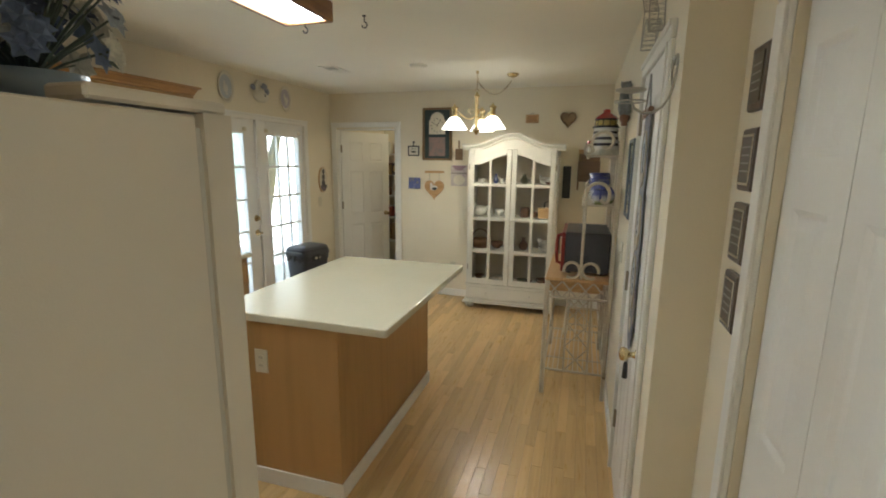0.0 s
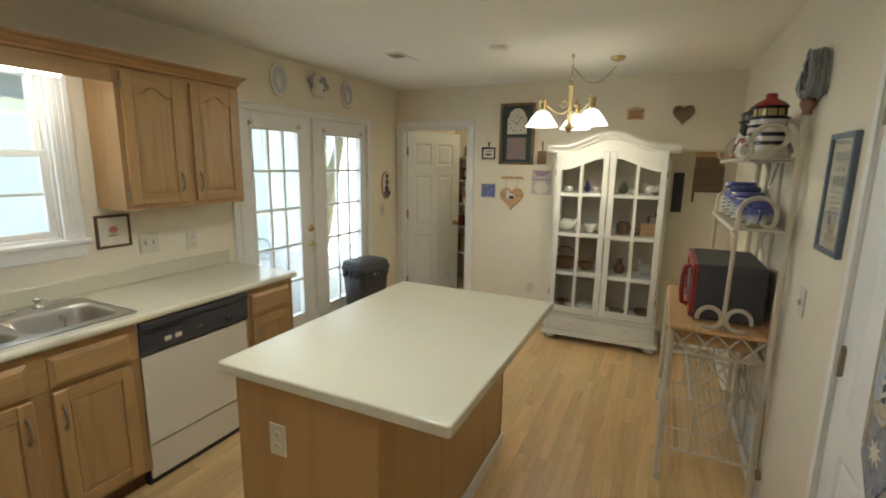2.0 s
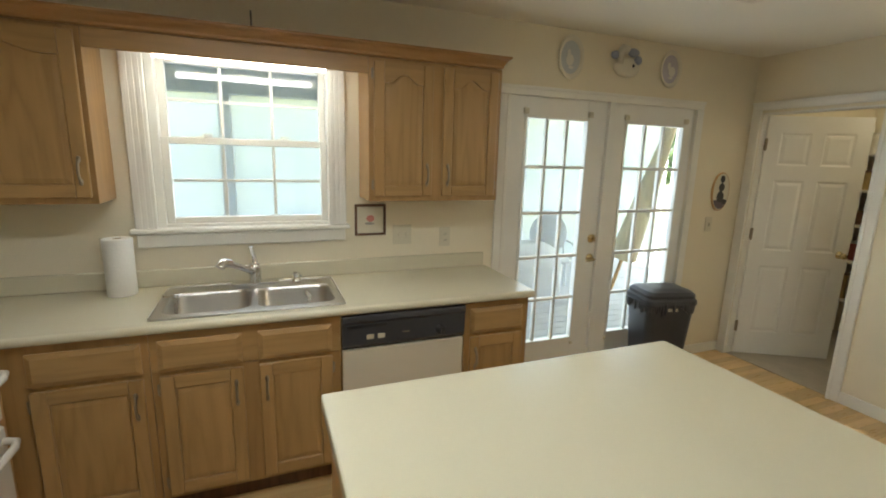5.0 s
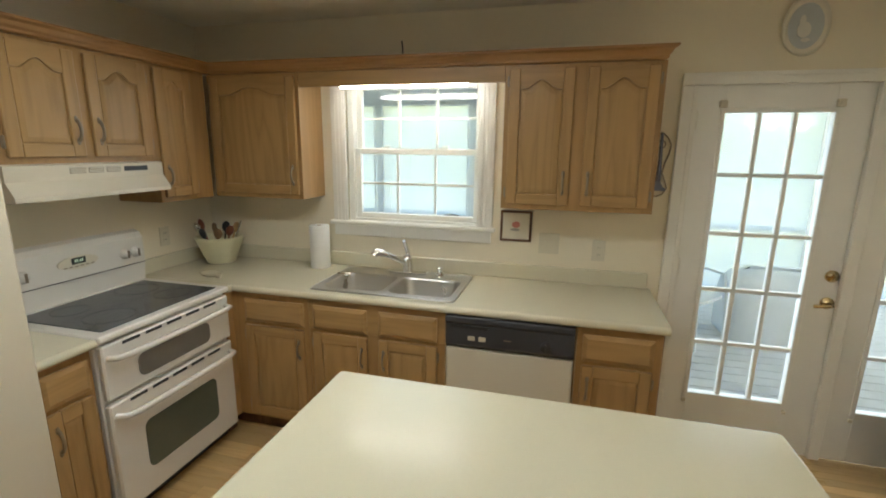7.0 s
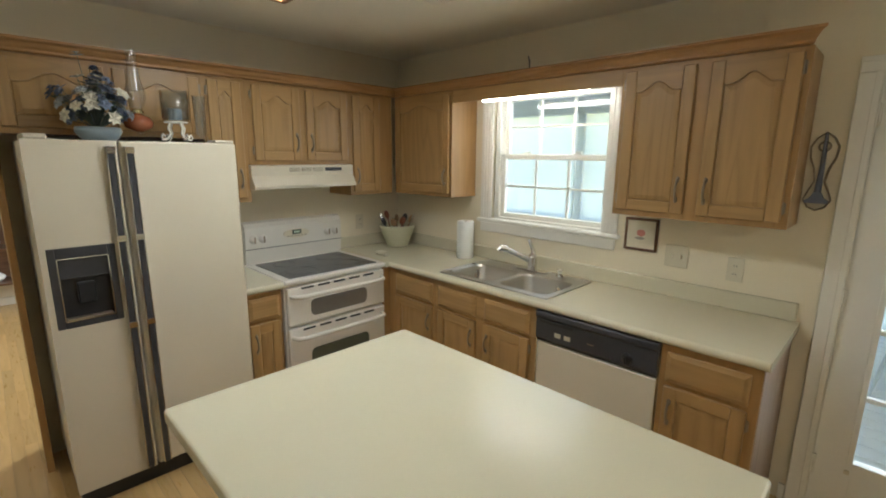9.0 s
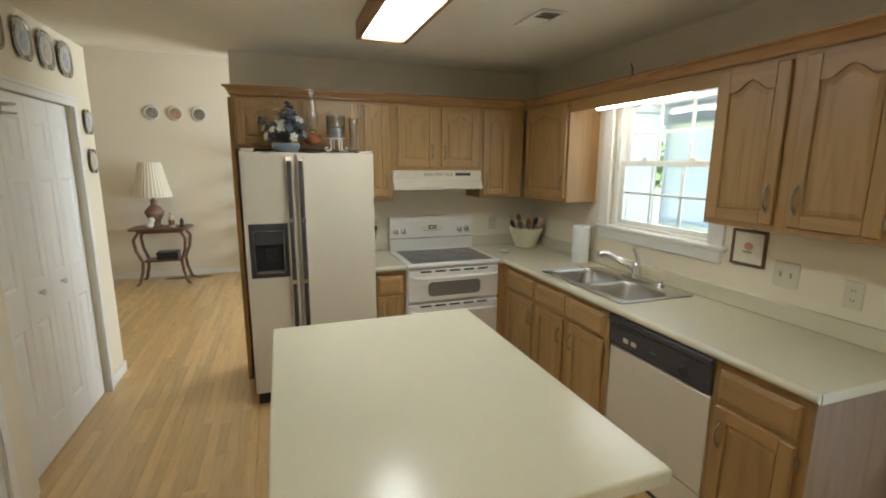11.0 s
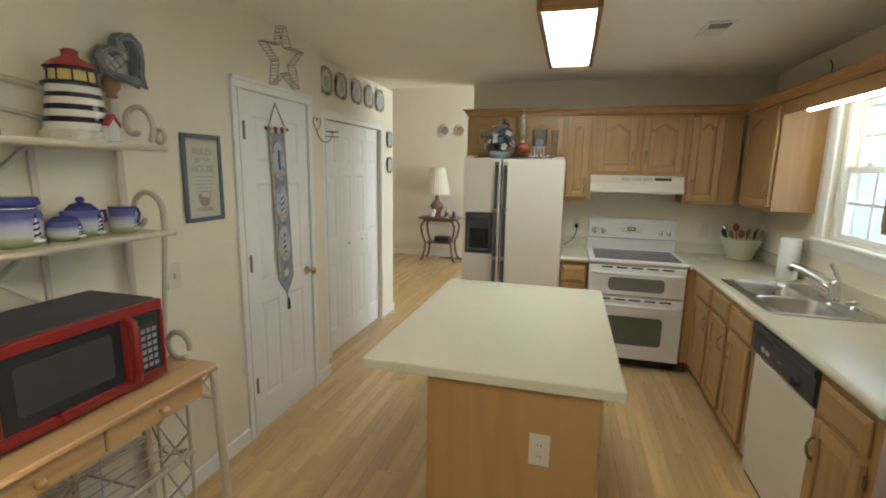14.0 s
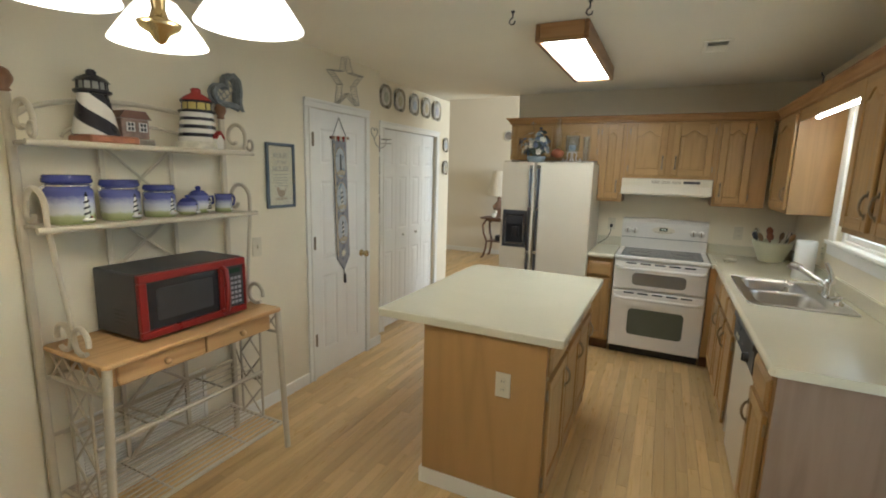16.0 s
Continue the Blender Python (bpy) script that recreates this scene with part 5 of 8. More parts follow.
def hen(x, y, z, mat, s=1.0):
    o = thing("ceramic_hen", pose(x, y, z), "small ceramic hen figurine on the cabinet shelf", "figurine")
    part("body", G().ball((0, 0, 0.045 * s), 0.06 * s, 0.04 * s, 0.045 * s).ball((-0.05 * s, 0, 0.085 * s), 0.022 * s, 0.02 * s, 0.028 * s).tube([(0.04 * s, 0, 0.05 * s), (0.075 * s, 0, 0.085 * s), (0.085 * s, 0, 0.115 * s)], 0.02 * s, 8, taper=lambda u: 1.2 - 0.9 * u), mat, o)


CZ = [0.2835, 0.671, 1.036, 1.401]
CX = -0.35
cy = 4.71
cup(CX - 0.37, cy, CZ[3], PORC), vase(CX - 0.2, cy, CZ[3], BLUEG, 0.035, 0.12), cup(CX - 0.12, cy - 0.02, CZ[3], PORC, 0.035)
vase(CX + 0.11, cy, CZ[3], GREENG, 0.05, 0.12), bowl(CX + 0.19, cy + 0.05, CZ[3], PORC, 0.05), hen(CX + 0.33, cy, CZ[3], PORC, 0.9), bowl(CX + 0.38, cy - 0.06, CZ[3], CLAY, 0.05, 0.03)
hen(CX - 0.37, cy, CZ[2], PORC, 1.3), vase(CX - 0.27, cy + 0.04, CZ[2], PORC, 0.05, 0.13), bowl(CX - 0.15, cy, CZ[2], PORC, 0.07, 0.09)
turned("stoneware_crock", CX + 0.13, cy, CZ[2], [(0.06, 0), (0.065, 0.01), (0.065, 0.1), (0.055, 0.12), (0.06, 0.13), (0.05, 0.13), (0.045, 0.02), (0.003, 0.015)], CLAY, "brown stoneware crock in the china cabinet", "crock")
o = thing("coffee_grinder", pose(CX + 0.34, cy, CZ[2]), "old wooden coffee grinder with crank in the cabinet", "grinder")
part("box", G().box(-0.06, -0.06, 0, 0.06, 0.06, 0.11, 0.006), PINE, o)
part("crank", G().cyl((0, 0, 0.11), (0, 0, 0.17), 0.008).tube([(0, 0, 0.17), (0.03, 0, 0.18), (0.06, -0.0, 0.175)], 0.005).ball((0.06, 0, 0.195), 0.014), BLACK, o)
hen(CX + 0.24, cy - 0.03, CZ[2], CLAY, 0.8)
o = thing("wooden_basket", pose(CX - 0.36, cy, CZ[1]), "dark round basket in the china cabinet", "basket")
part("weave", G().lathe([(0.08, 0), (0.1, 0.05), (0.1, 0.1), (0.09, 0.1), (0.08, 0.02), (0.003, 0.015)], n=20), WALNUT, o)
part("handle", G().tube([(0.095 * math.cos(t), 0, 0.1 + 0.11 * math.sin(t)) for t in [math.pi * k / 12 for k in range(13)]], 0.007, 6), WALNUT, o)
bowl(CX - 0.17, cy, CZ[1], CLAY, 0.085, 0.085, "red brown glazed bowl in the china cabinet")
vase(CX + 0.13, cy, CZ[1], CLAY, 0.06, 0.16), bowl(CX + 0.36, cy - 0.02, CZ[1], PORC, 0.08, 0.06), hen(CX + 0.36, cy + 0.07, CZ[1], PORC, 1.2)
for dx, m, r in ((-0.37, CLAY, 0.07), (-0.3, PORC, 0.06), (-0.15, PORC, 0.08), (0.13, GREENG, 0.07), (0.2, CLAY, 0.05), (0.36, CLAY, 0.09)):
    bowl(CX + dx, cy + random.uniform(-0.05, 0.05), CZ[0], m, r, r * 0.9)


# ---- bakers rack ----
def bakers_rack():
    o = thing("bakers_rack", pose(EAST - 0.016, 3.237, 0, 0, 0, -90), "cream iron bakers rack with pine top and drawers", "rack")
    W, D, ZT = 0.43, 0.432, 0.852
    WB = 0.468
    SD = 0.212
    part("tabletop", G().loft([[(x, y, z) for x, y in rounded(-W - 0.02 + i, -D - 0.015 + i, W + 0.02 - i, 0.0 - i, 0.02, 3)] for i, z in ((0.006, ZT - 0.022), (0.0, ZT - 0.016), (0.0, ZT - 0.005), (0.005, ZT))]), PINE, o, "honey pine top")
    part("apron", G().box(-W + 0.03, -D + 0.03, ZT - 0.115, W - 0.03, -D + 0.045, ZT - 0.0225, 0.002), PINE, o)
    for x0, x1 in ((-W + 0.045, -0.004), (0.004, W - 0.045)):
        d = part("drawer", G().box(x0, -D + 0.012, ZT - 0.112, x1, -D + 0.0295, ZT - 0.028, 0.004).box(x0 + 0.004, -D + 0.0455, ZT - 0.108, x1 - 0.004, -0.06, ZT - 0.03, 0), PINE, o)
        part("knob", G().lathe([(0.008, 0), (0.008, 0.008), (0.015, 0.016), (0.013, 0.026), (0.003, 0.03)], n=14).moved(pose((x0 + x1) / 2, -D + 0.012, ZT - 0.07, 90, 0, 0)), PINE, d)
    for x in (-W, W):
        xb, sx = math.copysign(WB, x), math.copysign(1, x)
        part("leg", G().tube([(x + sx * 0.04, -D, 0), (x, -D, ZT - 0.0225)], 0.017, 10), IRON, o)
        pst = part("back_post", G().box(xb - 0.016, -0.03, 0, xb + 0.016, -0.004, 1.865, 0.006), IRON, o)
        part("finial", G().lathe([(0.012, 1.865), (0.022, 1.87), (0.016, 1.88), (0.03, 1.905), (0.031, 1.92), (0.02, 1.945), (0.004, 1.955)], (xb, -0.017, 0), 16), wood("finial_wood", (0.25, 0.12, 0.06), (0.15, 0.07, 0.03)), pst, "turned brown wood")
        part("shelf_post", G().tube([(x - sx * 0.012, -SD, ZT), (xb, -SD, 1.365)], 0.010, 8), IRON, o)
        # side rails and lattice
        for zz in (0.17, ZT - 0.14):
            part("side_rail", G().tube([(x, -D, zz), (x, -0.02, zz)], 0.009, 8), IRON, o)
        for yy in (-0.29, -0.13):
            part("side_bar", G().tube([(x, yy, 0.17), (x, yy, ZT - 0.14)], 0.007, 8), IRON, o)
        for k in range(3):
            za = 0.17 + k * 0.184
            for ya, yb in ((-0.29, -0.13), (-0.13, -0.29)):
                part("lattice_bar", G().tube([(x, ya, za), (x, yb, za + 0.184)], 0.0055, 6), IRON, o)
        for k in range(4):
            ya = -D + k * (D - 0.02) / 4
            yb = ya + (D - 0.02) / 4
            for a, b in ((ya, yb), (yb, ya)):
                part("lattice_bar", G().tube([(x, a, ZT - 0.14), (x, b, ZT - 0.024)], 0.0055, 6), IRON, o)
        for s in (-1, 1):
            c = -SD + s * 0.062
            part("scroll", G().tube([(x, c - s * 0.052 * math.cos(t), ZT + 0.06 + 0.054 * math.sin(t)) for t in [-2.2 + 5.6 * k / 22 for k in range(23)]], 0.0105, 8), IRON, o)
        arch = [(xb, -SD, 1.362), (xb, -SD, 1.42)] + [(xb, -SD + 0.072 - 0.072 * math.cos(t), 1.437 + 0.072 * math.sin(t)) for t in [math.pi * k / 12 for k in range(13)]]
        part("scroll", G().tube(arch + [(xb, -SD + 0.143, 1.41), (xb, -SD + 0.138, 1.393), (xb, -SD + 0.126, 1.382), (xb, -SD + 0.110, 1.381), (xb, -SD + 0.097, 1.390), (xb, -SD + 0.090, 1.405)], 0.0105, 8), IRON, o)
        curl = [(-0.118 - (0.082 - 0.0105 * t) * math.cos(t), 1.765 + (0.082 - 0.0105 * t) * math.sin(t)) for t in [-0.75 + 5.9 * k / 30 for k in range(31)]]
        part("scroll", G().tube([(xb, y, z) for y, z in curl], 0.0105, 8), IRON, o)
        part("scroll_ring", G().tube([(xb + sx * 0.014, -SD - 0.005 + 0.022 * math.cos(t), 1.722 + 0.026 * math.sin(t)) for t in [2 * math.pi * k / 16 for k in range(16)]], 0.008, 8, closed=True), IRON, o)
    # shelves
    for nm, z, d in (("shelf", 1.36, SD + 0.01), ("shelf", 1.685, SD)):
        s = part(nm, G().box(-WB, -d, z - 0.004, WB, -0.032, z + 0.004, 0.002), IRON, o, "cream metal shelf")
        part("front_rail", G().tube([(-WB - 0.037, -d, z - 0.006), (WB + 0.037, -d, z - 0.006)], 0.0125, 10), IRON, s)
        part("back_rail", G().tube([(-WB, -0.036, z - 0.008), (WB, -0.036, z - 0.008)], 0.009, 8), IRON, s)
    # back frame
    for x in (-0.16, 0.16):
        part("back_bar", G().box(x - 0.011, -0.024, 0.17, x + 0.011, -0.010, ZT - 0.024, 0.003), IRON, o)
        part("back_bar", G().box(x - 0.011, -0.024, ZT + 0.002, x + 0.011, -0.010, 1.70, 0.003), IRON, o)
    for z in (0.17, 0.45, ZT - 0.14):
        part("back_rail", G().tube([(-WB, -0.017, z), (WB, -0.017, z)], 0.009, 8), IRON, o)
    for z0, z1 in ((0.17, 0.45), (0.45, ZT - 0.14), (ZT + 0.01, 1.12), (1.12, 1.375), (1.40, 1.685)):
        for a, b in ((-0.16, 0.16), (0.16, -0.16)):
            part("lattice_bar", G().tube([(a, -0.03, z0), (b, -0.03, z1)], 0.0085, 6, flat=0.6), IRON, o)
    part("top_arch", G().tube([(WB * math.cos(math.pi * k / 20), -0.017, 1.72 + 0.16 * math.sin(math.pi * k / 20) ** 0.8) for k in range(21)], 0.011, 8), IRON, o)
    part("inner_arch", G().tube([(0.30 * math.cos(math.pi * k / 16), -0.017, 1.71 + 0.075 * math.sin(math.pi * k / 16)) for k in range(17)], 0.008, 8), IRON, o)
    # wire shelves below
    for z in (0.17, 0.45):
        part("front_rail", G().tube([(-W, -D if z < 0.3 else -0.30, z), (W, -D if z < 0.3 else -0.30, z)], 0.010, 8), IRON, o)
        n = 11 if z < 0.3 else 5
        for k in range(n):
            y = -0.05 - k * ((0.35 if z < 0.3 else 0.23) / (n - 1))
            part("wire", G().tube([(-W, y, z + 0.004), (W, y, z + 0.004)], 0.0036, 6), IRON, o)
        for x in (-0.2, 0.2):
            part("cross_wire", G().tube([(x, -D if z < 0.3 else -0.30, z - 0.004), (x, -0.02, z - 0.004)], 0.005, 6), IRON, o)


bakers_rack()


def microwave():
    o = thing("microwave", pose(0.588, 3.212, 0.852, 0, 0, -90), "red and black microwave oven on the bakers rack", "microwave")
    w, d, h = 0.27, 0.325, 0.30
    part("case", G().box(-w, -d + 0.02, 0.014, w, 0, h, 0.006), CHAR, o, "black metal case")
    for x in (-0.22, 0.22):
        for y in (-0.27, -0.05):
            part("foot", G().cyl((x, y, 0), (x, y, 0.0138), 0.014, 10), BLACK, o)
    fr = G()
    for a in ((-w, 0.016, w, 0.05), (-w, 0.262, w, h - 0.002), (-w, 0.05, -w + 0.035, 0.262), (0.115, 0.05, 0.142, 0.262), (w - 0.012, 0.05, w, 0.262)):
        fr.box(a[0], -d - 0.006, a[1], a[2], -d + 0.0195, a[3], 0.004)
    dr = part("door", fr, RED, o, "glossy red front")
    part("window", G().box(-w + 0.0355, -d + 0.002, 0.0505, 0.1145, -d + 0.015, 0.2615, 0.002), DGLASS, dr, "black door glass")
    part("screen", G().prism(rounded(-w + 0.075, 0.085, 0.08, 0.228, 0.012), -d + 0.0005, -d + 0.0018), surface("door_mesh", (0.05, 0.05, 0.052), 0.3, vary=0.2, fine=600), dr)
    part("handle", G().tube([(0.128, -d - 0.006, 0.265), (0.128, -d - 0.035, 0.255), (0.128, -d - 0.042, 0.2), (0.128, -d - 0.042, 0.11), (0.128, -d - 0.035, 0.055), (0.128, -d - 0.006, 0.045)], 0.013, 10), RED, dr)
    kp = part("control_panel", G().box(0.1425, -d + 0.0, 0.0505, w - 0.0125, -d + 0.016, 0.2615, 0.002), BLACK, o)
    part("display", G().box(0.16, -d - 0.0015, 0.225, 0.238, -d - 0.0002, 0.25, 0), surface("lcd", (0.02, 0.05, 0.03), 0.2), kp)
    for i in range(4):
        for j in range(6):
            part("key", G().box(0.158 + i * 0.022, -d - 0.002, 0.066 + j * 0.025, 0.174 + i * 0.022, -d - 0.0002, 0.081 + j * 0.025, 0.001), surface("key_print", (0.34, 0.34, 0.36), 0.5) if (i == 0 and j == 0) else bpy.data.materials["key_print"], kp)
    for i in range(6):
        for j in range(4):
            part("vent_slot", G().box(-w - 0.001, -0.22 + i * 0.014, 0.07 + j * 0.018, -w + 0.001, -0.212 + i * 0.014, 0.082 + j * 0.018, 0), BLACK, o)
            part("vent_slot", G().box(w - 0.001, -0.22 + i * 0.014, 0.07 + j * 0.018, w + 0.001, -0.212 + i * 0.014, 0.082 + j * 0.018, 0), BLACK, o)


microwave()


def glaze(name, stops):
    """A glaze that changes with height on the piece."""
    m, nt, b = _mat(name)
    tc = nt.nodes.new("ShaderNodeTexCoord")
    sep = nt.nodes.new("ShaderNodeSeparateXYZ")
    no = _node(nt, "ShaderNodeTexNoise", Scale=9.0, Detail=4.0)
    ad = nt.nodes.new("ShaderNodeMath")
    ad.operation = "MULTIPLY_ADD"
    ad.inputs[1].default_value = 0.14
    nt.links.new(tc.outputs["Generated"], sep.inputs[0])
    nt.links.new(tc.outputs["Generated"], no.inputs["Vector"])
    nt.links.new(no.outputs["Fac"], ad.inputs[0])
    nt.links.new(sep.outputs[2], ad.inputs[2])
    r = _ramp(nt, stops)
    nt.links.new(ad.outputs[0], r.inputs[0])
    nt.links.new(r.outputs[0], b.inputs["Base Color"])
    b.inputs["Roughness"].default_value = 0.15
    return m


SEA = glaze("seascape_glaze", [(0.06, (0.23, 0.25, 0.10)), (0.26, (0.34, 0.36, 0.18)), (0.36, (0.52, 0.52, 0.50)), (0.58, (0.42, 0.42, 0.52)), (0.80, (0.10, 0.11, 0.30))])
STRIPEW = surface("white_glaze", (0.72, 0.69, 0.62), 0.2, vary=0.04)
STRIPEK = surface("black_glaze", (0.022, 0.02, 0.025), 0.2, vary=0.1)
REDG = surface("red_glaze", (0.34, 0.035, 0.03), 0.25, vary=0.12)
YELG = surface("yellow_glaze", (0.60, 0.46, 0.14), 0.25, vary=0.12)


def motif(o, body, r, z0, h, ang):
    """A raised spiral lighthouse with its keeper's house on the face of a pot."""
    c, s = math.cos(radians(ang)), math.sin(radians(ang))
    at = lambda k, z: ((r - 0.006) * c - k * s, (r - 0.006) * s + k * c, z)
    q = min(1.0, r / 0.08)
    part("motif_shore", G().ball(at(0.004, z0 + 0.006), 0.026 * q, 0.026 * q, 0.008, 10), STRIPEW, body)
    part("motif_tower", G().lathe([(0.0125 * q, 0), (0.008 * q, h * 0.82)], at(0, z0), 10), STRIPEW, body)
    for i in range(4):
        z = z0 + h * (0.08 + 0.19 * i)
        rr = (0.0132 - 0.0011 * i) * q
        part("motif_band", G().tube([(at(0, 0)[0] + rr * math.cos(t), at(0, 0)[1] + rr * math.sin(t), z + h * 0.10 * (t - radians(ang)) / math.pi) for t in [radians(ang) - 1.7 + 3.4 * k / 8 for k in range(9)]], 0.0042 * q, 5), STRIPEK, body)
    part("motif_lantern", G().lathe([(0.011 * q, 0), (0.009 * q, h * 0.03), (0.007 * q, h * 0.1), (0.009 * q, h * 0.11), (0.001, h * 0.18)], at(0, z0 + h * 0.82), 10), STRIPEK, body)
    part("motif_house", G().box(-0.009 * q, -0.006, 0, 0.009 * q, 0.004, 0.014 * q, 0.002).moved(Matrix.Translation(at(0.014 * q, z0 + 0.004)) @ pose(0, 0, 0, 0, 0, ang + 90)), REDG, body)


def canister(y, r, h, x=0.50):
    z = 1.3643
    o = thing("canister", pose(x, y, z), "blue and white ceramic canister with lighthouse motif", "canister", "lighthouse canisters")
    b = part("body", G().lathe([(r * 0.93, 0), (r * 0.97, 0.004), (r, h * 0.12), (r, h * 0.66), (r * 0.95, h * 0.715), (r * 0.87, h * 0.735), (r * 0.87, h * 0.82)], n=28), SEA, o)
    part("clamp_ring", G().lathe([(r * 0.875, h * 0.76), (r * 0.93, h * 0.775), (r * 0.93, h * 0.795), (r * 0.875, h * 0.81)], n=28).tube([(0, r * 0.93, h * 0.8), (0, r * 1.12, h * 0.74), (0, r * 1.1, h * 0.6), (0, r * 0.99, h * 0.55)], 0.003, 6), CHROME, o)
    part("lid", G().lathe([(r * 0.93, h * 0.83), (r, h * 0.85), (r * 1.0, h * 0.92), (r * 0.95, h * 0.94), (r * 0.97, h * 0.97), (r * 0.92, h), (0.003, h)], n=28), BLUEG, o)
    motif(o, b, r, 0.012, h * 0.62, 195)


canister(3.58, 0.083, 0.195)
canister(3.385, 0.076, 0.175)
canister(3.21, 0.068, 0.15)


def pot(y, r, h, name, label, x=0.49):
    z = 1.3643
    o = thing(name, pose(x, y, z), label, "pot", "lighthouse canisters")
    b = part("body", G().lathe([(r * 0.7, 0), (r * 0.95, h * 0.18), (r, h * 0.4), (r * 0.85, h * 0.65), (r * 0.65, h * 0.72), (r * 0.6, h * 0.72), (0.003, h * 0.2)], n=24), SEA, o)
    part("lid", G().lathe([(r * 0.75, h * 0.66), (r * 0.78, h * 0.7), (r * 0.5, h * 0.84), (r * 0.15, h * 0.88), (r * 0.24, h * 0.95), (r * 0.15, h * 1.02), (0.003, h * 1.03)], n=20), BLUEG, o)
    part("handle", G().tube([(0, -r * 0.85, h * 0.6), (0, -r * 1.35, h * 0.62), (0, -r * 1.4, h * 0.35), (0, -r * 0.95, h * 0.25)], 0.006, 8), BLUEG, o)
    motif(o, b, r, 0.008, h * 0.5, 200)


pot(3.075, 0.052, 0.095, "sugar_bowl", "small blue lidded ceramic sugar bowl")
pot(2.985, 0.062, 0.135, "teapot", "blue and white lidded ceramic teapot", x=0.53)
o = thing("cream_jug", pose(0.49, 2.865, 1.3643), "small blue and white ceramic cream jug", "jug", "lighthouse canisters")
b = part("body", G().lathe([(0.040, 0), (0.044, 0.006), (0.042, 0.03), (0.0405, 0.07), (0.044, 0.094), (0.041, 0.094), (0.037, 0.07), (0.036, 0.01), (0.003, 0.008)], n=28), SEA, o)
part("rim", G().lathe([(0.0412, 0.0945), (0.0450, 0.093), (0.0452, 0.098), (0.0412, 0.098)], n=28), BLUEG, o)
part("handle", G().tube([(0, -0.040, 0.082), (0, -0.062, 0.086), (0, -0.071, 0.066), (0, -0.062, 0.036), (0, -0.041, 0.026)], 0.006, 8), BLUEG, o)
motif(o, b, 0.042, 0.008, 0.06, 200)


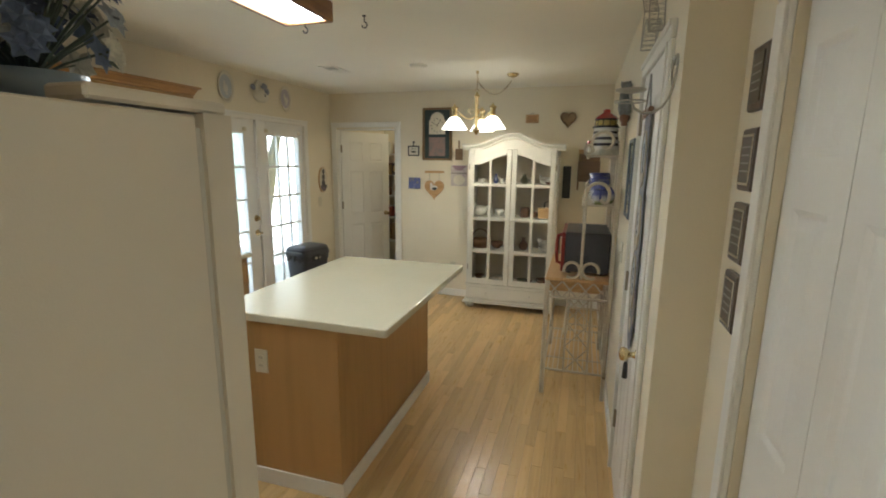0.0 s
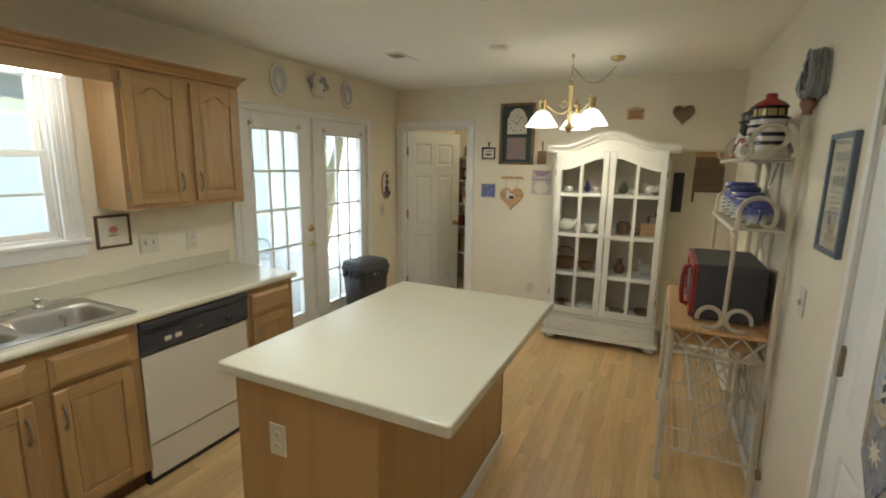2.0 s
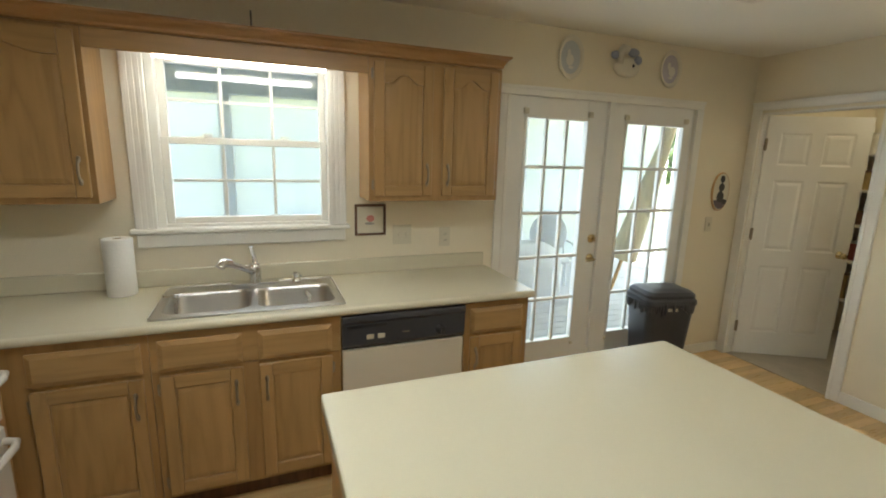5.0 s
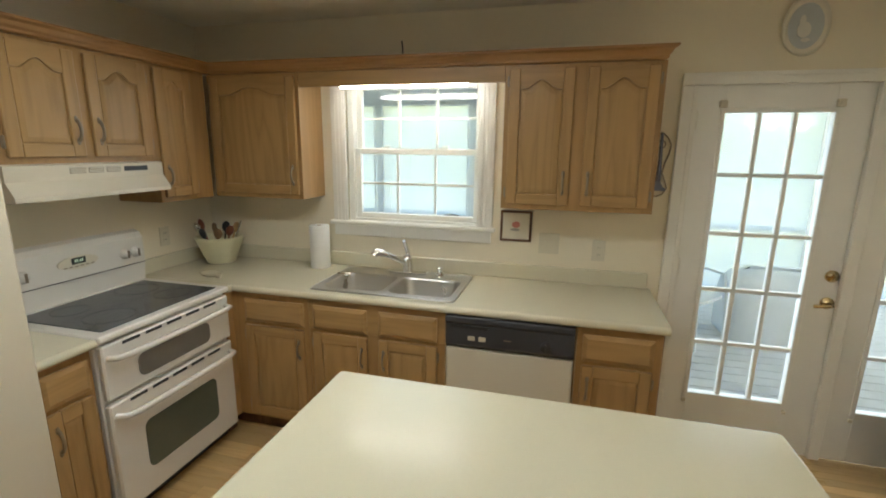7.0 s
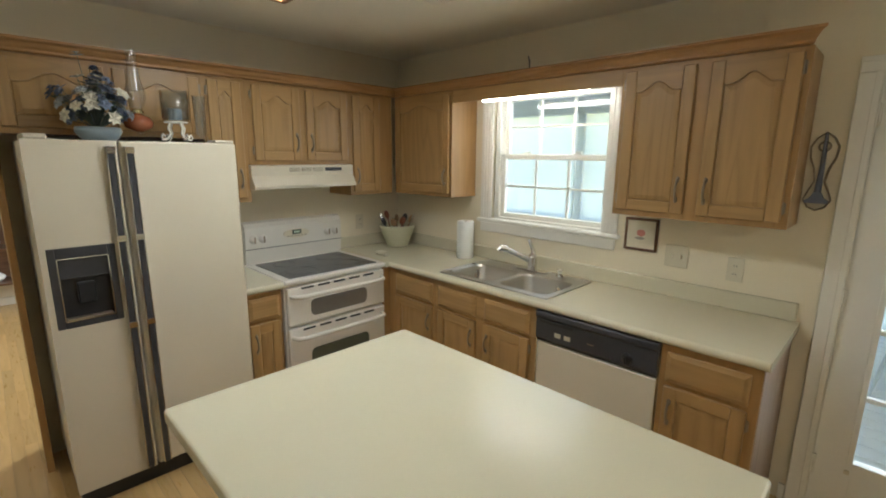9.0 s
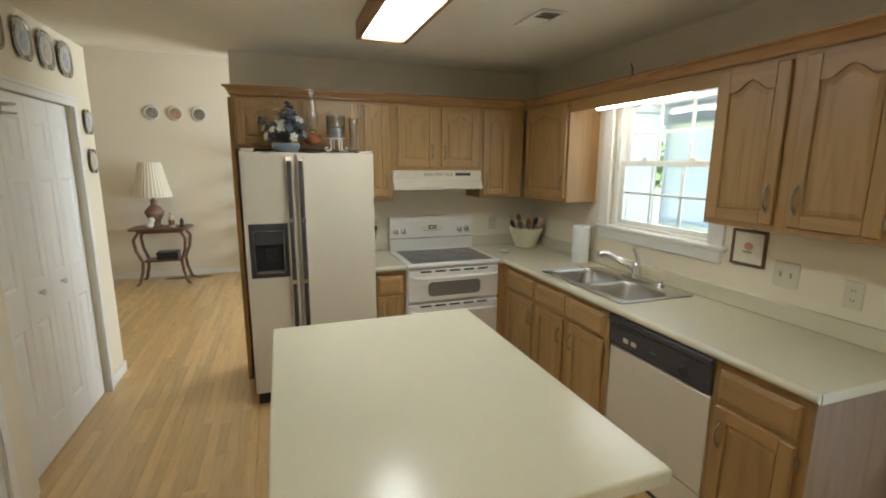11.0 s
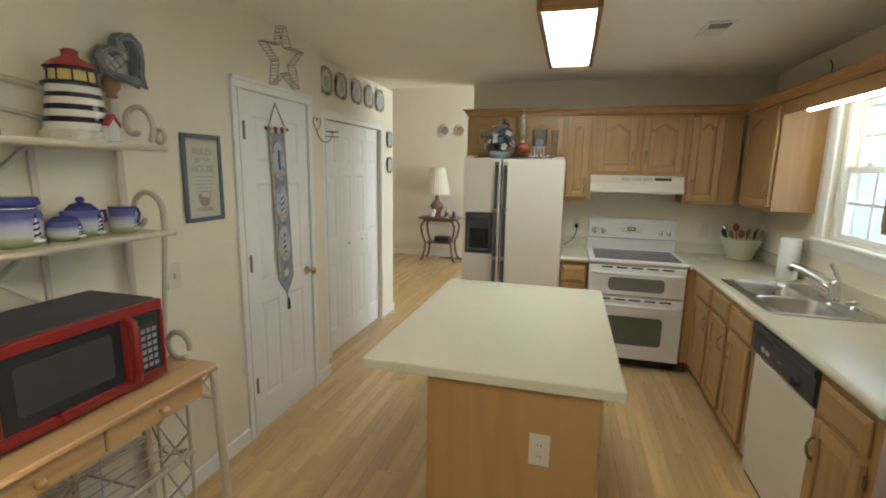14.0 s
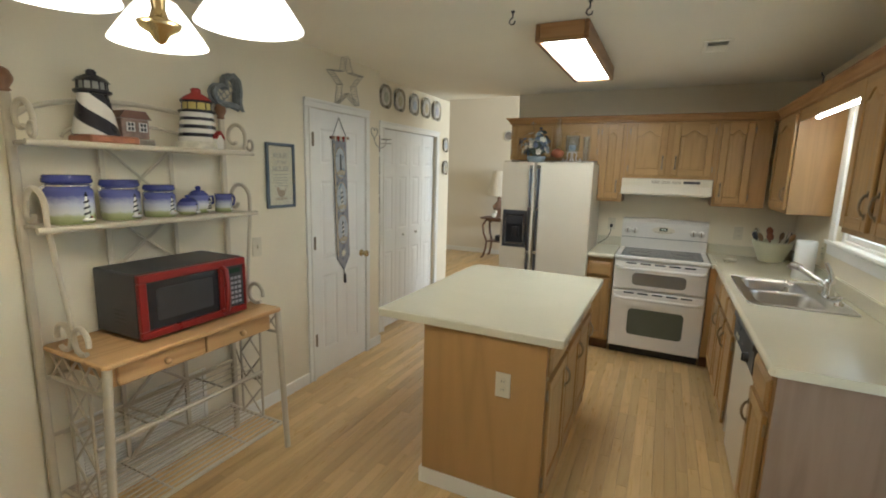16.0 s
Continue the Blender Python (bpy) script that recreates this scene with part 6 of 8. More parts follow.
def lighthouse(y, striped):
    z = 1.6893
    if striped:
        o = thing("lighthouse_cookie_jar", pose(0.50, y, z), "black and white banded lighthouse cookie jar with red roof", "cookie jar")
        rad = lambda h: 0.098 - 0.13 * h
        part("rock_base", G().lathe([(0.108, 0), (0.106, 0.02), (0.098, 0.036)], n=24), surface("rock_glaze", (0.60, 0.56, 0.45), 0.4, vary=0.25, scale=14), o)
        hs = [0.0365, 0.06, 0.078, 0.10, 0.118, 0.14, 0.155, 0.178]
        for i, (a, b) in enumerate(zip(hs, hs[1:])):
            part("band", G().lathe([(rad(a), a), (rad(b), b - 0.0003)], n=24), STRIPEK if i % 2 else STRIPEW, o)
        part("gallery", G().lathe([(0.085, 0.1782), (0.088, 0.186), (0.078, 0.192)], n=24), STRIPEK, o)
        part("lantern_room", G().lathe([(0.068, 0.1925), (0.066, 0.226)], n=16), YELG, o)
        for k in range(10):
            a = 2 * math.pi * k / 10
            part("lantern_post", G().cyl((0.069 * math.cos(a), 0.069 * math.sin(a), 0.193), (0.067 * math.cos(a), 0.067 * math.sin(a), 0.226), 0.0028, 6), STRIPEK, o)
        part("gallery", G().lathe([(0.072, 0.2262), (0.075, 0.234), (0.068, 0.236)], n=24), STRIPEK, o)
        part("roof", G().lathe([(0.078, 0.2365), (0.06, 0.255), (0.025, 0.275), (0.022, 0.285), (0.026, 0.292), (0.015, 0.30), (0.003, 0.302)], n=24), REDG, o)
        part("doorway", G().prism([(-0.028, 0.0), (0.028, 0.0), (0.028, 0.05), (0, 0.075), (-0.028, 0.05)], -0.02, 0.0).moved(pose(-0.09, -0.035, 0.005, 0, 0, -70)), STRIPEW, o)
        part("doorway_roof", G().prism([(-0.034, 0.048), (0, 0.078), (0.034, 0.048), (0.034, 0.058), (0, 0.09), (-0.034, 0.058)], -0.024, 0.0).moved(pose(-0.09, -0.035, 0.005, 0, 0, -70)), REDG, o)
    else:
        o = thing("lighthouse_cookie_jar", pose(0.50, y, z), "black and white spiral lighthouse cookie jar", "cookie jar")
        part("base", G().box(-0.09, -0.095, 0, 0.08, 0.10, 0.032, 0.008), surface("coral_glaze", (0.42, 0.16, 0.08), 0.4, vary=0.3, scale=18), o)
        n, m = 40, 20
        gs = [G(), G()]
        rad = lambda u: 0.085 - 0.032 * u
        for j in range(m):
            for i in range(n):
                q = [(i, j), (i + 1, j), (i + 1, j + 1), (i, j + 1)]
                vs = [(rad(b / m) * math.cos(2 * math.pi * (a / n - 0.62 * b / m)), 0.03 + rad(b / m) * math.sin(2 * math.pi * (a / n - 0.62 * b / m)), 0.0325 + 0.165 * b / m) for a, b in q]
                gs[int((i / n * 2) % 1 < 0.5)].add(vs, [(0, 1, 2, 3)], True)
        part("tower", gs[0], STRIPEW, o)
        part("spiral_stripe", gs[1], STRIPEK, o)
        part("gallery", G().lathe([(0.06, 0.198), (0.068, 0.205), (0.068, 0.212), (0.055, 0.216)], (0, 0.03, 0), 20), STRIPEK, o)
        part("lantern_room", G().lathe([(0.052, 0.2165), (0.050, 0.245)], (0, 0.03, 0), 12), surface("lantern_glass", (0.3, 0.29, 0.26), 0.15), o)
        for k in range(12):
            a = 2 * math.pi * k / 12
            part("lantern_post", G().cyl((0.053 * math.cos(a), 0.03 + 0.053 * math.sin(a), 0.217), (0.051 * math.cos(a), 0.03 + 0.051 * math.sin(a), 0.245), 0.003, 6), STRIPEK, o)
        part("roof", G().lathe([(0.064, 0.2455), (0.05, 0.262), (0.018, 0.278), (0.02, 0.286), (0.012, 0.296), (0.003, 0.298)], (0, 0.03, 0), 20), STRIPEK, o)


lighthouse(2.985, True)
lighthouse(3.425, False)
o = thing("ceramic_cottage", pose(0.515, 3.308, 1.6893), "small brown brick ceramic keeper's cottage", "figurine")
part("walls", G().box(-0.04, -0.06, 0.03, 0.04, 0.06, 0.115, 0.003), surface("brick_glaze", (0.24, 0.155, 0.115), 0.4, vary=0.25, scale=30), o)
part("roof", G().prism([(-0.068, 0.1155), (0.068, 0.1155), (0.045, 0.15), (-0.045, 0.15)], -0.048, 0.048).moved(pose(0, 0, 0, 0, 0, 90)), CLAY, o)
part("rocks", G().box(-0.06, -0.075, 0, 0.05, 0.075, 0.0298, 0.012), surface("rock_grey", (0.25, 0.22, 0.19), 0.5, vary=0.3, scale=20), o)
for y in (-0.032, 0.022):
    w = part("window", G().box(-0.043, y - 0.018, 0.06, -0.0402, y + 0.018, 0.1, 0), STRIPEW, o)
    for a in (-0.012, 0.002):
        for b in (0.064, 0.083):
            part("pane", G().box(-0.0445, y + a, b, -0.0432, y + a + 0.010, b + 0.014, 0), BLACK, w)

# power cord behind the rack
o = thing("power_cord", pose(0.6, 2.72, 0), "grey power cord with plug hanging behind the rack", "cord")
part("cord", G().tube([(0.012, 0.12, 0.80), (0.008, 0.05, 0.62), (0.005, 0.0, 0.42), (0.0, -0.03, 0.32), (-0.005, -0.06, 0.285), (-0.01, -0.1, 0.27)], 0.004, 6), PEWTER, o)
part("plug", G().tube([(-0.01, -0.1, 0.27), (-0.014, -0.14, 0.258)], 0.012, 8), PEWTER, o)

# trash can
o = thing("trash_can", pose(-2.47, 3.91, 0, 0, 0, 78) @ Matrix.Diagonal((0.95, 0.95, 1.1, 1)), "dark grey pedal trash can with bag and domed lid", "trash can")
bag = surface("bin_bag", (0.05, 0.05, 0.055), 0.3, vary=0.3)
part("bin", G().loft([[(x, y, z) for x, y in rounded(-a, -b, a, b, 0.05)] for a, b, z in ((0.145, 0.115, 0.0), (0.155, 0.125, 0.02), (0.195, 0.155, 0.56))]), CHAR, o)
part("rim", G().loft([[(x, y, z) for x, y in rounded(-a, -b, a, b, 0.06)] for a, b, z in ((0.205, 0.165, 0.5605), (0.212, 0.172, 0.575), (0.21, 0.17, 0.60), (0.20, 0.16, 0.612))]), CHAR, o)
bg = G()
for k in range(60):
    a = 2 * math.pi * k / 60
    bx, by = 0.208 * math.copysign(abs(math.cos(a)) ** 0.5, math.cos(a)), 0.168 * math.copysign(abs(math.sin(a)) ** 0.5, math.sin(a))
    dz = random.uniform(0.02, 0.05)
    bg.ball((bx, by, 0.57 - dz / 2), 0.012, 0.012, dz, 6)
part("bag_edge", bg, bag, o, "crumpled dark bag edge")
part("lid", G().loft([[(x, y, z) for x, y in rounded(-a, -b, a, b, 0.06)] for a, b, z in ((0.20, 0.16, 0.6125), (0.2, 0.16, 0.632), (0.18, 0.14, 0.652), (0.12, 0.09, 0.664), (0.08, 0.065, 0.667))]), CHAR, o)
part("pedal", G().box(-0.05, -0.16, 0.02, 0.05, -0.116, 0.035, 0.006), BLACK, o)
part("label", G().box(-0.04, -0.158, 0.53, 0.04, -0.151, 0.55, 0.001), IVORY, o)

# ---- wall decoration ----
def ellipse(rx, rz, n=32, cx=0, cz=0):
    return [(cx + rx * math.cos(2 * math.pi * k / n), cz + rz * math.sin(2 * math.pi * k / n)) for k in range(n)]


def frame_bars(w, h, b, t):
    """Four mitre-less bars of a picture frame, centred, the back at y = 0."""
    return G().box(-w / 2, -t, -h / 2, -w / 2 + b, 0, h / 2, 0.003).box(w / 2 - b, -t, -h / 2, w / 2, 0, h / 2, 0.003).box(-w / 2 + b, -t, h / 2 - b, w / 2 - b, 0, h / 2, 0.003).box(-w / 2 + b, -t, -h / 2, w / 2 - b, 0, -h / 2 + b, 0.003)


def print_paper(name, base, blots, scale=6.0):
    """Printed paper: a ground colour with soft blots of other inks."""
    m, nt, b = _mat(name)
    tc = nt.nodes.new("ShaderNodeTexCoord")
    no = _node(nt, "ShaderNodeTexNoise", Scale=scale, Detail=5.0, Distortion=0.8)
    nt.links.new(tc.outputs["Object"], no.inputs["Vector"])
    r = _ramp(nt, [(0.34, blots[0]), (0.46, base), (0.58, base), (0.7, blots[1])])
    nt.links.new(no.outputs["Fac"], r.inputs[0])
    nt.links.new(r.outputs[0], b.inputs["Base Color"])
    b.inputs["Roughness"].default_value = 0.55
    return m


PAPER = surface("cream_paper", (0.66, 0.61, 0.48), 0.7, vary=0.06)
DGREEN = surface("dark_green_mat", (0.025, 0.045, 0.045), 0.5, vary=0.15)
INK = surface("ink", (0.05, 0.045, 0.045), 0.6)
WICKER = wood("wicker", (0.26, 0.16, 0.08), (0.12, 0.07, 0.03), 0, 0.6, scale=6)
BLUEF = surface("slate_blue_frame", (0.10, 0.125, 0.155), 0.45, vary=0.1)
GREYI = surface("grey_wire", (0.33, 0.33, 0.31), 0.45, metal=0.6, vary=0.12)


def lettering(s, size, m, parent, material):
    cu = bpy.data.curves.new("lettering", "FONT")
    cu.body, cu.size, cu.align_x, cu.extrude = s, size, "CENTER", 0.0006
    tmp = bpy.data.objects.new("lettering", cu)
    scene.collection.objects.link(tmp)
    me = bpy.data.meshes.new_from_object(tmp.evaluated_get(bpy.context.evaluated_depsgraph_get()))
    bpy.data.objects.remove(tmp)
    me.materials.clear()
    me.materials.append(material)
    return part("lettering", me, material, parent, at=m)


# wall clock
o = thing("wall_clock", on_north(-1.30, 1.945), "wood framed pendulum wall clock with dark green face", "clock")
part("frame", frame_bars(0.355, 0.60, 0.023, 0.04), wood("clock_wood", (0.24, 0.15, 0.07), (0.15, 0.085, 0.035), 2, 0.4), o, "brown wood frame")
part("backboard", G().box(-0.1545, -0.02, -0.277, 0.1545, -0.001, 0.277, 0), DGREEN, o, "dark green")
dial = part("dial", G().prism([(-0.10, 0.0), (0.10, 0.0), (0.10, 0.155)] + [(0.085 * math.cos(math.pi * k / 14), 0.165 + 0.085 * math.sin(math.pi * k / 14)) for k in range(15)] + [(-0.10, 0.155)], -0.024, -0.0202), PAPER, o, "cream arched dial")
for k in range(12):
    a = math.pi * k / 6
    part("hour_mark", G().box(-0.004, -0.0252, 0.066, 0.004, -0.0242, 0.082, 0).moved(pose(0, 0, 0.10, 0, math.degrees(a), 0)), INK, dial)
part("hand", G().box(-0.003, -0.0268, -0.01, 0.003, -0.0256, 0.055, 0).moved(pose(0, 0, 0.10, 0, -60, 0)), INK, dial)
part("hand", G().box(-0.0025, -0.0282, -0.01, 0.0025, -0.027, 0.075, 0).moved(pose(0, 0, 0.10, 0, 35, 0)), INK, dial)
part("lower_picture", G().box(-0.10, -0.024, -0.25, 0.10, -0.0202, -0.035, 0.001), print_paper("faded_print", (0.27, 0.18, 0.155), ((0.20, 0.17, 0.15), (0.36, 0.27, 0.24)), 12), o)
part("crossbar", G().box(-0.147, -0.03, -0.028, 0.147, -0.0205, -0.012, 0.002), DGREEN, o)

o = thing("small_sign", on_north(-1.60, 1.755), "small white sign in a black frame on a hook", "sign")
part("frame", frame_bars(0.145, 0.12, 0.014, 0.014), BLACK, o)
part("panel", G().box(-0.0585, -0.008, -0.046, 0.0585, -0.001, 0.046, 0), PAPER, o)
part("drawing", G().prism(ellipse(0.035, 0.011, 14, 0, -0.012), -0.0095, -0.0082), INK, o)
part("bar", G().box(-0.03, -0.0095, 0.018, 0.03, -0.0082, 0.024, 0), INK, o)
part("hanger", G().tube([(0, -0.006, 0.061), (0, -0.008, 0.085)], 0.006, 6).ball((0, -0.008, 0.10), 0.012, 0.006, 0.016, 10), BLACK, o)
o = thing("tile_picture", on_north(-1.59, 1.37), "small blue and green painted tile", "picture")
part("tile", G().box(-0.075, -0.012, -0.068, 0.075, -0.001, 0.068, 0.002), print_paper("blue_tile", (0.12, 0.14, 0.32), ((0.30, 0.26, 0.14), (0.42, 0.45, 0.55)), 14), o)
o = thing("heart_sign", on_north(-1.335, 1.31), "wooden heart sign with painted goose hanging from a bar", "sign")


def heart(r, n=40):
    pts = []
    for k in range(n):
        t = 2 * math.pi * k / n
        pts.append((r * math.sin(t) ** 3, r * (13 * math.cos(t) - 5 * math.cos(2 * t) - 2 * math.cos(3 * t) - math.cos(4 * t)) / 15))
    return pts


part("heart", G().prism(heart(0.122), -0.018, -0.002), PINE, o)
part("bar", G().prism([(-0.115, 0.185), (0.115, 0.185), (0.122, 0.20), (0.10, 0.213), (-0.10, 0.213), (-0.122, 0.20)], -0.016, -0.002), PINE, o)
for x in (-0.06, 0.06):
    part("cord", G().cyl((x, -0.009, 0.09), (x, -0.009, 0.186), 0.002, 6), PEWTER, o)
part("painted_goose", G().prism(ellipse(0.048, 0.03, 20, -0.005, 0.01), -0.0196, -0.0182).prism(ellipse(0.016, 0.03, 14, -0.035, 0.045), -0.0196, -0.0182), PORC, o)
part("painted_bow", G().prism(ellipse(0.03, 0.018, 14, 0.005, 0.0), -0.0212, -0.0198), DGREEN, o)
o = thing("cutting_board", on_north(-1.035, 1.715), "small brown wooden paddle board on the wall", "board")
part("paddle", G().box(-0.045, -0.014, -0.065, 0.045, -0.002, 0.065, 0.008).box(-0.008, -0.012, 0.064, 0.008, -0.003, 0.16, 0.003), WICKER, o)
o = thing("paper_print", on_north(-1.03, 1.47), "pale mauve paper print pinned to the wall", "print")
part("sheet", G().box(-0.10, -0.004, -0.12, 0.10, -0.001, 0.12, 0), print_paper("mauve_print", (0.52, 0.46, 0.42), ((0.40, 0.30, 0.32), (0.58, 0.52, 0.48)), 9), o)
part("band", G().prism([(-0.09, 0.115), (0.09, 0.115), (0.03, 0.06), (-0.03, 0.06)], -0.0055, -0.0042), surface("mauve_ink", (0.33, 0.22, 0.25), 0.7), o)
part("rule", G().box(-0.10, -0.0055, 0.025, 0.10, -0.0042, 0.031, 0), INK, o)
part("oval", G().prism(ellipse(0.07, 0.06, 24, 0, -0.05), -0.0055, -0.0042), PAPER, o)
o = thing("wood_plaque", on_north(-0.205, 2.105), "small light wood plaque with carved border", "plaque")
part("plaque", G().box(-0.07, -0.014, -0.045, 0.07, -0.001, 0.045, 0.005), PINE, o)
part("inset", G().box(-0.052, -0.0165, -0.03, 0.052, -0.0142, 0.03, 0.002), OAKD, o)
part("hanger", G().tube([(-0.03, -0.006, 0.045), (0, -0.006, 0.062), (0.03, -0.006, 0.045)], 0.003, 6), PEWTER, o)
o = thing("heart_wreath", on_north(0.18, 2.10), "brown twig heart wreath on the dining wall", "wreath")
tw = G()
rt = random.Random(3)
for j in range(11):
    off = rt.uniform(-0.018, 0.018), rt.uniform(-0.018, 0.018)
    tw.tube([(x * (0.92 + off[0] * 4) + rt.uniform(-0.005, 0.005), -0.022 + off[1] * 0.8, z * (0.92 + off[0] * 4) + rt.uniform(-0.005, 0.005)) for x, z in heart(0.082, 26)], 0.0048, 5, closed=True)
part("twigs", tw, WICKER, o)
part("backing", G().prism(heart(0.07), -0.01, -0.002), surface("burlap", (0.30, 0.21, 0.12), 0.9, vary=0.2, fine=200), o)
o = thing("black_plaque", on_north(0.20, 1.42), "narrow black plaque on the dining wall", "plaque")
part("board", G().box(-0.043, -0.018, -0.175, 0.043, -0.001, 0.175, 0.004), BLACK, o)
o = thing("wall_box", on_north(0.425, 1.60), "brown wooden wall pocket with crossbars", "wall box")
part("back", G().box(-0.11, -0.012, -0.17, 0.11, -0.001, 0.17, 0.002), WICKER, o)
part("pocket", G().box(-0.115, -0.05, -0.165, 0.115, -0.0125, 0.05, 0.004), wood("mid_brown", (0.16, 0.10, 0.06), (0.10, 0.06, 0.035), 0, 0.6), o)
part("rail", G().box(-0.115, -0.035, 0.13, 0.115, -0.0125, 0.175, 0.003), PINE, o)
part("strut", G().box(-0.115, -0.03, -0.26, -0.095, -0.013, -0.17, 0.002), WICKER, o)

# plates over the french doors
PLATE = surface("cream_plate", (0.70, 0.65, 0.53), 0.3, vary=0.05)
LILAC = surface("lilac_glaze", (0.46, 0.42, 0.47), 0.3, vary=0.1)


def oval_plate(m, rx, rz, rim, inner, label, motif_mat, rnd_seed, group):
    o = thing("wall_plate", m, label, "plate", group)
    loops = []
    for k, y in ((0.80, -0.002), (1.0, -0.016), (0.985, -0.020), (0.80, -0.012), (0.72, -0.009)):
        loops.append([(x, y, z) for x, z in ellipse(rx * k, rz * k)])
    part("rim", G().loft(loops, cap=False, smooth=True).add(loops[0], [tuple(range(32))]), rim, o)
    part("well", G().prism(ellipse(rx * 0.74, rz * 0.74), -0.011, -0.0065), inner, o)
    rr = random.Random(rnd_seed)
    part("motif", G().prism(ellipse(rx * 0.30, rz * 0.26, 16, rx * rr.uniform(-0.1, 0.15), -rz * 0.12), -0.0135, -0.0112).prism(ellipse(rx * 0.13, rz * 0.2, 12, -rx * 0.16, rz * 0.16), -0.0135, -0.0112).prism(ellipse(rx * 0.2, rz * 0.07, 10, rx * 0.05, -rz * 0.45), -0.0132, -0.0112), motif_mat, o)


oval_plate(on_west(3.13, 2.268), 0.10, 0.138, PLATE, surface("pale_blue_well", (0.48, 0.50, 0.50), 0.35), "oval cream plate with white goose", PORC, 1, "plates over the french doors")
oval_plate(on_west(3.99, 2.27), 0.10, 0.13, PLATE, LILAC, "oval cream plate with pink figure", PORC, 2, "plates over the french doors")
o = thing("goose_plaque", on_west(3.565, 2.285), "moulded white goose plaque with blue bow", "plaque")
part("goose", G().ball((0.02, -0.02, -0.04), 0.115, 0.02, 0.065, 16).tube([(-0.05, -0.024, -0.02), (-0.05, -0.026, 0.04), (-0.02, -0.026, 0.08), (0.01, -0.026, 0.065)], 0.028, 8), PLATE, o, "cream ceramic")
BOWB = surface("blue_grey_glaze", (0.30, 0.31, 0.38), 0.35)
for c, r in (((0.06, -0.03, 0.055), (0.05, 0.018, 0.03)), ((-0.085, -0.024, 0.03), (0.04, 0.016, 0.028)), ((0.105, -0.028, 0.01), (0.035, 0.016, 0.03))):
    part("bow", G().ball(c, *r, 12), BOWB, o, "blue glazed bow")
part("eye", G().ball((0.06, -0.041, -0.03), 0.01, 0.004, 0.012, 8), BLACK, o)
o = thing("oval_plaque", on_west(4.675, 1.395), "oval plaque with painted cats beside the doors", "plaque")
part("board", G().prism(ellipse(0.095, 0.155), -0.014, -0.001), PINE, o)
part("face", G().prism(ellipse(0.085, 0.145), -0.017, -0.0142), PAPER, o)
part("painted_cats", G().prism(ellipse(0.026, 0.03, 14, 0, 0.10), -0.0185, -0.0172).prism(ellipse(0.032, 0.034, 14, 0, 0.035), -0.0185, -0.0172).prism(ellipse(0.04, 0.045, 14, -0.005, -0.04), -0.0185, -0.0172).prism(ellipse(0.03, 0.02, 14, 0.045, -0.08), -0.0185, -0.0172), INK, o)
part("painted_ground", G().prism([(0.08 * math.cos(t), -0.03 + 0.11 * math.sin(t)) for t in [math.pi + 0.35 + (math.pi - 0.7) * k / 12 for k in range(13)]], -0.0182, -0.0172), surface("plum_ink", (0.12, 0.09, 0.10), 0.6), o)
o = thing("small_picture", on_west(1.808, 1.235), "small flower picture in a dark wood frame", "picture")
part("frame", frame_bars(0.185, 0.185, 0.014, 0.016), WALNUT, o)
part("paper", G().box(-0.0785, -0.008, -0.0785, 0.0785, -0.001, 0.0785, 0), PAPER, o)
part("flower", G().prism(ellipse(0.024, 0.02, 14, 0, 0.008), -0.0095, -0.0082), surface("pink_ink", (0.55, 0.22, 0.18), 0.7), o)
part("stem", G().prism(ellipse(0.03, 0.008, 12, -0.005, -0.022), -0.0095, -0.0082), surface("grey_ink", (0.34, 0.32, 0.28), 0.7), o)
o = thing("wall_ornament", on_west(2.555, 1.61), "blue ladle inside a dark wire outline on the wall", "ornament")
half = [(0.0, 0.165), (0.03, 0.14), (0.048, 0.105), (0.044, 0.06), (0.026, 0.01), (0.018, -0.045), (0.034, -0.085), (0.048, -0.125), (0.03, -0.158), (0.0, -0.172)]
part("outline", G().tube([(x, -0.008, z) for x, z in half] + [(-x, -0.008, z) for x, z in half[-2:0:-1]], 0.0042, 6, closed=True), PEWTER, o, "dark bent wire")
BLADLE = surface("ladle_blue", (0.17, 0.19, 0.26), 0.5, vary=0.15)
part("handle", G().tube([(0.0, -0.012, 0.162), (0.002, -0.014, 0.02), (0.0, -0.016, -0.09)], 0.0085, 8, taper=lambda u: 0.7 + 0.8 * u), BLADLE, o)
part("bowl", G().prism([(-0.012, -0.09), (0.012, -0.09), (0.026, -0.118), (0.042, -0.128), (0.04, -0.14), (-0.04, -0.14), (-0.042, -0.128), (-0.026, -0.118)], -0.024, -0.006), BLADLE, o)
part("ring", G().tube([(0.02 * math.cos(t), -0.012, 0.105 + 0.02 * math.sin(t)) for t in [2 * math.pi * k / 16 for k in range(16)]], 0.004, 6, closed=True), PEWTER, o)
o = thing("crown_hook", pose(WEST + 0.31, 1.21, 2.16), "small dark hook on top of the crown moulding", "hook")
part("hook", G().tube([(0, 0, 0), (0, 0, 0.035), (0.008, 0, 0.045), (0.012, 0, 0.06)], 0.004, 6), BLACK, o)

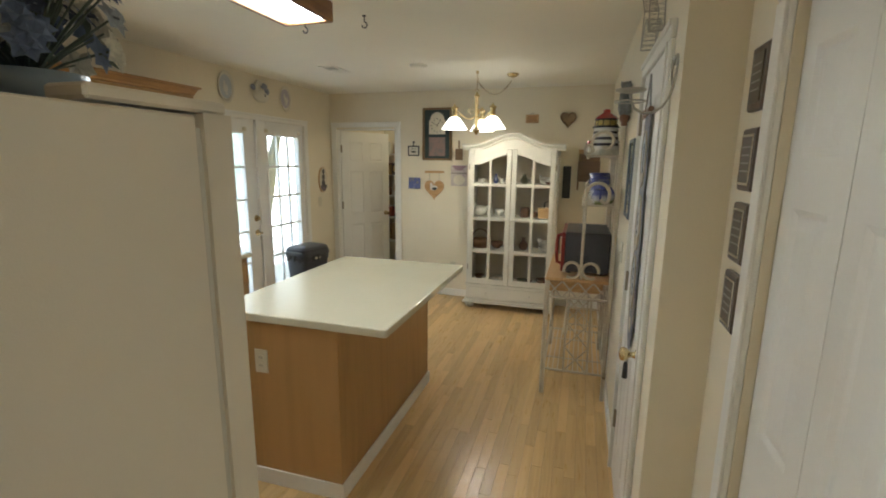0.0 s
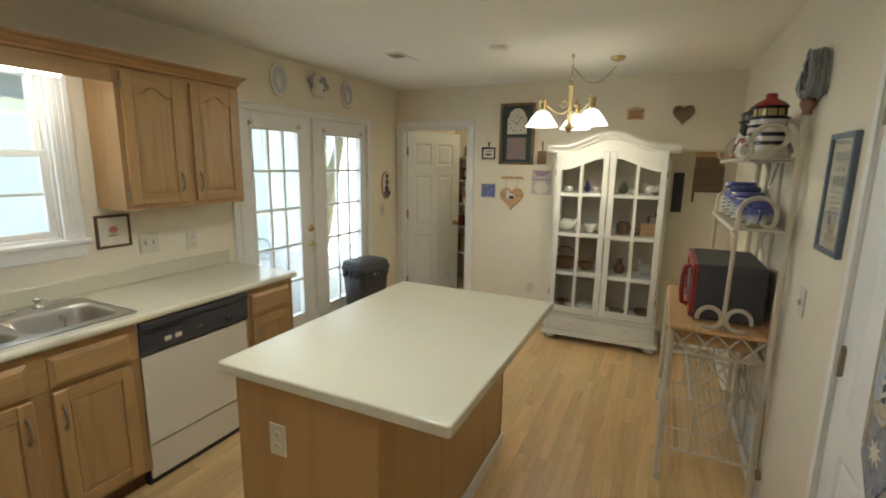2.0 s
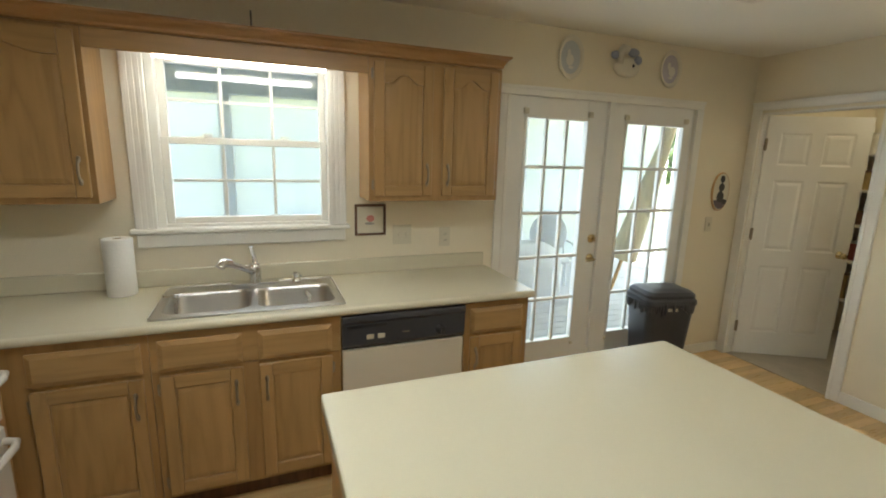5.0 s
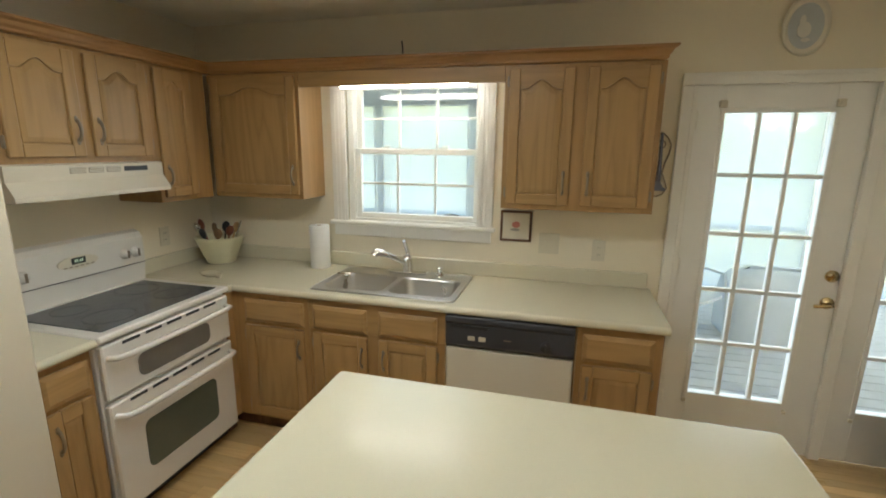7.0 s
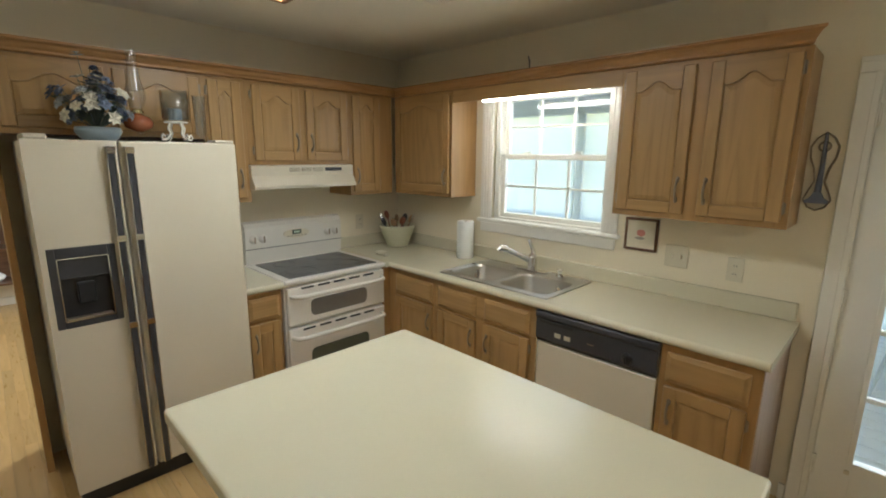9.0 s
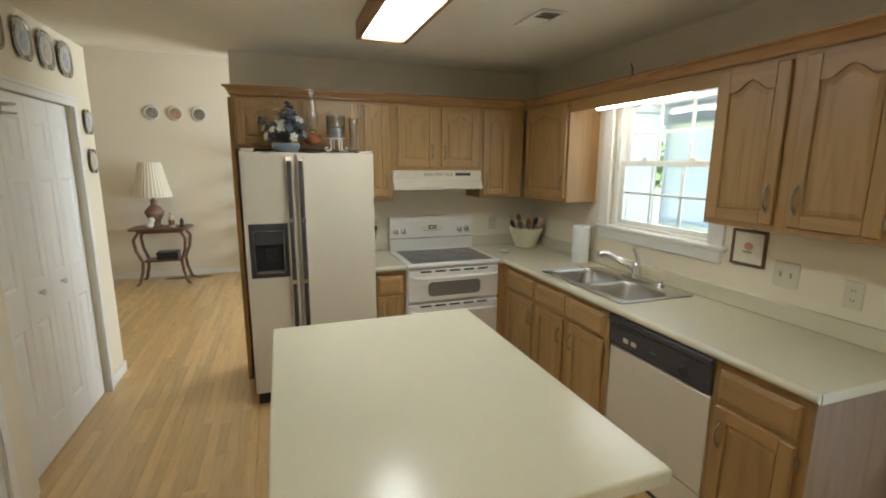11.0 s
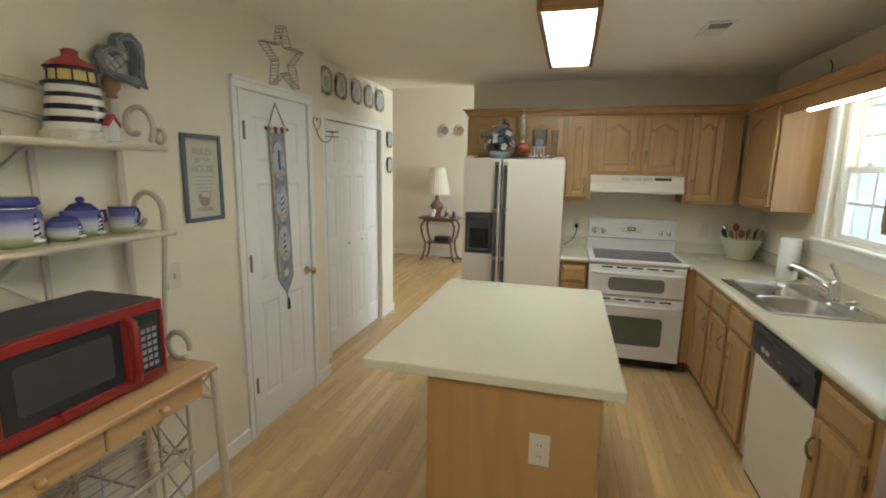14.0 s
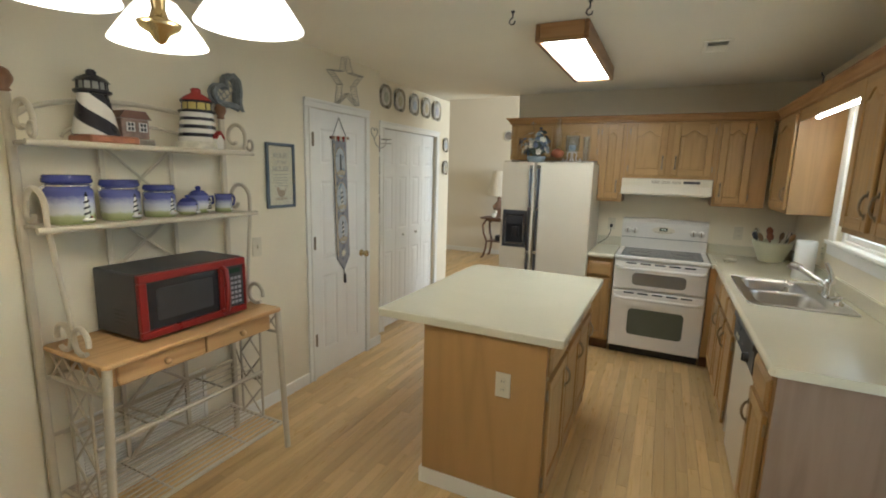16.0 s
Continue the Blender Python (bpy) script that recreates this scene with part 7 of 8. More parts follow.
# framed rules, star, heart basket, banner, sconce
o = thing("framed_print", on_east(2.315, 1.555), "house rules print in a slate blue frame", "picture")
part("frame", frame_bars(0.245, 0.42, 0.02, 0.02), BLUEF, o)
pp = part("paper", G().box(-0.1025, -0.010, -0.19, 0.1025, -0.001, 0.19, 0), PAPER, o)
GREYINK = surface("pale_ink", (0.34, 0.34, 0.33), 0.7)
for s, sz, z in (("RULES", 0.045, 0.115), ("OF THE", 0.028, 0.078), ("HOUSE", 0.045, 0.03)):
    lettering(s, sz, pose(0, -0.0108, z, 90, 0, 0), pp, GREYINK)
for k in range(5):
    part("text_line", G().box(-0.06 + 0.008 * (k % 2), -0.0115, 0.005 - 0.018 * k, 0.06 - 0.008 * (k % 2), -0.0102, 0.009 - 0.018 * k, 0), GREYINK, pp)
part("rooster", G().prism(ellipse(0.032, 0.024, 16, 0, -0.115), -0.0115, -0.0102).prism([(0.018, -0.115), (0.05, -0.06), (0.035, -0.1)], -0.0115, -0.0102).prism(ellipse(0.012, 0.018, 10, -0.028, -0.09), -0.0115, -0.0102), surface("rust_ink", (0.38, 0.29, 0.21), 0.7), pp)
part("ground_line", G().prism(ellipse(0.055, 0.012, 14, 0, -0.15), -0.0112, -0.0102), surface("tan_ink", (0.5, 0.42, 0.32), 0.7), pp)
part("glass", G().box(-0.1022, -0.0145, -0.19, 0.1022, -0.013, 0.19, 0), CLEAR, o).visible_shadow = False

o = thing("wire_star", pose(EAST - 0.003, 1.65, 2.26, 0, 0, -90), "grey wire mesh star above the closet door", "ornament")
st = []
for k in range(10):
    r = 0.20 if k % 2 == 0 else 0.085
    a = math.pi / 2 + math.pi * k / 5 + 0.06
    st.append((r * math.cos(a), r * math.sin(a)))
g = G()
for y in (-0.008, -0.06):
    g.tube([(x, y, z) for x, z in st], 0.0025, 6, closed=True)
for x, z in st:
    g.tube([(x, -0.008, z), (x, -0.06, z)], 0.003, 6)
STARW = surface("star_wire", (0.40, 0.375, 0.32), 0.5, vary=0.1)
part("outline", g, STARW, o)
g = G()
for (a, b) in zip(st, st[1:] + st[:1]):
    for k in range(1, 7):
        u = k / 7
        x, z = a[0] + (b[0] - a[0]) * u, a[1] + (b[1] - a[1]) * u
        g.tube([(x, -0.008, z), (x + (b[0] - a[0]) * 0.07, -0.06, z + (b[1] - a[1]) * 0.07)], 0.0011, 4)
        g.tube([(x, -0.06, z), (x + (b[0] - a[0]) * 0.07, -0.008, z + (b[1] - a[1]) * 0.07)], 0.0011, 4)
part("mesh_wire", g, STARW, o)
o = thing("heart_basket", pose(EAST - 0.003, 2.72, 2.01, 0, 0, -90) @ pose(0, 0, 0, 0, -42, 0) @ Matrix.Scale(0.86, 4), "grey blue twig heart basket on the wall", "basket")
GT = surface("grey_blue_twig", (0.25, 0.265, 0.265), 0.7, vary=0.3, scale=20)
tw = G()
for j in range(26):
    s = rt.uniform(0.80, 1.08)
    yy = rt.uniform(-0.075, -0.012)
    tw.tube([(x * s + rt.uniform(-0.006, 0.006), yy + rt.uniform(-0.006, 0.006), z * s + rt.uniform(-0.006, 0.006)) for x, z in heart(0.112, 26)], 0.0058, 5, closed=True)
part("twigs", tw, GT, o)
g = G()
for k in range(5):
    g.tube([(-0.07 + 0.035 * k, -0.02, -0.03), (-0.06 + 0.03 * k, -0.02, 0.075)], 0.003, 5)
for k in range(3):
    g.tube([(-0.085, -0.022, -0.02 + 0.035 * k), (0.085, -0.022, -0.02 + 0.035 * k)], 0.003, 5)
part("inner_wires", g, GREYI, o)

o = thing("tapestry_banner", pose(EAST - 0.010, 1.717, 1.842, 0, 0, -90) @ pose(0, 0, 0, 0, -2.4, 0) @ pose(0, 0, -1.842), "blue tapestry banner with three lighthouse ovals", "banner")
TAP = print_paper("tapestry_cloth", (0.25, 0.255, 0.285), ((0.12, 0.13, 0.16), (0.36, 0.31, 0.23)), 34)
SANDC = print_paper("tapestry_border", (0.42, 0.36, 0.26), ((0.30, 0.24, 0.17), (0.52, 0.46, 0.36)), 30)
part("cloth", G().prism([(-0.078, 0.91), (0.0, 0.80), (0.078, 0.91), (0.078, 1.83), (-0.078, 1.83)], -0.008, -0.003), TAP, o)
part("border", G().box(-0.078, -0.0095, 0.93, -0.058, -0.0082, 1.80, 0), SANDC, o)
part("rod", G().cyl((-0.105, -0.010, 1.842), (0.105, -0.010, 1.842), 0.011, 10), wood("rod_wood", (0.3, 0.17, 0.1), (0.2, 0.1, 0.05), 0), o)
for k in range(5):
    part("loop", G().box(-0.072 + 0.032 * k, -0.023, 1.815, -0.056 + 0.032 * k, -0.0215, 1.855, 0), REDG if k % 2 else PAPER, o)
part("cord", G().tube([(-0.08, -0.010, 1.852), (0.0, -0.008, 1.99), (0.08, -0.010, 1.852)], 0.004, 6), GREYI, o)
SKY = print_paper("tapestry_sky", (0.42, 0.45, 0.48), ((0.20, 0.24, 0.29), (0.46, 0.46, 0.44)), 22)
for k, z in enumerate((1.655, 1.39, 1.135)):
    ov = part("oval", G().prism(ellipse(0.063, 0.112, 24, 0.0, z), -0.0112, -0.0097), SKY, o)
    part("oval_edge", G().tube([(x, -0.0105, zz) for x, zz in ellipse(0.065, 0.114, 28, 0.0, z)], 0.004, 5, closed=True), SANDC, ov)
    part("woven_tower", G().prism([(-0.011, z - 0.07), (0.011, z - 0.07), (0.006, z + 0.065), (-0.006, z + 0.065)], -0.0126, -0.0113), INK if k != 1 else STRIPEW, ov)
    for j in range(3):
        if k:
            part("woven_band", G().prism([(-0.013, z - 0.05 + 0.035 * j), (0.013, z - 0.035 + 0.035 * j), (0.012, z - 0.022 + 0.035 * j), (-0.012, z - 0.037 + 0.035 * j)], -0.0138, -0.0127), STRIPEW if k != 1 else INK, ov)
    part("woven_shore", G().prism(ellipse(0.045, 0.02, 14, 0.0, z - 0.075), -0.0134, -0.0113), SANDC, ov)
part("compass_rose", G().prism([(0.036 * (1 if j % 2 == 0 else 0.45) * math.cos(math.pi * j / 8), 0.945 + 0.036 * (1 if j % 2 == 0 else 0.45) * math.sin(math.pi * j / 8)) for j in range(16)], -0.0105, -0.0082), PAPER, o)
part("tassel", G().cyl((0, -0.006, 0.80), (0, -0.006, 0.775), 0.003, 6).lathe([(0.005, 0.775), (0.009, 0.765), (0.012, 0.70), (0.003, 0.695)], (0, -0.012, 0), 10), INK, o)

o = thing("heart_sconce", pose(EAST - 0.003, 1.235, 1.86, 0, 0, -90), "grey wire heart candle sconce beside the closet door", "sconce")
part("heart", G().tube([(x, -0.006, z + 0.06) for x, z in heart(0.05, 28)], 0.004, 6, closed=True), STARW, o)
part("arm", G().tube([(0, -0.006, 0.012), (0, -0.014, -0.022), (0.0, -0.03, -0.048), (0, -0.055, -0.064), (0.0, -0.085, -0.066), (0, -0.11, -0.052), (0, -0.122, -0.03), (0, -0.125, -0.005)], 0.004, 6), STARW, o)
part("cup", G().lathe([(0.012, 0), (0.045, 0.006), (0.047, 0.012), (0.012, 0.01)], (0, -0.125, -0.005), 18).tube([(0.045 * math.cos(t), -0.125 + 0.045 * math.sin(t), -0.03) for t in [2 * math.pi * k / 20 for k in range(20)]], 0.0025, 5, closed=True), STARW, o)

# plates and plaques on the closet wall
OCT = surface("pewter_plate", (0.25, 0.22, 0.165), 0.28, vary=0.25, scale=12, metal=0.35)
WELL = print_paper("painted_well", (0.52, 0.50, 0.45), ((0.30, 0.30, 0.28), (0.68, 0.65, 0.58)), 14)


def octa(m, w, h, inner, label, group):
    o = thing("wall_plate", m, label, "plate", group)
    out = lambda s: [(s * w * a, s * h * b) for a, b in ((0.5, 0.2), (0.45, 0.34), (0.34, 0.45), (0.2, 0.5), (-0.2, 0.5), (-0.34, 0.45), (-0.45, 0.34), (-0.5, 0.2), (-0.5, -0.2), (-0.45, -0.34), (-0.34, -0.45), (-0.2, -0.5), (0.2, -0.5), (0.34, -0.45), (0.45, -0.34), (0.5, -0.2))]
    part("rim", G().loft([[(x, -0.002, z) for x, z in out(0.9)], [(x, -0.016, z) for x, z in out(1.0)], [(x, -0.016, z) for x, z in out(0.92)], [(x, -0.011, z) for x, z in out(0.8)]]), OCT, o)
    part("well", G().prism(ellipse(w * 0.36, h * 0.38, 20), -0.0135, -0.0112), WELL, o)
    part("motif", G().prism(ellipse(w * 0.2, h * 0.24, 14, w * 0.04, -h * 0.03), -0.0148, -0.0136), inner, o)


def on_closet(y, z):
    return pose(CLOSET - 0.001, y, z, 0, 0, -90)


inks = [print_paper("plate_ink", c, (tuple(v * 0.5 for v in c), tuple(v * 1.35 for v in c)), 40) for c in ((0.34, 0.36, 0.30), (0.42, 0.38, 0.26), (0.36, 0.40, 0.46), (0.46, 0.40, 0.26), (0.40, 0.38, 0.44))]
for k, y in enumerate((0.82, 0.565, 0.276, 0.012, -0.247)):
    octa(on_closet(y, 2.287), 0.20, 0.215, inks[k], "octagonal pewter rimmed plate above the bifold doors", "plates above the closet")
for k, z in enumerate((1.922, 1.654)):
    octa(on_closet(-0.505, z), 0.14, 0.17, inks[2 + k], "small octagonal plate beside the bifold doors", "plates above the closet")
DARKPLAQ = wood("plaque_wood", (0.13, 0.095, 0.07), (0.08, 0.055, 0.04), 2, 0.4)
for k, z in enumerate((1.848, 1.65, 1.463, 1.278)):
    o = thing("award_plaque", on_closet(0.975, z), "dark wood plaque with silver border on the closet wall", "plaque", "stacked plaques")
    part("board", G().box(-0.053, -0.02, -0.078, 0.053, -0.001, 0.078, 0.006), DARKPLAQ, o)
    part("plate", G().box(-0.038, -0.0225, -0.059, 0.038, -0.0202, 0.059, 0.001), surface("bronze_plate", (0.10, 0.085, 0.07), 0.3, metal=0.6) if k == 0 else bpy.data.materials["bronze_plate"], o)
    if k:
        part("silver_border", frame_bars(0.084, 0.126, 0.006, 0.003).moved(pose(0, -0.0205, 0)), CHROME, o)
    for j in range(4):
        part("text_line", G().box(-0.03, -0.0235, 0.03 - 0.02 * j, 0.03, -0.0226, 0.034 - 0.02 * j, 0), GREYI, o)
for k, x in enumerate((1.135, 0.85, 0.555)):
    o = thing("wall_plate", pose(x, -4.019, 2.31, 0, 0, 180), "round painted plate on the living room wall", "plate", "living room plates")
    part("rim", G().lathe([(0.06, 0.002), (0.10, 0.014), (0.102, 0.018), (0.075, 0.010), (0.004, 0.009)], n=28).moved(pose(0, 0, 0, 90, 0, 0)), PORC, o)
    part("motif", G().prism(ellipse(0.074, 0.074, 20, 0.004, -0.004), -0.0125, -0.0102), (print_paper("grey_painting", (0.30, 0.27, 0.25), ((0.14, 0.12, 0.12), (0.5, 0.4, 0.32)), 18), print_paper("peach_painting", (0.46, 0.28, 0.17), ((0.2, 0.14, 0.12), (0.55, 0.45, 0.35)), 18), print_paper("dark_painting", (0.2, 0.17, 0.15), ((0.08, 0.07, 0.07), (0.45, 0.34, 0.24)), 18))[k], o)

# ---- things on the fridge and worktops ----
def flowers():
    o = thing("flower_arrangement", pose(-0.52, 0.19, 1.7155), "silk flowers in blue and cream in a pale blue bowl", "flowers")
    part("bowl", G().lathe([(0.05, 0), (0.065, 0.008), (0.082, 0.04), (0.078, 0.06), (0.07, 0.06), (0.06, 0.03), (0.003, 0.02)], n=24, sx=1.1), surface("pale_blue_pot", (0.26, 0.32, 0.36), 0.4, vary=0.1), o)
    cols = [surface("silk_" + n, c, 0.8, vary=0.25, scale=30) for n, c in (("blue", (0.17, 0.21, 0.30)), ("navy", (0.075, 0.09, 0.13)), ("cream", (0.60, 0.56, 0.45)), ("grey", (0.33, 0.35, 0.36)))]
    rf = random.Random(8)
    leaves, stems = G(), G()
    for i in range(96):
        a, e = rf.uniform(0, 6.283), math.acos(rf.uniform(-0.25, 1))
        r = 0.15 * rf.uniform(0.62, 1.0) * (0.88 + 0.2 * math.sin(3 * a + 1.0))
        c = Vector((r * math.sin(e) * math.cos(a), r * math.sin(e) * math.sin(a), 0.125 + r * (1.25 if i % 9 else 1.5) * math.cos(e)))
        d = (c - Vector((0, 0, 0.08))).normalized()
        u = d.orthogonal().normalized()
        v = d.cross(u)
        k = rf.choices(range(4), (6, 3, 3 if c.z < 0.2 else 1, 4))[0]
        bl = G()
        layers = ((6, 0.032, 0.004), (5, 0.022, 0.012)) if k != 2 else ((6, 0.036, 0.010),)
        for n, pr, lift in layers:
            pr *= rf.uniform(0.75, 1.1)
            for j in range(n):
                t = 2 * math.pi * j / n + rf.uniform(-0.2, 0.2)
                w = u * math.cos(t) + v * math.sin(t)
                q = d.cross(w)
                p = c + d * lift * 0.4
                bl.add([p, p + w * pr * 0.5 + q * pr * 0.36 + d * lift, p + w * pr + d * lift * 0.5, p + w * pr * 0.5 - q * pr * 0.36 + d * lift], [(0, 1, 2, 3)])
        part("blossom", bl, cols[k], o)
        stems.tube([(0, 0, 0.05), c * 0.5 + Vector((0, 0, 0.03)), c], 0.0018, 4)
        if i % 2:
            w = (u * math.cos(i) + v * math.sin(i) + d * 0.35).normalized()
            q, p, L = d.cross(w).normalized(), c - d * 0.012, rf.uniform(0.035, 0.055)
            leaves.add([p, p + w * L * 0.5 + q * L * 0.22, p + w * L, p + w * L * 0.5 - q * L * 0.22], [(0, 1, 2, 3)])
    tagged(part("foliage", leaves, surface("silk_green", (0.10, 0.125, 0.095), 0.75, vary=0.2, scale=30), o), kind="stuff")
    tagged(part("stem", stems, bpy.data.materials["silk_green"], o), kind="stuff")


flowers()
o = thing("oil_lamp", pose(-0.70, 0.10, 1.7155), "glass oil lamp with tall chimney and amber oil", "lamp")
part("foot", G().lathe([(0.055, 0), (0.05, 0.012), (0.016, 0.03), (0.018, 0.05)], n=20), CLEAR, o)
part("font", G().lathe([(0.018, 0.051), (0.058, 0.07), (0.064, 0.095), (0.05, 0.12), (0.022, 0.13)], n=22), surface("amber_oil", (0.28, 0.09, 0.04), 0.1), o, "amber oil font")
part("burner", G().lathe([(0.022, 0.1305), (0.03, 0.14), (0.026, 0.155), (0.012, 0.16)], n=18), BRASS, o)
part("chimney", G().lathe([(0.024, 0.1605), (0.042, 0.20), (0.044, 0.235), (0.03, 0.29), (0.022, 0.35), (0.024, 0.43)], n=22, cap=False), pane_glass("chimney_glass", (0.90, 0.92, 0.93), 2.5), o, "clear glass chimney")
o = thing("hurricane_candle", pose(-0.848, 0.17, 1.7155), "glass hurricane candle holder on a scrolled white stand", "candle holder")
g = G()
for a in (0, 90, 180, 270):
    c, s = math.cos(radians(a + 20)), math.sin(radians(a + 20))
    g.tube([(c * r, s * r, z) for r, z in ((0.03, 0.10), (0.045, 0.07), (0.035, 0.045), (0.05, 0.02), (0.075, 0.012), (0.085, 0.025), (0.075, 0.04), (0.065, 0.03))], 0.005, 6)
g.tube([(0.05 * math.cos(t), 0.05 * math.sin(t), 0.10) for t in [2 * math.pi * k / 20 for k in range(20)]], 0.004, 5, closed=True)
part("stand", g, WHITE, o, "white scrolled wire")
part("glass", G().lathe([(0.05, 0.105), (0.062, 0.12), (0.066, 0.25), (0.062, 0.25), (0.058, 0.12), (0.003, 0.11)], n=24, cap=False), pane_glass("hurricane_glass", (0.86, 0.89, 0.91), 2.6), o)
part("candle", G().cyl((0, 0, 0.112), (0, 0, 0.165), 0.03, 18), surface("grey_blue_wax", (0.40, 0.45, 0.50), 0.5), o)
o = thing("glass_vase", pose(-0.97, 0.15, 1.7155), "tall narrow clear glass vase on the fridge", "vase")
part("glass", G().lathe([(0.035, 0), (0.035, 0.01), (0.026, 0.05), (0.03, 0.2), (0.034, 0.24), (0.031, 0.24), (0.023, 0.05), (0.003, 0.02)], n=20, cap=False), pane_glass("vase_glass", (0.90, 0.92, 0.93), 2.4), o)

o = thing("utensil_pot", pose(-2.53, -0.135, 0.9155), "cream ribbed pot filled with kitchen utensils", "pot")
prof = [(0.075, 0), (0.09, 0.008)]
for k in range(8):
    prof += [(0.093 + 0.0066 * k, 0.02 + 0.017 * k), (0.0965 + 0.0066 * k, 0.0285 + 0.017 * k)]
prof += [(0.148, 0.165), (0.15, 0.178), (0.142, 0.18), (0.13, 0.15), (0.08, 0.02), (0.003, 0.015)]
part("pot", G().lathe(prof, n=36), surface("cream_stoneware", (0.66, 0.63, 0.44), 0.35, vary=0.04), o)
UT = [BLACK, WICKER, surface("red_brown_wood", (0.22, 0.07, 0.035), 0.4), CHROME, PINE]
ru = random.Random(4)
for k in range(9):
    a = 2 * math.pi * k / 9 + ru.uniform(-0.2, 0.2)
    c, s = math.cos(a), math.sin(a)
    L = ru.uniform(0.19, 0.235)
    m = UT[k % 5]
    u = thing("kitchen_utensil", pose(-2.53 + 0.045 * c, -0.135 + 0.045 * s, 0.9345, 0, 0, 0), "kitchen utensil standing in the cream pot", "utensil", "utensils in the pot")
    tip = Vector((0.085 * c, 0.085 * s, L))
    part("handle", G().tube([(0, 0, 0), tip * 0.5, tip], 0.006, 8), m, u)
    d = tip.normalized()
    part("head", G().ball((0, 0, 0), 0.027 if k % 3 else 0.018, 0.008 if k % 2 else 0.02, 0.038, 12).moved(Matrix.Translation(tip) @ d.to_track_quat("Z", "Y").to_matrix().to_4x4()), m, u)
o = thing("paper_towel", pose(-2.605, 0.567, 0.9155), "white roll of paper towels standing on the worktop", "paper towel")
part("roll", G().lathe([(0.06, 0), (0.063, 0.004), (0.063, 0.272), (0.06, 0.276), (0.022, 0.276), (0.02, 0.27), (0.02, 0.01), (0.022, 0.0)], n=36), surface("tissue", (0.78, 0.77, 0.73), 0.9, vary=0.03, fine=80, bump=0.15), o)
part("core", G().lathe([(0.0195, 0.005), (0.0195, 0.274), (0.017, 0.274), (0.017, 0.005)], n=20), surface("cardboard", (0.34, 0.25, 0.15), 0.9), o)
o = thing("spoon_rest", pose(-2.22, 0.05, 0.9155, 0, 0, 70), "small cream ceramic spoon rest by the stove", "spoon rest")
part("dish", G().lathe([(0.03, 0), (0.045, 0.006), (0.055, 0.018), (0.05, 0.018), (0.035, 0.008), (0.003, 0.005)], n=20, sx=1.5), LAM, o)
part("tail", G().tube([(0.06, 0, 0.012), (0.11, 0, 0.014)], 0.016, 8, flat=0.4), LAM, o)
o = thing("appliance_cord", pose(-1.20, SOUTH + 0.01, 0.9155), "black cord plugged in beside the fridge", "cord")
part("plug", G().box(-0.014, -0.003, 0.18, 0.014, 0.03, 0.215, 0.004), BLACK, o)
part("cord", G().tube([(0, 0.03, 0.195), (0.0, 0.05, 0.14), (0.03, 0.05, 0.07), (0.08, 0.05, 0.03), (0.115, 0.045, 0.01)], 0.0035, 6), BLACK, o)

# ---- living room beyond ----
TBL = wood("side_table_wood", (0.17, 0.085, 0.045), (0.09, 0.04, 0.02), 0, 0.35)
o = thing("side_table", pose(1.09, -3.68, 0) @ Matrix.Diagonal((1.22, 1.15, 1.045, 1)), "dark wood side table with curved legs and low shelf", "table")
part("tabletop", G().loft([[(x, y, z) for x, y in rounded(-0.30 + i, -0.20 + i, 0.30 - i, 0.20 - i, 0.06, 4)] for i, z in ((0.01, 0.715), (0, 0.722), (0, 0.735), (0.008, 0.742))]), TBL, o)
part("apron", G().box(-0.22, -0.14, 0.675, 0.22, 0.14, 0.7145, 0.004), TBL, o)
part("shelf", G().box(-0.19, -0.13, 0.30, 0.19, 0.13, 0.318, 0.004), TBL, o)
for x in (-1, 1):
    for y in (-1, 1):
        part("leg", G().tube([(x * a, y * b, z) for a, b, z in ((0.20, 0.13, 0.70), (0.25, 0.16, 0.60), (0.235, 0.15, 0.45), (0.19, 0.125, 0.31), (0.20, 0.13, 0.18), (0.23, 0.15, 0.04), (0.26, 0.17, 0.0))], 0.017, 8), TBL, o)
o = thing("table_lamp", pose(1.16, -3.70, 0.775) @ Matrix.Diagonal((1.12, 1.12, 1.2, 1)), "brown ceramic table lamp with pleated cream shade", "lamp")
part("base", G().lathe([(0.075, 0), (0.075, 0.015), (0.05, 0.03), (0.06, 0.07), (0.10, 0.14), (0.11, 0.17), (0.07, 0.22), (0.035, 0.25), (0.03, 0.29), (0.05, 0.30), (0.02, 0.31), (0.01, 0.36)], n=24), surface("brown_ceramic", (0.26, 0.16, 0.115), 0.25, vary=0.15), o)
sh = G()
n = 60
sh.loft([[((r + (0.004 if k % 2 else 0)) * math.cos(2 * math.pi * k / n), (r + (0.004 if k % 2 else 0)) * math.sin(2 * math.pi * k / n), z) for k in range(n)] for r, z in ((0.205, 0.34), (0.16, 0.52), (0.115, 0.72))], cap=False)
part("shade", sh, surface("shade_linen", (0.76, 0.70, 0.58), 0.85, vary=0.04, fine=200), o, "pleated cream shade")
o = thing("small_figurine", pose(1.2, -3.54, 0.775), "small white figurine on the side table", "figurine")
part("figure", G().ball((0, 0, 0.05), 0.055, 0.045, 0.05).ball((-0.03, 0, 0.11), 0.04, 0.035, 0.04), PORC, o)
o = thing("pump_bottle", pose(0.95, -3.60, 0.775), "clear bottle with gold label on the side table", "bottle")
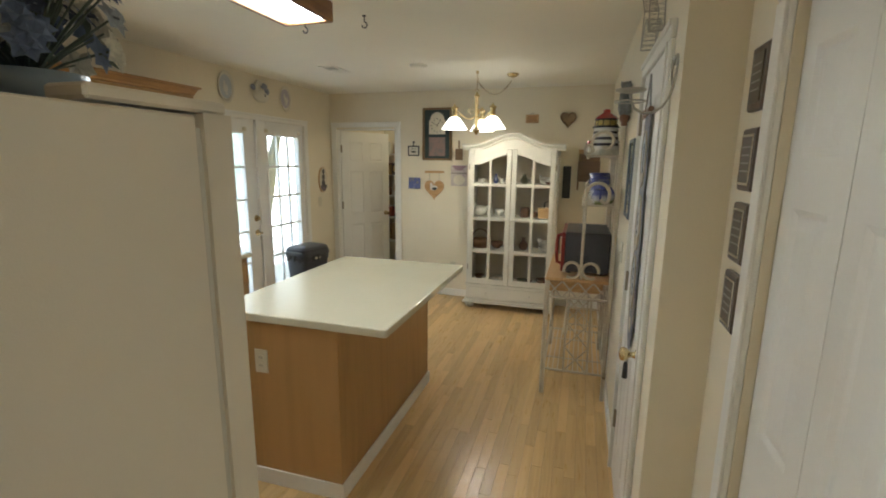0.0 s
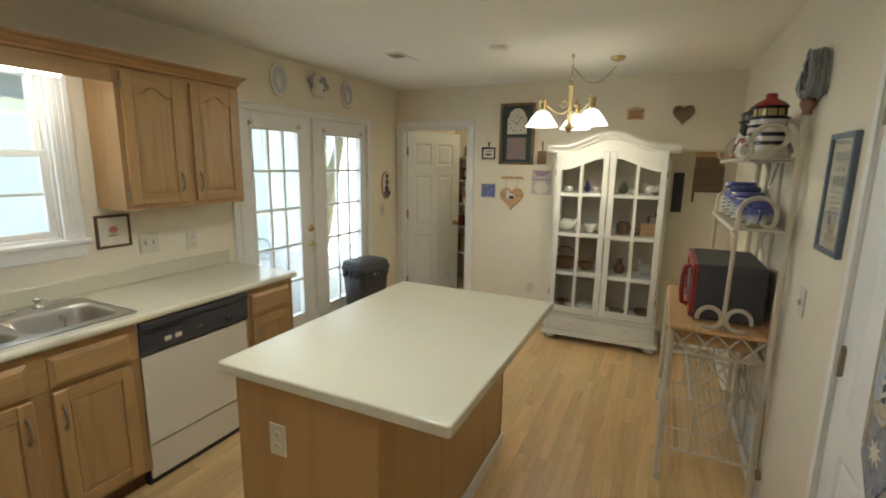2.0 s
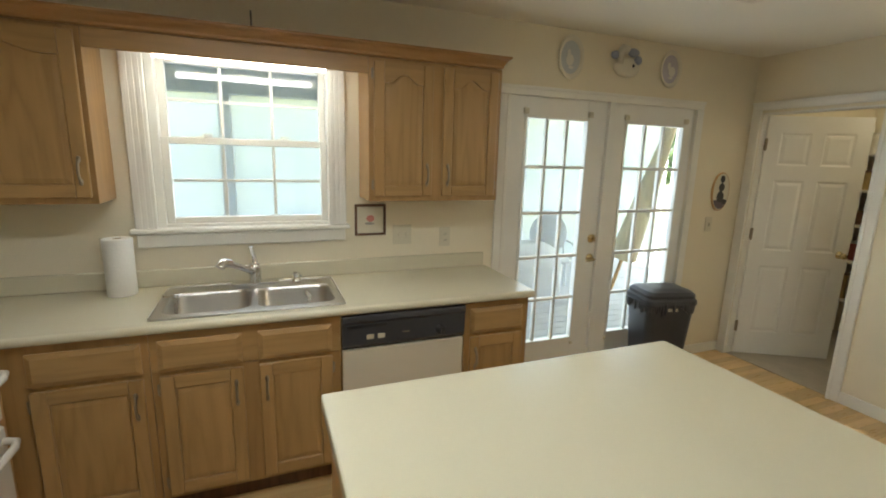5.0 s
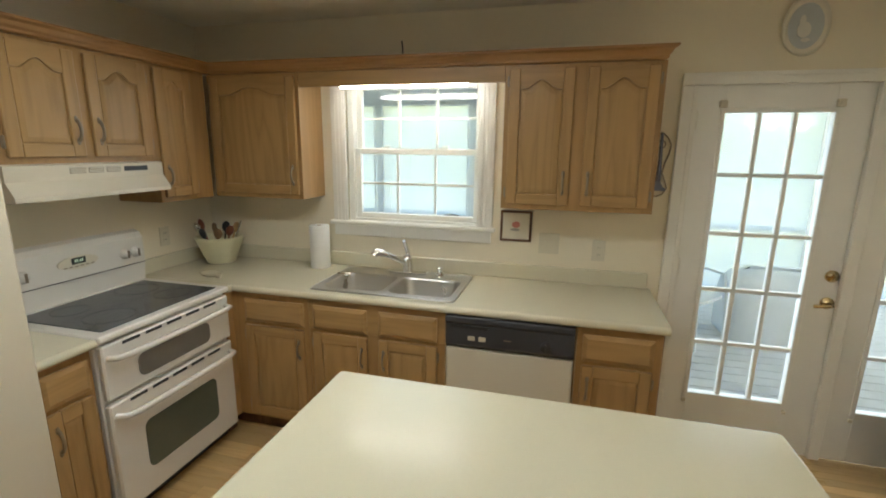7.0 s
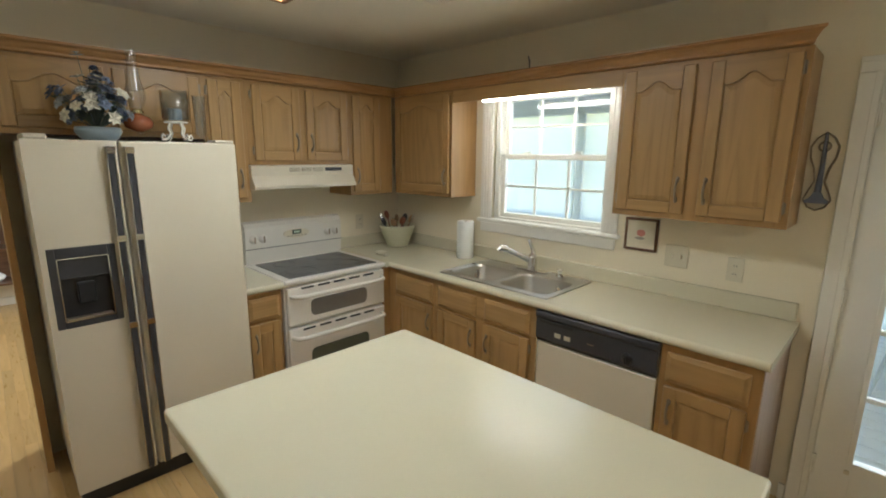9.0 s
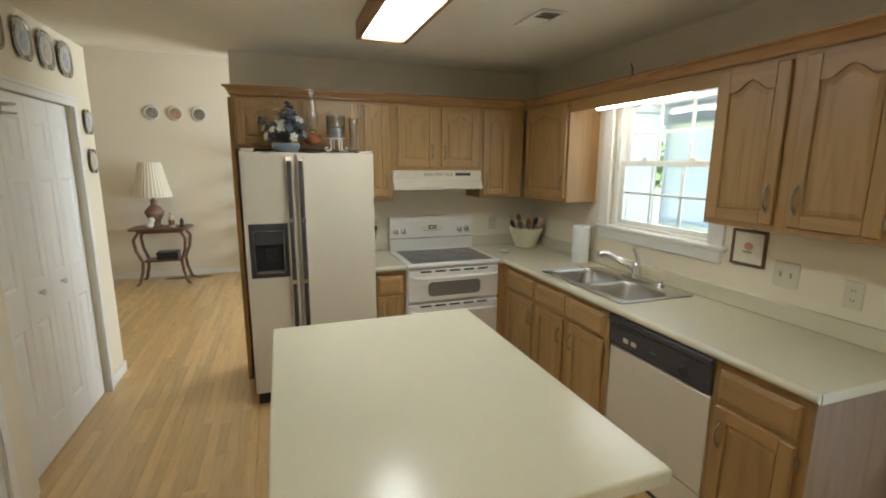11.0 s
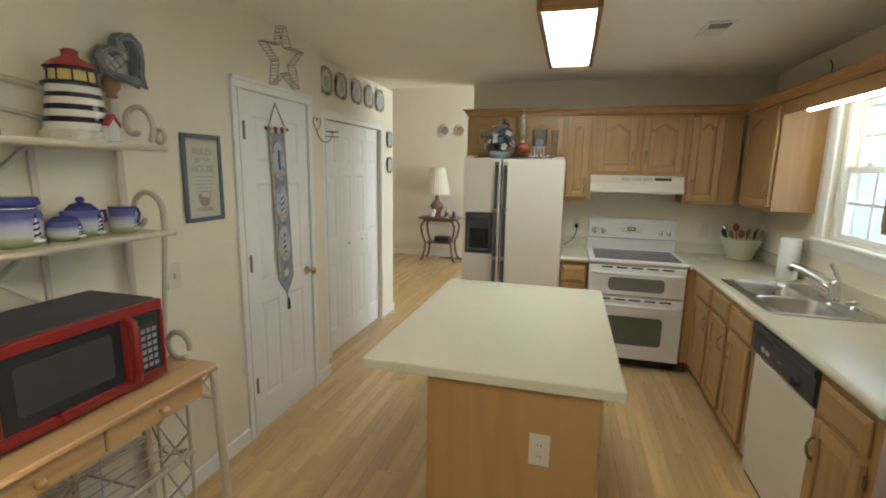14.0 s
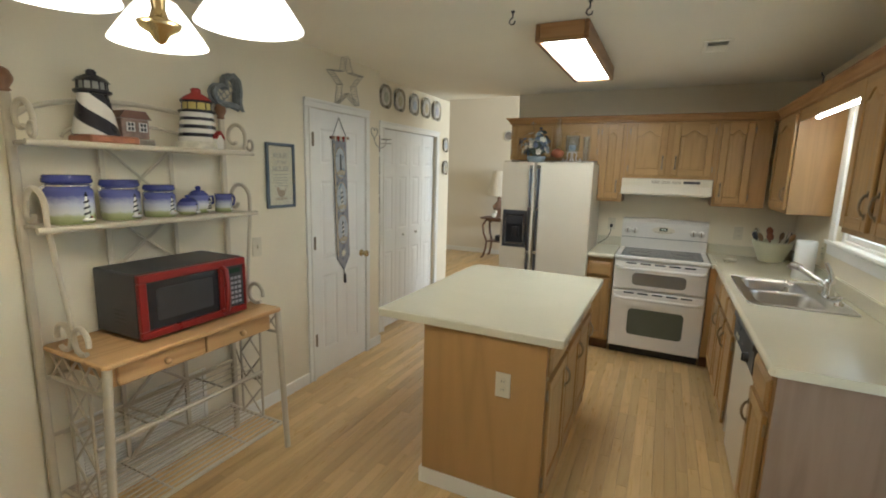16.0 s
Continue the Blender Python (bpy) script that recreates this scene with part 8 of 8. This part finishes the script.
part("bottle", G().lathe([(0.035, 0), (0.038, 0.01), (0.038, 0.12), (0.015, 0.15), (0.015, 0.17), (0.02, 0.172), (0.02, 0.2), (0.003, 0.203)], n=18), surface("cream_bottle", (0.5, 0.44, 0.33), 0.3), o)
part("label", G().lathe([(0.0386, 0.03), (0.0386, 0.10)], n=18, cap=False), CLAY, o)
o = thing("dark_ornament", pose(0.83, -3.61, 0.775), "small dark carved ornament on the side table", "ornament")
part("carving", G().lathe([(0.035, 0), (0.03, 0.02), (0.02, 0.05), (0.03, 0.07), (0.012, 0.11), (0.003, 0.13)], n=14), BLACK, o)
o = thing("storage_box", pose(1.04, -3.68, 0.3325), "black box on the side table shelf", "box")
part("box", G().box(-0.13, -0.1, 0, 0.13, 0.1, 0.085, 0.006), BLACK, o)
part("lid", G().box(-0.135, -0.105, 0.0855, 0.135, 0.105, 0.10, 0.004), BLACK, o)
o = thing("floor_cables", pose(0.85, -3.84, 0), "dark cables trailing on the floor behind the table", "cables")
part("cable", G().tube([(0.3, 0.0, 0.006), (0.1, 0.05, 0.006), (-0.05, -0.03, 0.006), (-0.15, 0.06, 0.006), (-0.3, 0.0, 0.006)], 0.006, 6).tube([(0.2, -0.08, 0.006), (0.0, 0.02, 0.014), (-0.2, -0.05, 0.006)], 0.005, 6), BLACK, o)


def hutch():
    o = thing("display_hutch", pose(-0.42, -4.005, 0, 0, 0, 180), "brown wooden display hutch with open shelves of china", "hutch")
    H, W, D = 1.78, 0.48, 0.38
    for x in (-W, W - 0.045):
        for y in (-D, -0.05):
            part("post", G().box(x, y, 0, x + 0.045, y + 0.045, H, 0.004), TBL, o)
    part("back_panel", G().box(-W + 0.0455, -0.02, 0.28, W - 0.0455, -0.008, H - 0.02, 0), TBL, o)
    for z in (0.30, 0.66, 1.02, 1.40, 1.70):
        part("shelf", G().box(-W + 0.02, -D + 0.005, z, W - 0.02, -0.021, z + 0.022, 0.003), TBL, o)
    part("top", G().box(-W - 0.03, -D - 0.03, H + 0.0005, W + 0.03, -0.004, H + 0.03, 0.006), TBL, o)


hutch()
for z in (0.322, 0.682, 1.042, 1.422):
    for k, x in enumerate((-0.72, -0.50, -0.28, -0.07)):
        if (k + int(z * 10)) % 3 == 0:
            turned("serving_dish", x, -3.81, z, [(0.06, 0), (0.10, 0.02), (0.12, 0.06), (0.11, 0.07), (0.07, 0.11), (0.02, 0.125), (0.02, 0.14), (0.003, 0.145)], PORC, "white covered china dish on the hutch shelf", "dish")
        else:
            bowl(x, -3.81, z, PORC, 0.09, 0.06 + 0.02 * (k % 2), "white china bowl on the hutch shelf")

# ---- pantry ----
o = thing("pantry_shelving", pose(-1.9, 6.53, 0), "white pantry shelves along the back wall", "shelves")
for z in (0.38, 0.75, 1.08, 1.40, 1.72):
    part("shelf", G().box(-0.80, -0.34, z, 0.86, -0.003, z + 0.02, 0.002), TRIM, o)
for x in (-0.80, 0.02, 0.84):
    part("upright", G().box(x, -0.33, 0.0, x + 0.02, -0.004, 2.0, 0.002), TRIM, o) if x < -0.5 or x > 0.5 else None
rp = random.Random(21)
goods = [surface("pack_" + n, c, 0.5, vary=0.15, scale=12) for n, c in (("brown", (0.22, 0.11, 0.05)), ("tan", (0.42, 0.29, 0.15)), ("red", (0.30, 0.06, 0.04)), ("white", (0.6, 0.58, 0.52)), ("dark", (0.06, 0.05, 0.045)), ("gold", (0.45, 0.32, 0.12)))]
for z in (0.401, 0.771, 1.101, 1.421, 1.741):
    x = -2.62
    while x < -1.15:
        w, h = rp.uniform(0.07, 0.16), rp.uniform(0.12, 0.27)
        m = rp.choice(goods)
        if rp.random() < 0.55:
            o = thing("food_box", pose(x + w / 2, 6.36, z), "packaged food box on the pantry shelf", "box", "pantry goods")
            part("carton", G().box(-w / 2, -0.09, 0, w / 2, 0.09, h, 0.002), m, o)
            part("front_label", G().box(-w * 0.35, -0.0925, h * 0.3, w * 0.35, -0.0905, h * 0.75, 0), rp.choice(goods), o)
        else:
            o = thing("food_jar", pose(x + w / 2, 6.36, z), "jar with lid on the pantry shelf", "jar", "pantry goods")
            r = w / 2 * 0.95
            part("jar", G().lathe([(r * 0.95, 0), (r, 0.01), (r, h * 0.7), (r * 0.8, h * 0.78)], n=18), m, o)
            part("lid", G().lathe([(r * 0.84, h * 0.785), (r * 0.84, h * 0.88), (0.003, h * 0.885)], n=18), rp.choice(goods), o)
        x += w + rp.uniform(0.01, 0.05)
pl = new("pantry_bulb_lamp", bpy.data.lights.new("pantry_bulb_lamp", "POINT"))
pl.data.energy, pl.data.color, pl.data.shadow_soft_size = PANTRY_WATTS, (1.0, 0.86, 0.6), 0.06
pl.location = (-1.75, 5.85, 2.25)
o = thing("pantry_light", pose(-1.75, 5.85, 2.44), "pantry ceiling bulb in a white holder", "lamp")
part("holder", G().lathe([(0.06, -0.001), (0.055, -0.03), (0.02, -0.05), (0.004, -0.052)], n=20), WHITE, o)

# ---- porch furniture ----
PCH = surface("porch_chair_paint", (0.68, 0.72, 0.76), 0.5, vary=0.06)


def porch_chair(x, y, rz):
    o = thing("porch_chair", pose(x, y, -0.058, 0, 0, rz), "pale metal porch chair with rounded back", "chair", "porch chairs")
    part("seat", G().loft([[(a, b, z) for a, b in rounded(-0.25, -0.24, 0.25, 0.24, 0.08, 4)] for z in (0.41, 0.435)]), PCH, o)
    part("backrest", G().loft([[(0.25 * math.cos(t) * k, 0.24 + yy, 0.70 + 0.27 * math.sin(t) * k) for t in [2 * math.pi * j / 24 for j in range(24)]] for k, yy in ((0.96, 0.0), (1.0, 0.01), (0.96, 0.025))]), PCH, o)
    for sx in (-1, 1):
        part("armrest", G().tube([(sx * 0.25, 0.25, 0.62), (sx * 0.28, 0.0, 0.64), (sx * 0.28, -0.2, 0.62), (sx * 0.27, -0.24, 0.40), (sx * 0.27, -0.26, 0.0)], 0.014, 8), PCH, o)
        part("leg", G().tube([(sx * 0.24, 0.22, 0.41), (sx * 0.26, 0.28, 0.0)], 0.014, 8), PCH, o)
        part("back_post", G().tube([(sx * 0.22, 0.23, 0.41), (sx * 0.2, 0.25, 0.6)], 0.014, 8), PCH, o)


porch_chair(-4.6, 3.25, 140)
porch_chair(-4.9, 4.6, 60)
o = thing("covered_seat", pose(-4.9, 4.15, -0.058), "pale covered porch settee with rounded back", "settee")
part("cover", G().loft([[(a, b, z) for a, b in rounded(-0.32 + i, -0.5 + i, 0.32 - i, 0.5 - i, 0.14, 5)] for i, z in ((0.0, 0.0), (0.0, 0.38), (0.02, 0.5), (0.07, 0.59), (0.14, 0.64), (0.2, 0.655))], smooth=True), PCH, o)
o = thing("kettle_grill", pose(-4.6, 0.95, -0.058), "dark covered kettle grill on the porch", "grill")
part("bowl", G().lathe([(0.05, 0.55), (0.2, 0.60), (0.29, 0.72), (0.30, 0.80)], n=28), CHAR, o)
part("lid", G().lathe([(0.305, 0.801), (0.29, 0.92), (0.2, 1.02), (0.06, 1.07), (0.003, 1.075)], n=28), CHAR, o)
for a in (30, 150, 270):
    part("leg", G().tube([(0.12 * math.cos(radians(a)), 0.12 * math.sin(radians(a)), 0.58), (0.28 * math.cos(radians(a)), 0.28 * math.sin(radians(a)), 0.0)], 0.012, 8), GREYI, o)
o = thing("folded_umbrella", pose(-4.0, 4.75, -0.058, 0, 0, 20), "folded tan patio umbrella leaning on the porch", "umbrella")
part("pole", G().tube([(0, 0, 0), (0.55, 0.1, 2.3)], 0.02, 8), PINE, o)
part("canopy", G().tube([(0.16, 0.03, 0.65), (0.3, 0.055, 1.25), (0.42, 0.077, 1.75), (0.54, 0.098, 2.25)], 0.13, 12, taper=lambda u: 1.1 - 0.85 * u), surface("tan_canvas", (0.60, 0.54, 0.40), 0.9, vary=0.1), o)
# translucent sheets added round the porch to veil the outdoors with pale haze
HAZE, snt, sb = _mat("haze_sheet")
snt.nodes.remove(sb)
st_t, st_d, st_m = snt.nodes.new("ShaderNodeBsdfTransparent"), snt.nodes.new("ShaderNodeBsdfTranslucent"), snt.nodes.new("ShaderNodeMixShader")
st_d.inputs[0].default_value = (0.90, 0.91, 0.91, 1)
st_m.inputs[0].default_value = 0.74
snt.links.new(st_t.outputs[0], st_m.inputs[1])
snt.links.new(st_d.outputs[0], st_m.inputs[2])
snt.links.new(st_m.outputs[0], snt.nodes["Material Output"].inputs[0])
ys = (-2.3, -0.5, 0.85, 2.2, 3.55, 4.9, 6.3, 7.8)
for a, b in zip(ys, ys[1:]):
    o = thing("haze_screen", pose(-6.185, (a + b) / 2, -0.085), "pale translucent sheet between porch posts, added for haze", "screen", "porch screens")
    part("mesh", G().box(-0.001, -(b - a) / 2 + 0.0, 0.05, 0.001, (b - a) / 2 - 0.001, 2.62, 0), HAZE, o).visible_shadow = False
    part("frame", frame_bars(b - a - 0.1, 2.3, 0.02, 0.015).moved(pose(0.01, 0, 1.2, 0, 0, 90)), PORCHW, o)

for yy in (-2.45, 7.95):
    o = thing("haze_screen", pose(-4.6, yy, -0.085), "pale translucent sheet at the porch end, added for haze", "screen", "porch screens")
    part("mesh", G().box(-1.6, -0.001, 0.03, 1.6, 0.001, 2.6, 0), HAZE, o).visible_shadow = False
    part("frame", frame_bars(3.2, 2.5, 0.025, 0.02).moved(pose(0, 0, 1.28)), PORCHW, o)
o = thing("air_grille", on_east(3.27, 0.10), "white slatted return air grille low on the wall", "vent")
part("frame", frame_bars(0.66, 0.36, 0.022, 0.008).moved(pose(0, -0.001, 0.18)), TRIM, o)
slat = G().box(-0.305, -0.006, -0.007, 0.305, 0.0, 0.0065, 0).moved(pose(0, -0.001, 0, 20, 0, 0)).mesh("slat")
slat.materials.append(TRIM)
for k in range(20):
    part("slat", slat, TRIM, o, at=pose(0, 0, 0.03 + k * 0.0155))

# ---- floor strips, last ----
rnd = random.Random(11)
SW = 0.0575
variants = []
for L in (0.35, 0.5, 0.65, 0.8, 1.0, 1.2):
    me = G().box(-SW / 2 + 0.0004, 0, -0.012, SW / 2 - 0.0003, L - 0.0006, 0.0, 0.0005).mesh("plank")
    me.materials.append(PLANK)
    variants.append((L, me))
rest, count = [], 0
x = -2.70
while x < 4.0:
    y = -4.0 - rnd.random() * 0.5
    while y < NORTH + 0.01:
        L, me = rnd.choice(variants)
        if x < 0.93 or y < -0.6:
            inside = -0.66 < x < 0.64 and 0.3 < y < 4.2 or -2.1 < x < -1.25 and 0.9 < y < 3.4
            if inside and count < 300 and y + L < NORTH:
                part("plank", me, PLANK, floor, at=pose(x, y, 0))
                count += 1
            else:
                rest.append((x, y, min(L, (NORTH + 0.015 if x < 0.93 else -0.5) - y)))
        y += L
    x += SW
RESTW = wood("oak_plank_rest", (0.66, 0.445, 0.195), (0.53, 0.335, 0.135), 1, 0.28, coat=0.35, plank=True, contrast=0.7)
nt = RESTW.node_tree
geo = nt.nodes.new("ShaderNodeNewGeometry")
for l in [l for l in nt.links if l.from_node.bl_idname == "ShaderNodeObjectInfo"]:
    to = l.to_socket
    nt.links.remove(l)
    nt.links.new(geo.outputs["Random Per Island"], to)
g = G()
for x, y, L in rest:
    g.box(x - SW / 2 + 0.0004, y, -0.012, x + SW / 2 - 0.0004, y + L - 0.0006, 0.0, 0.0005)
tagged(part("planks", g, RESTW, floor), kind="stuff")
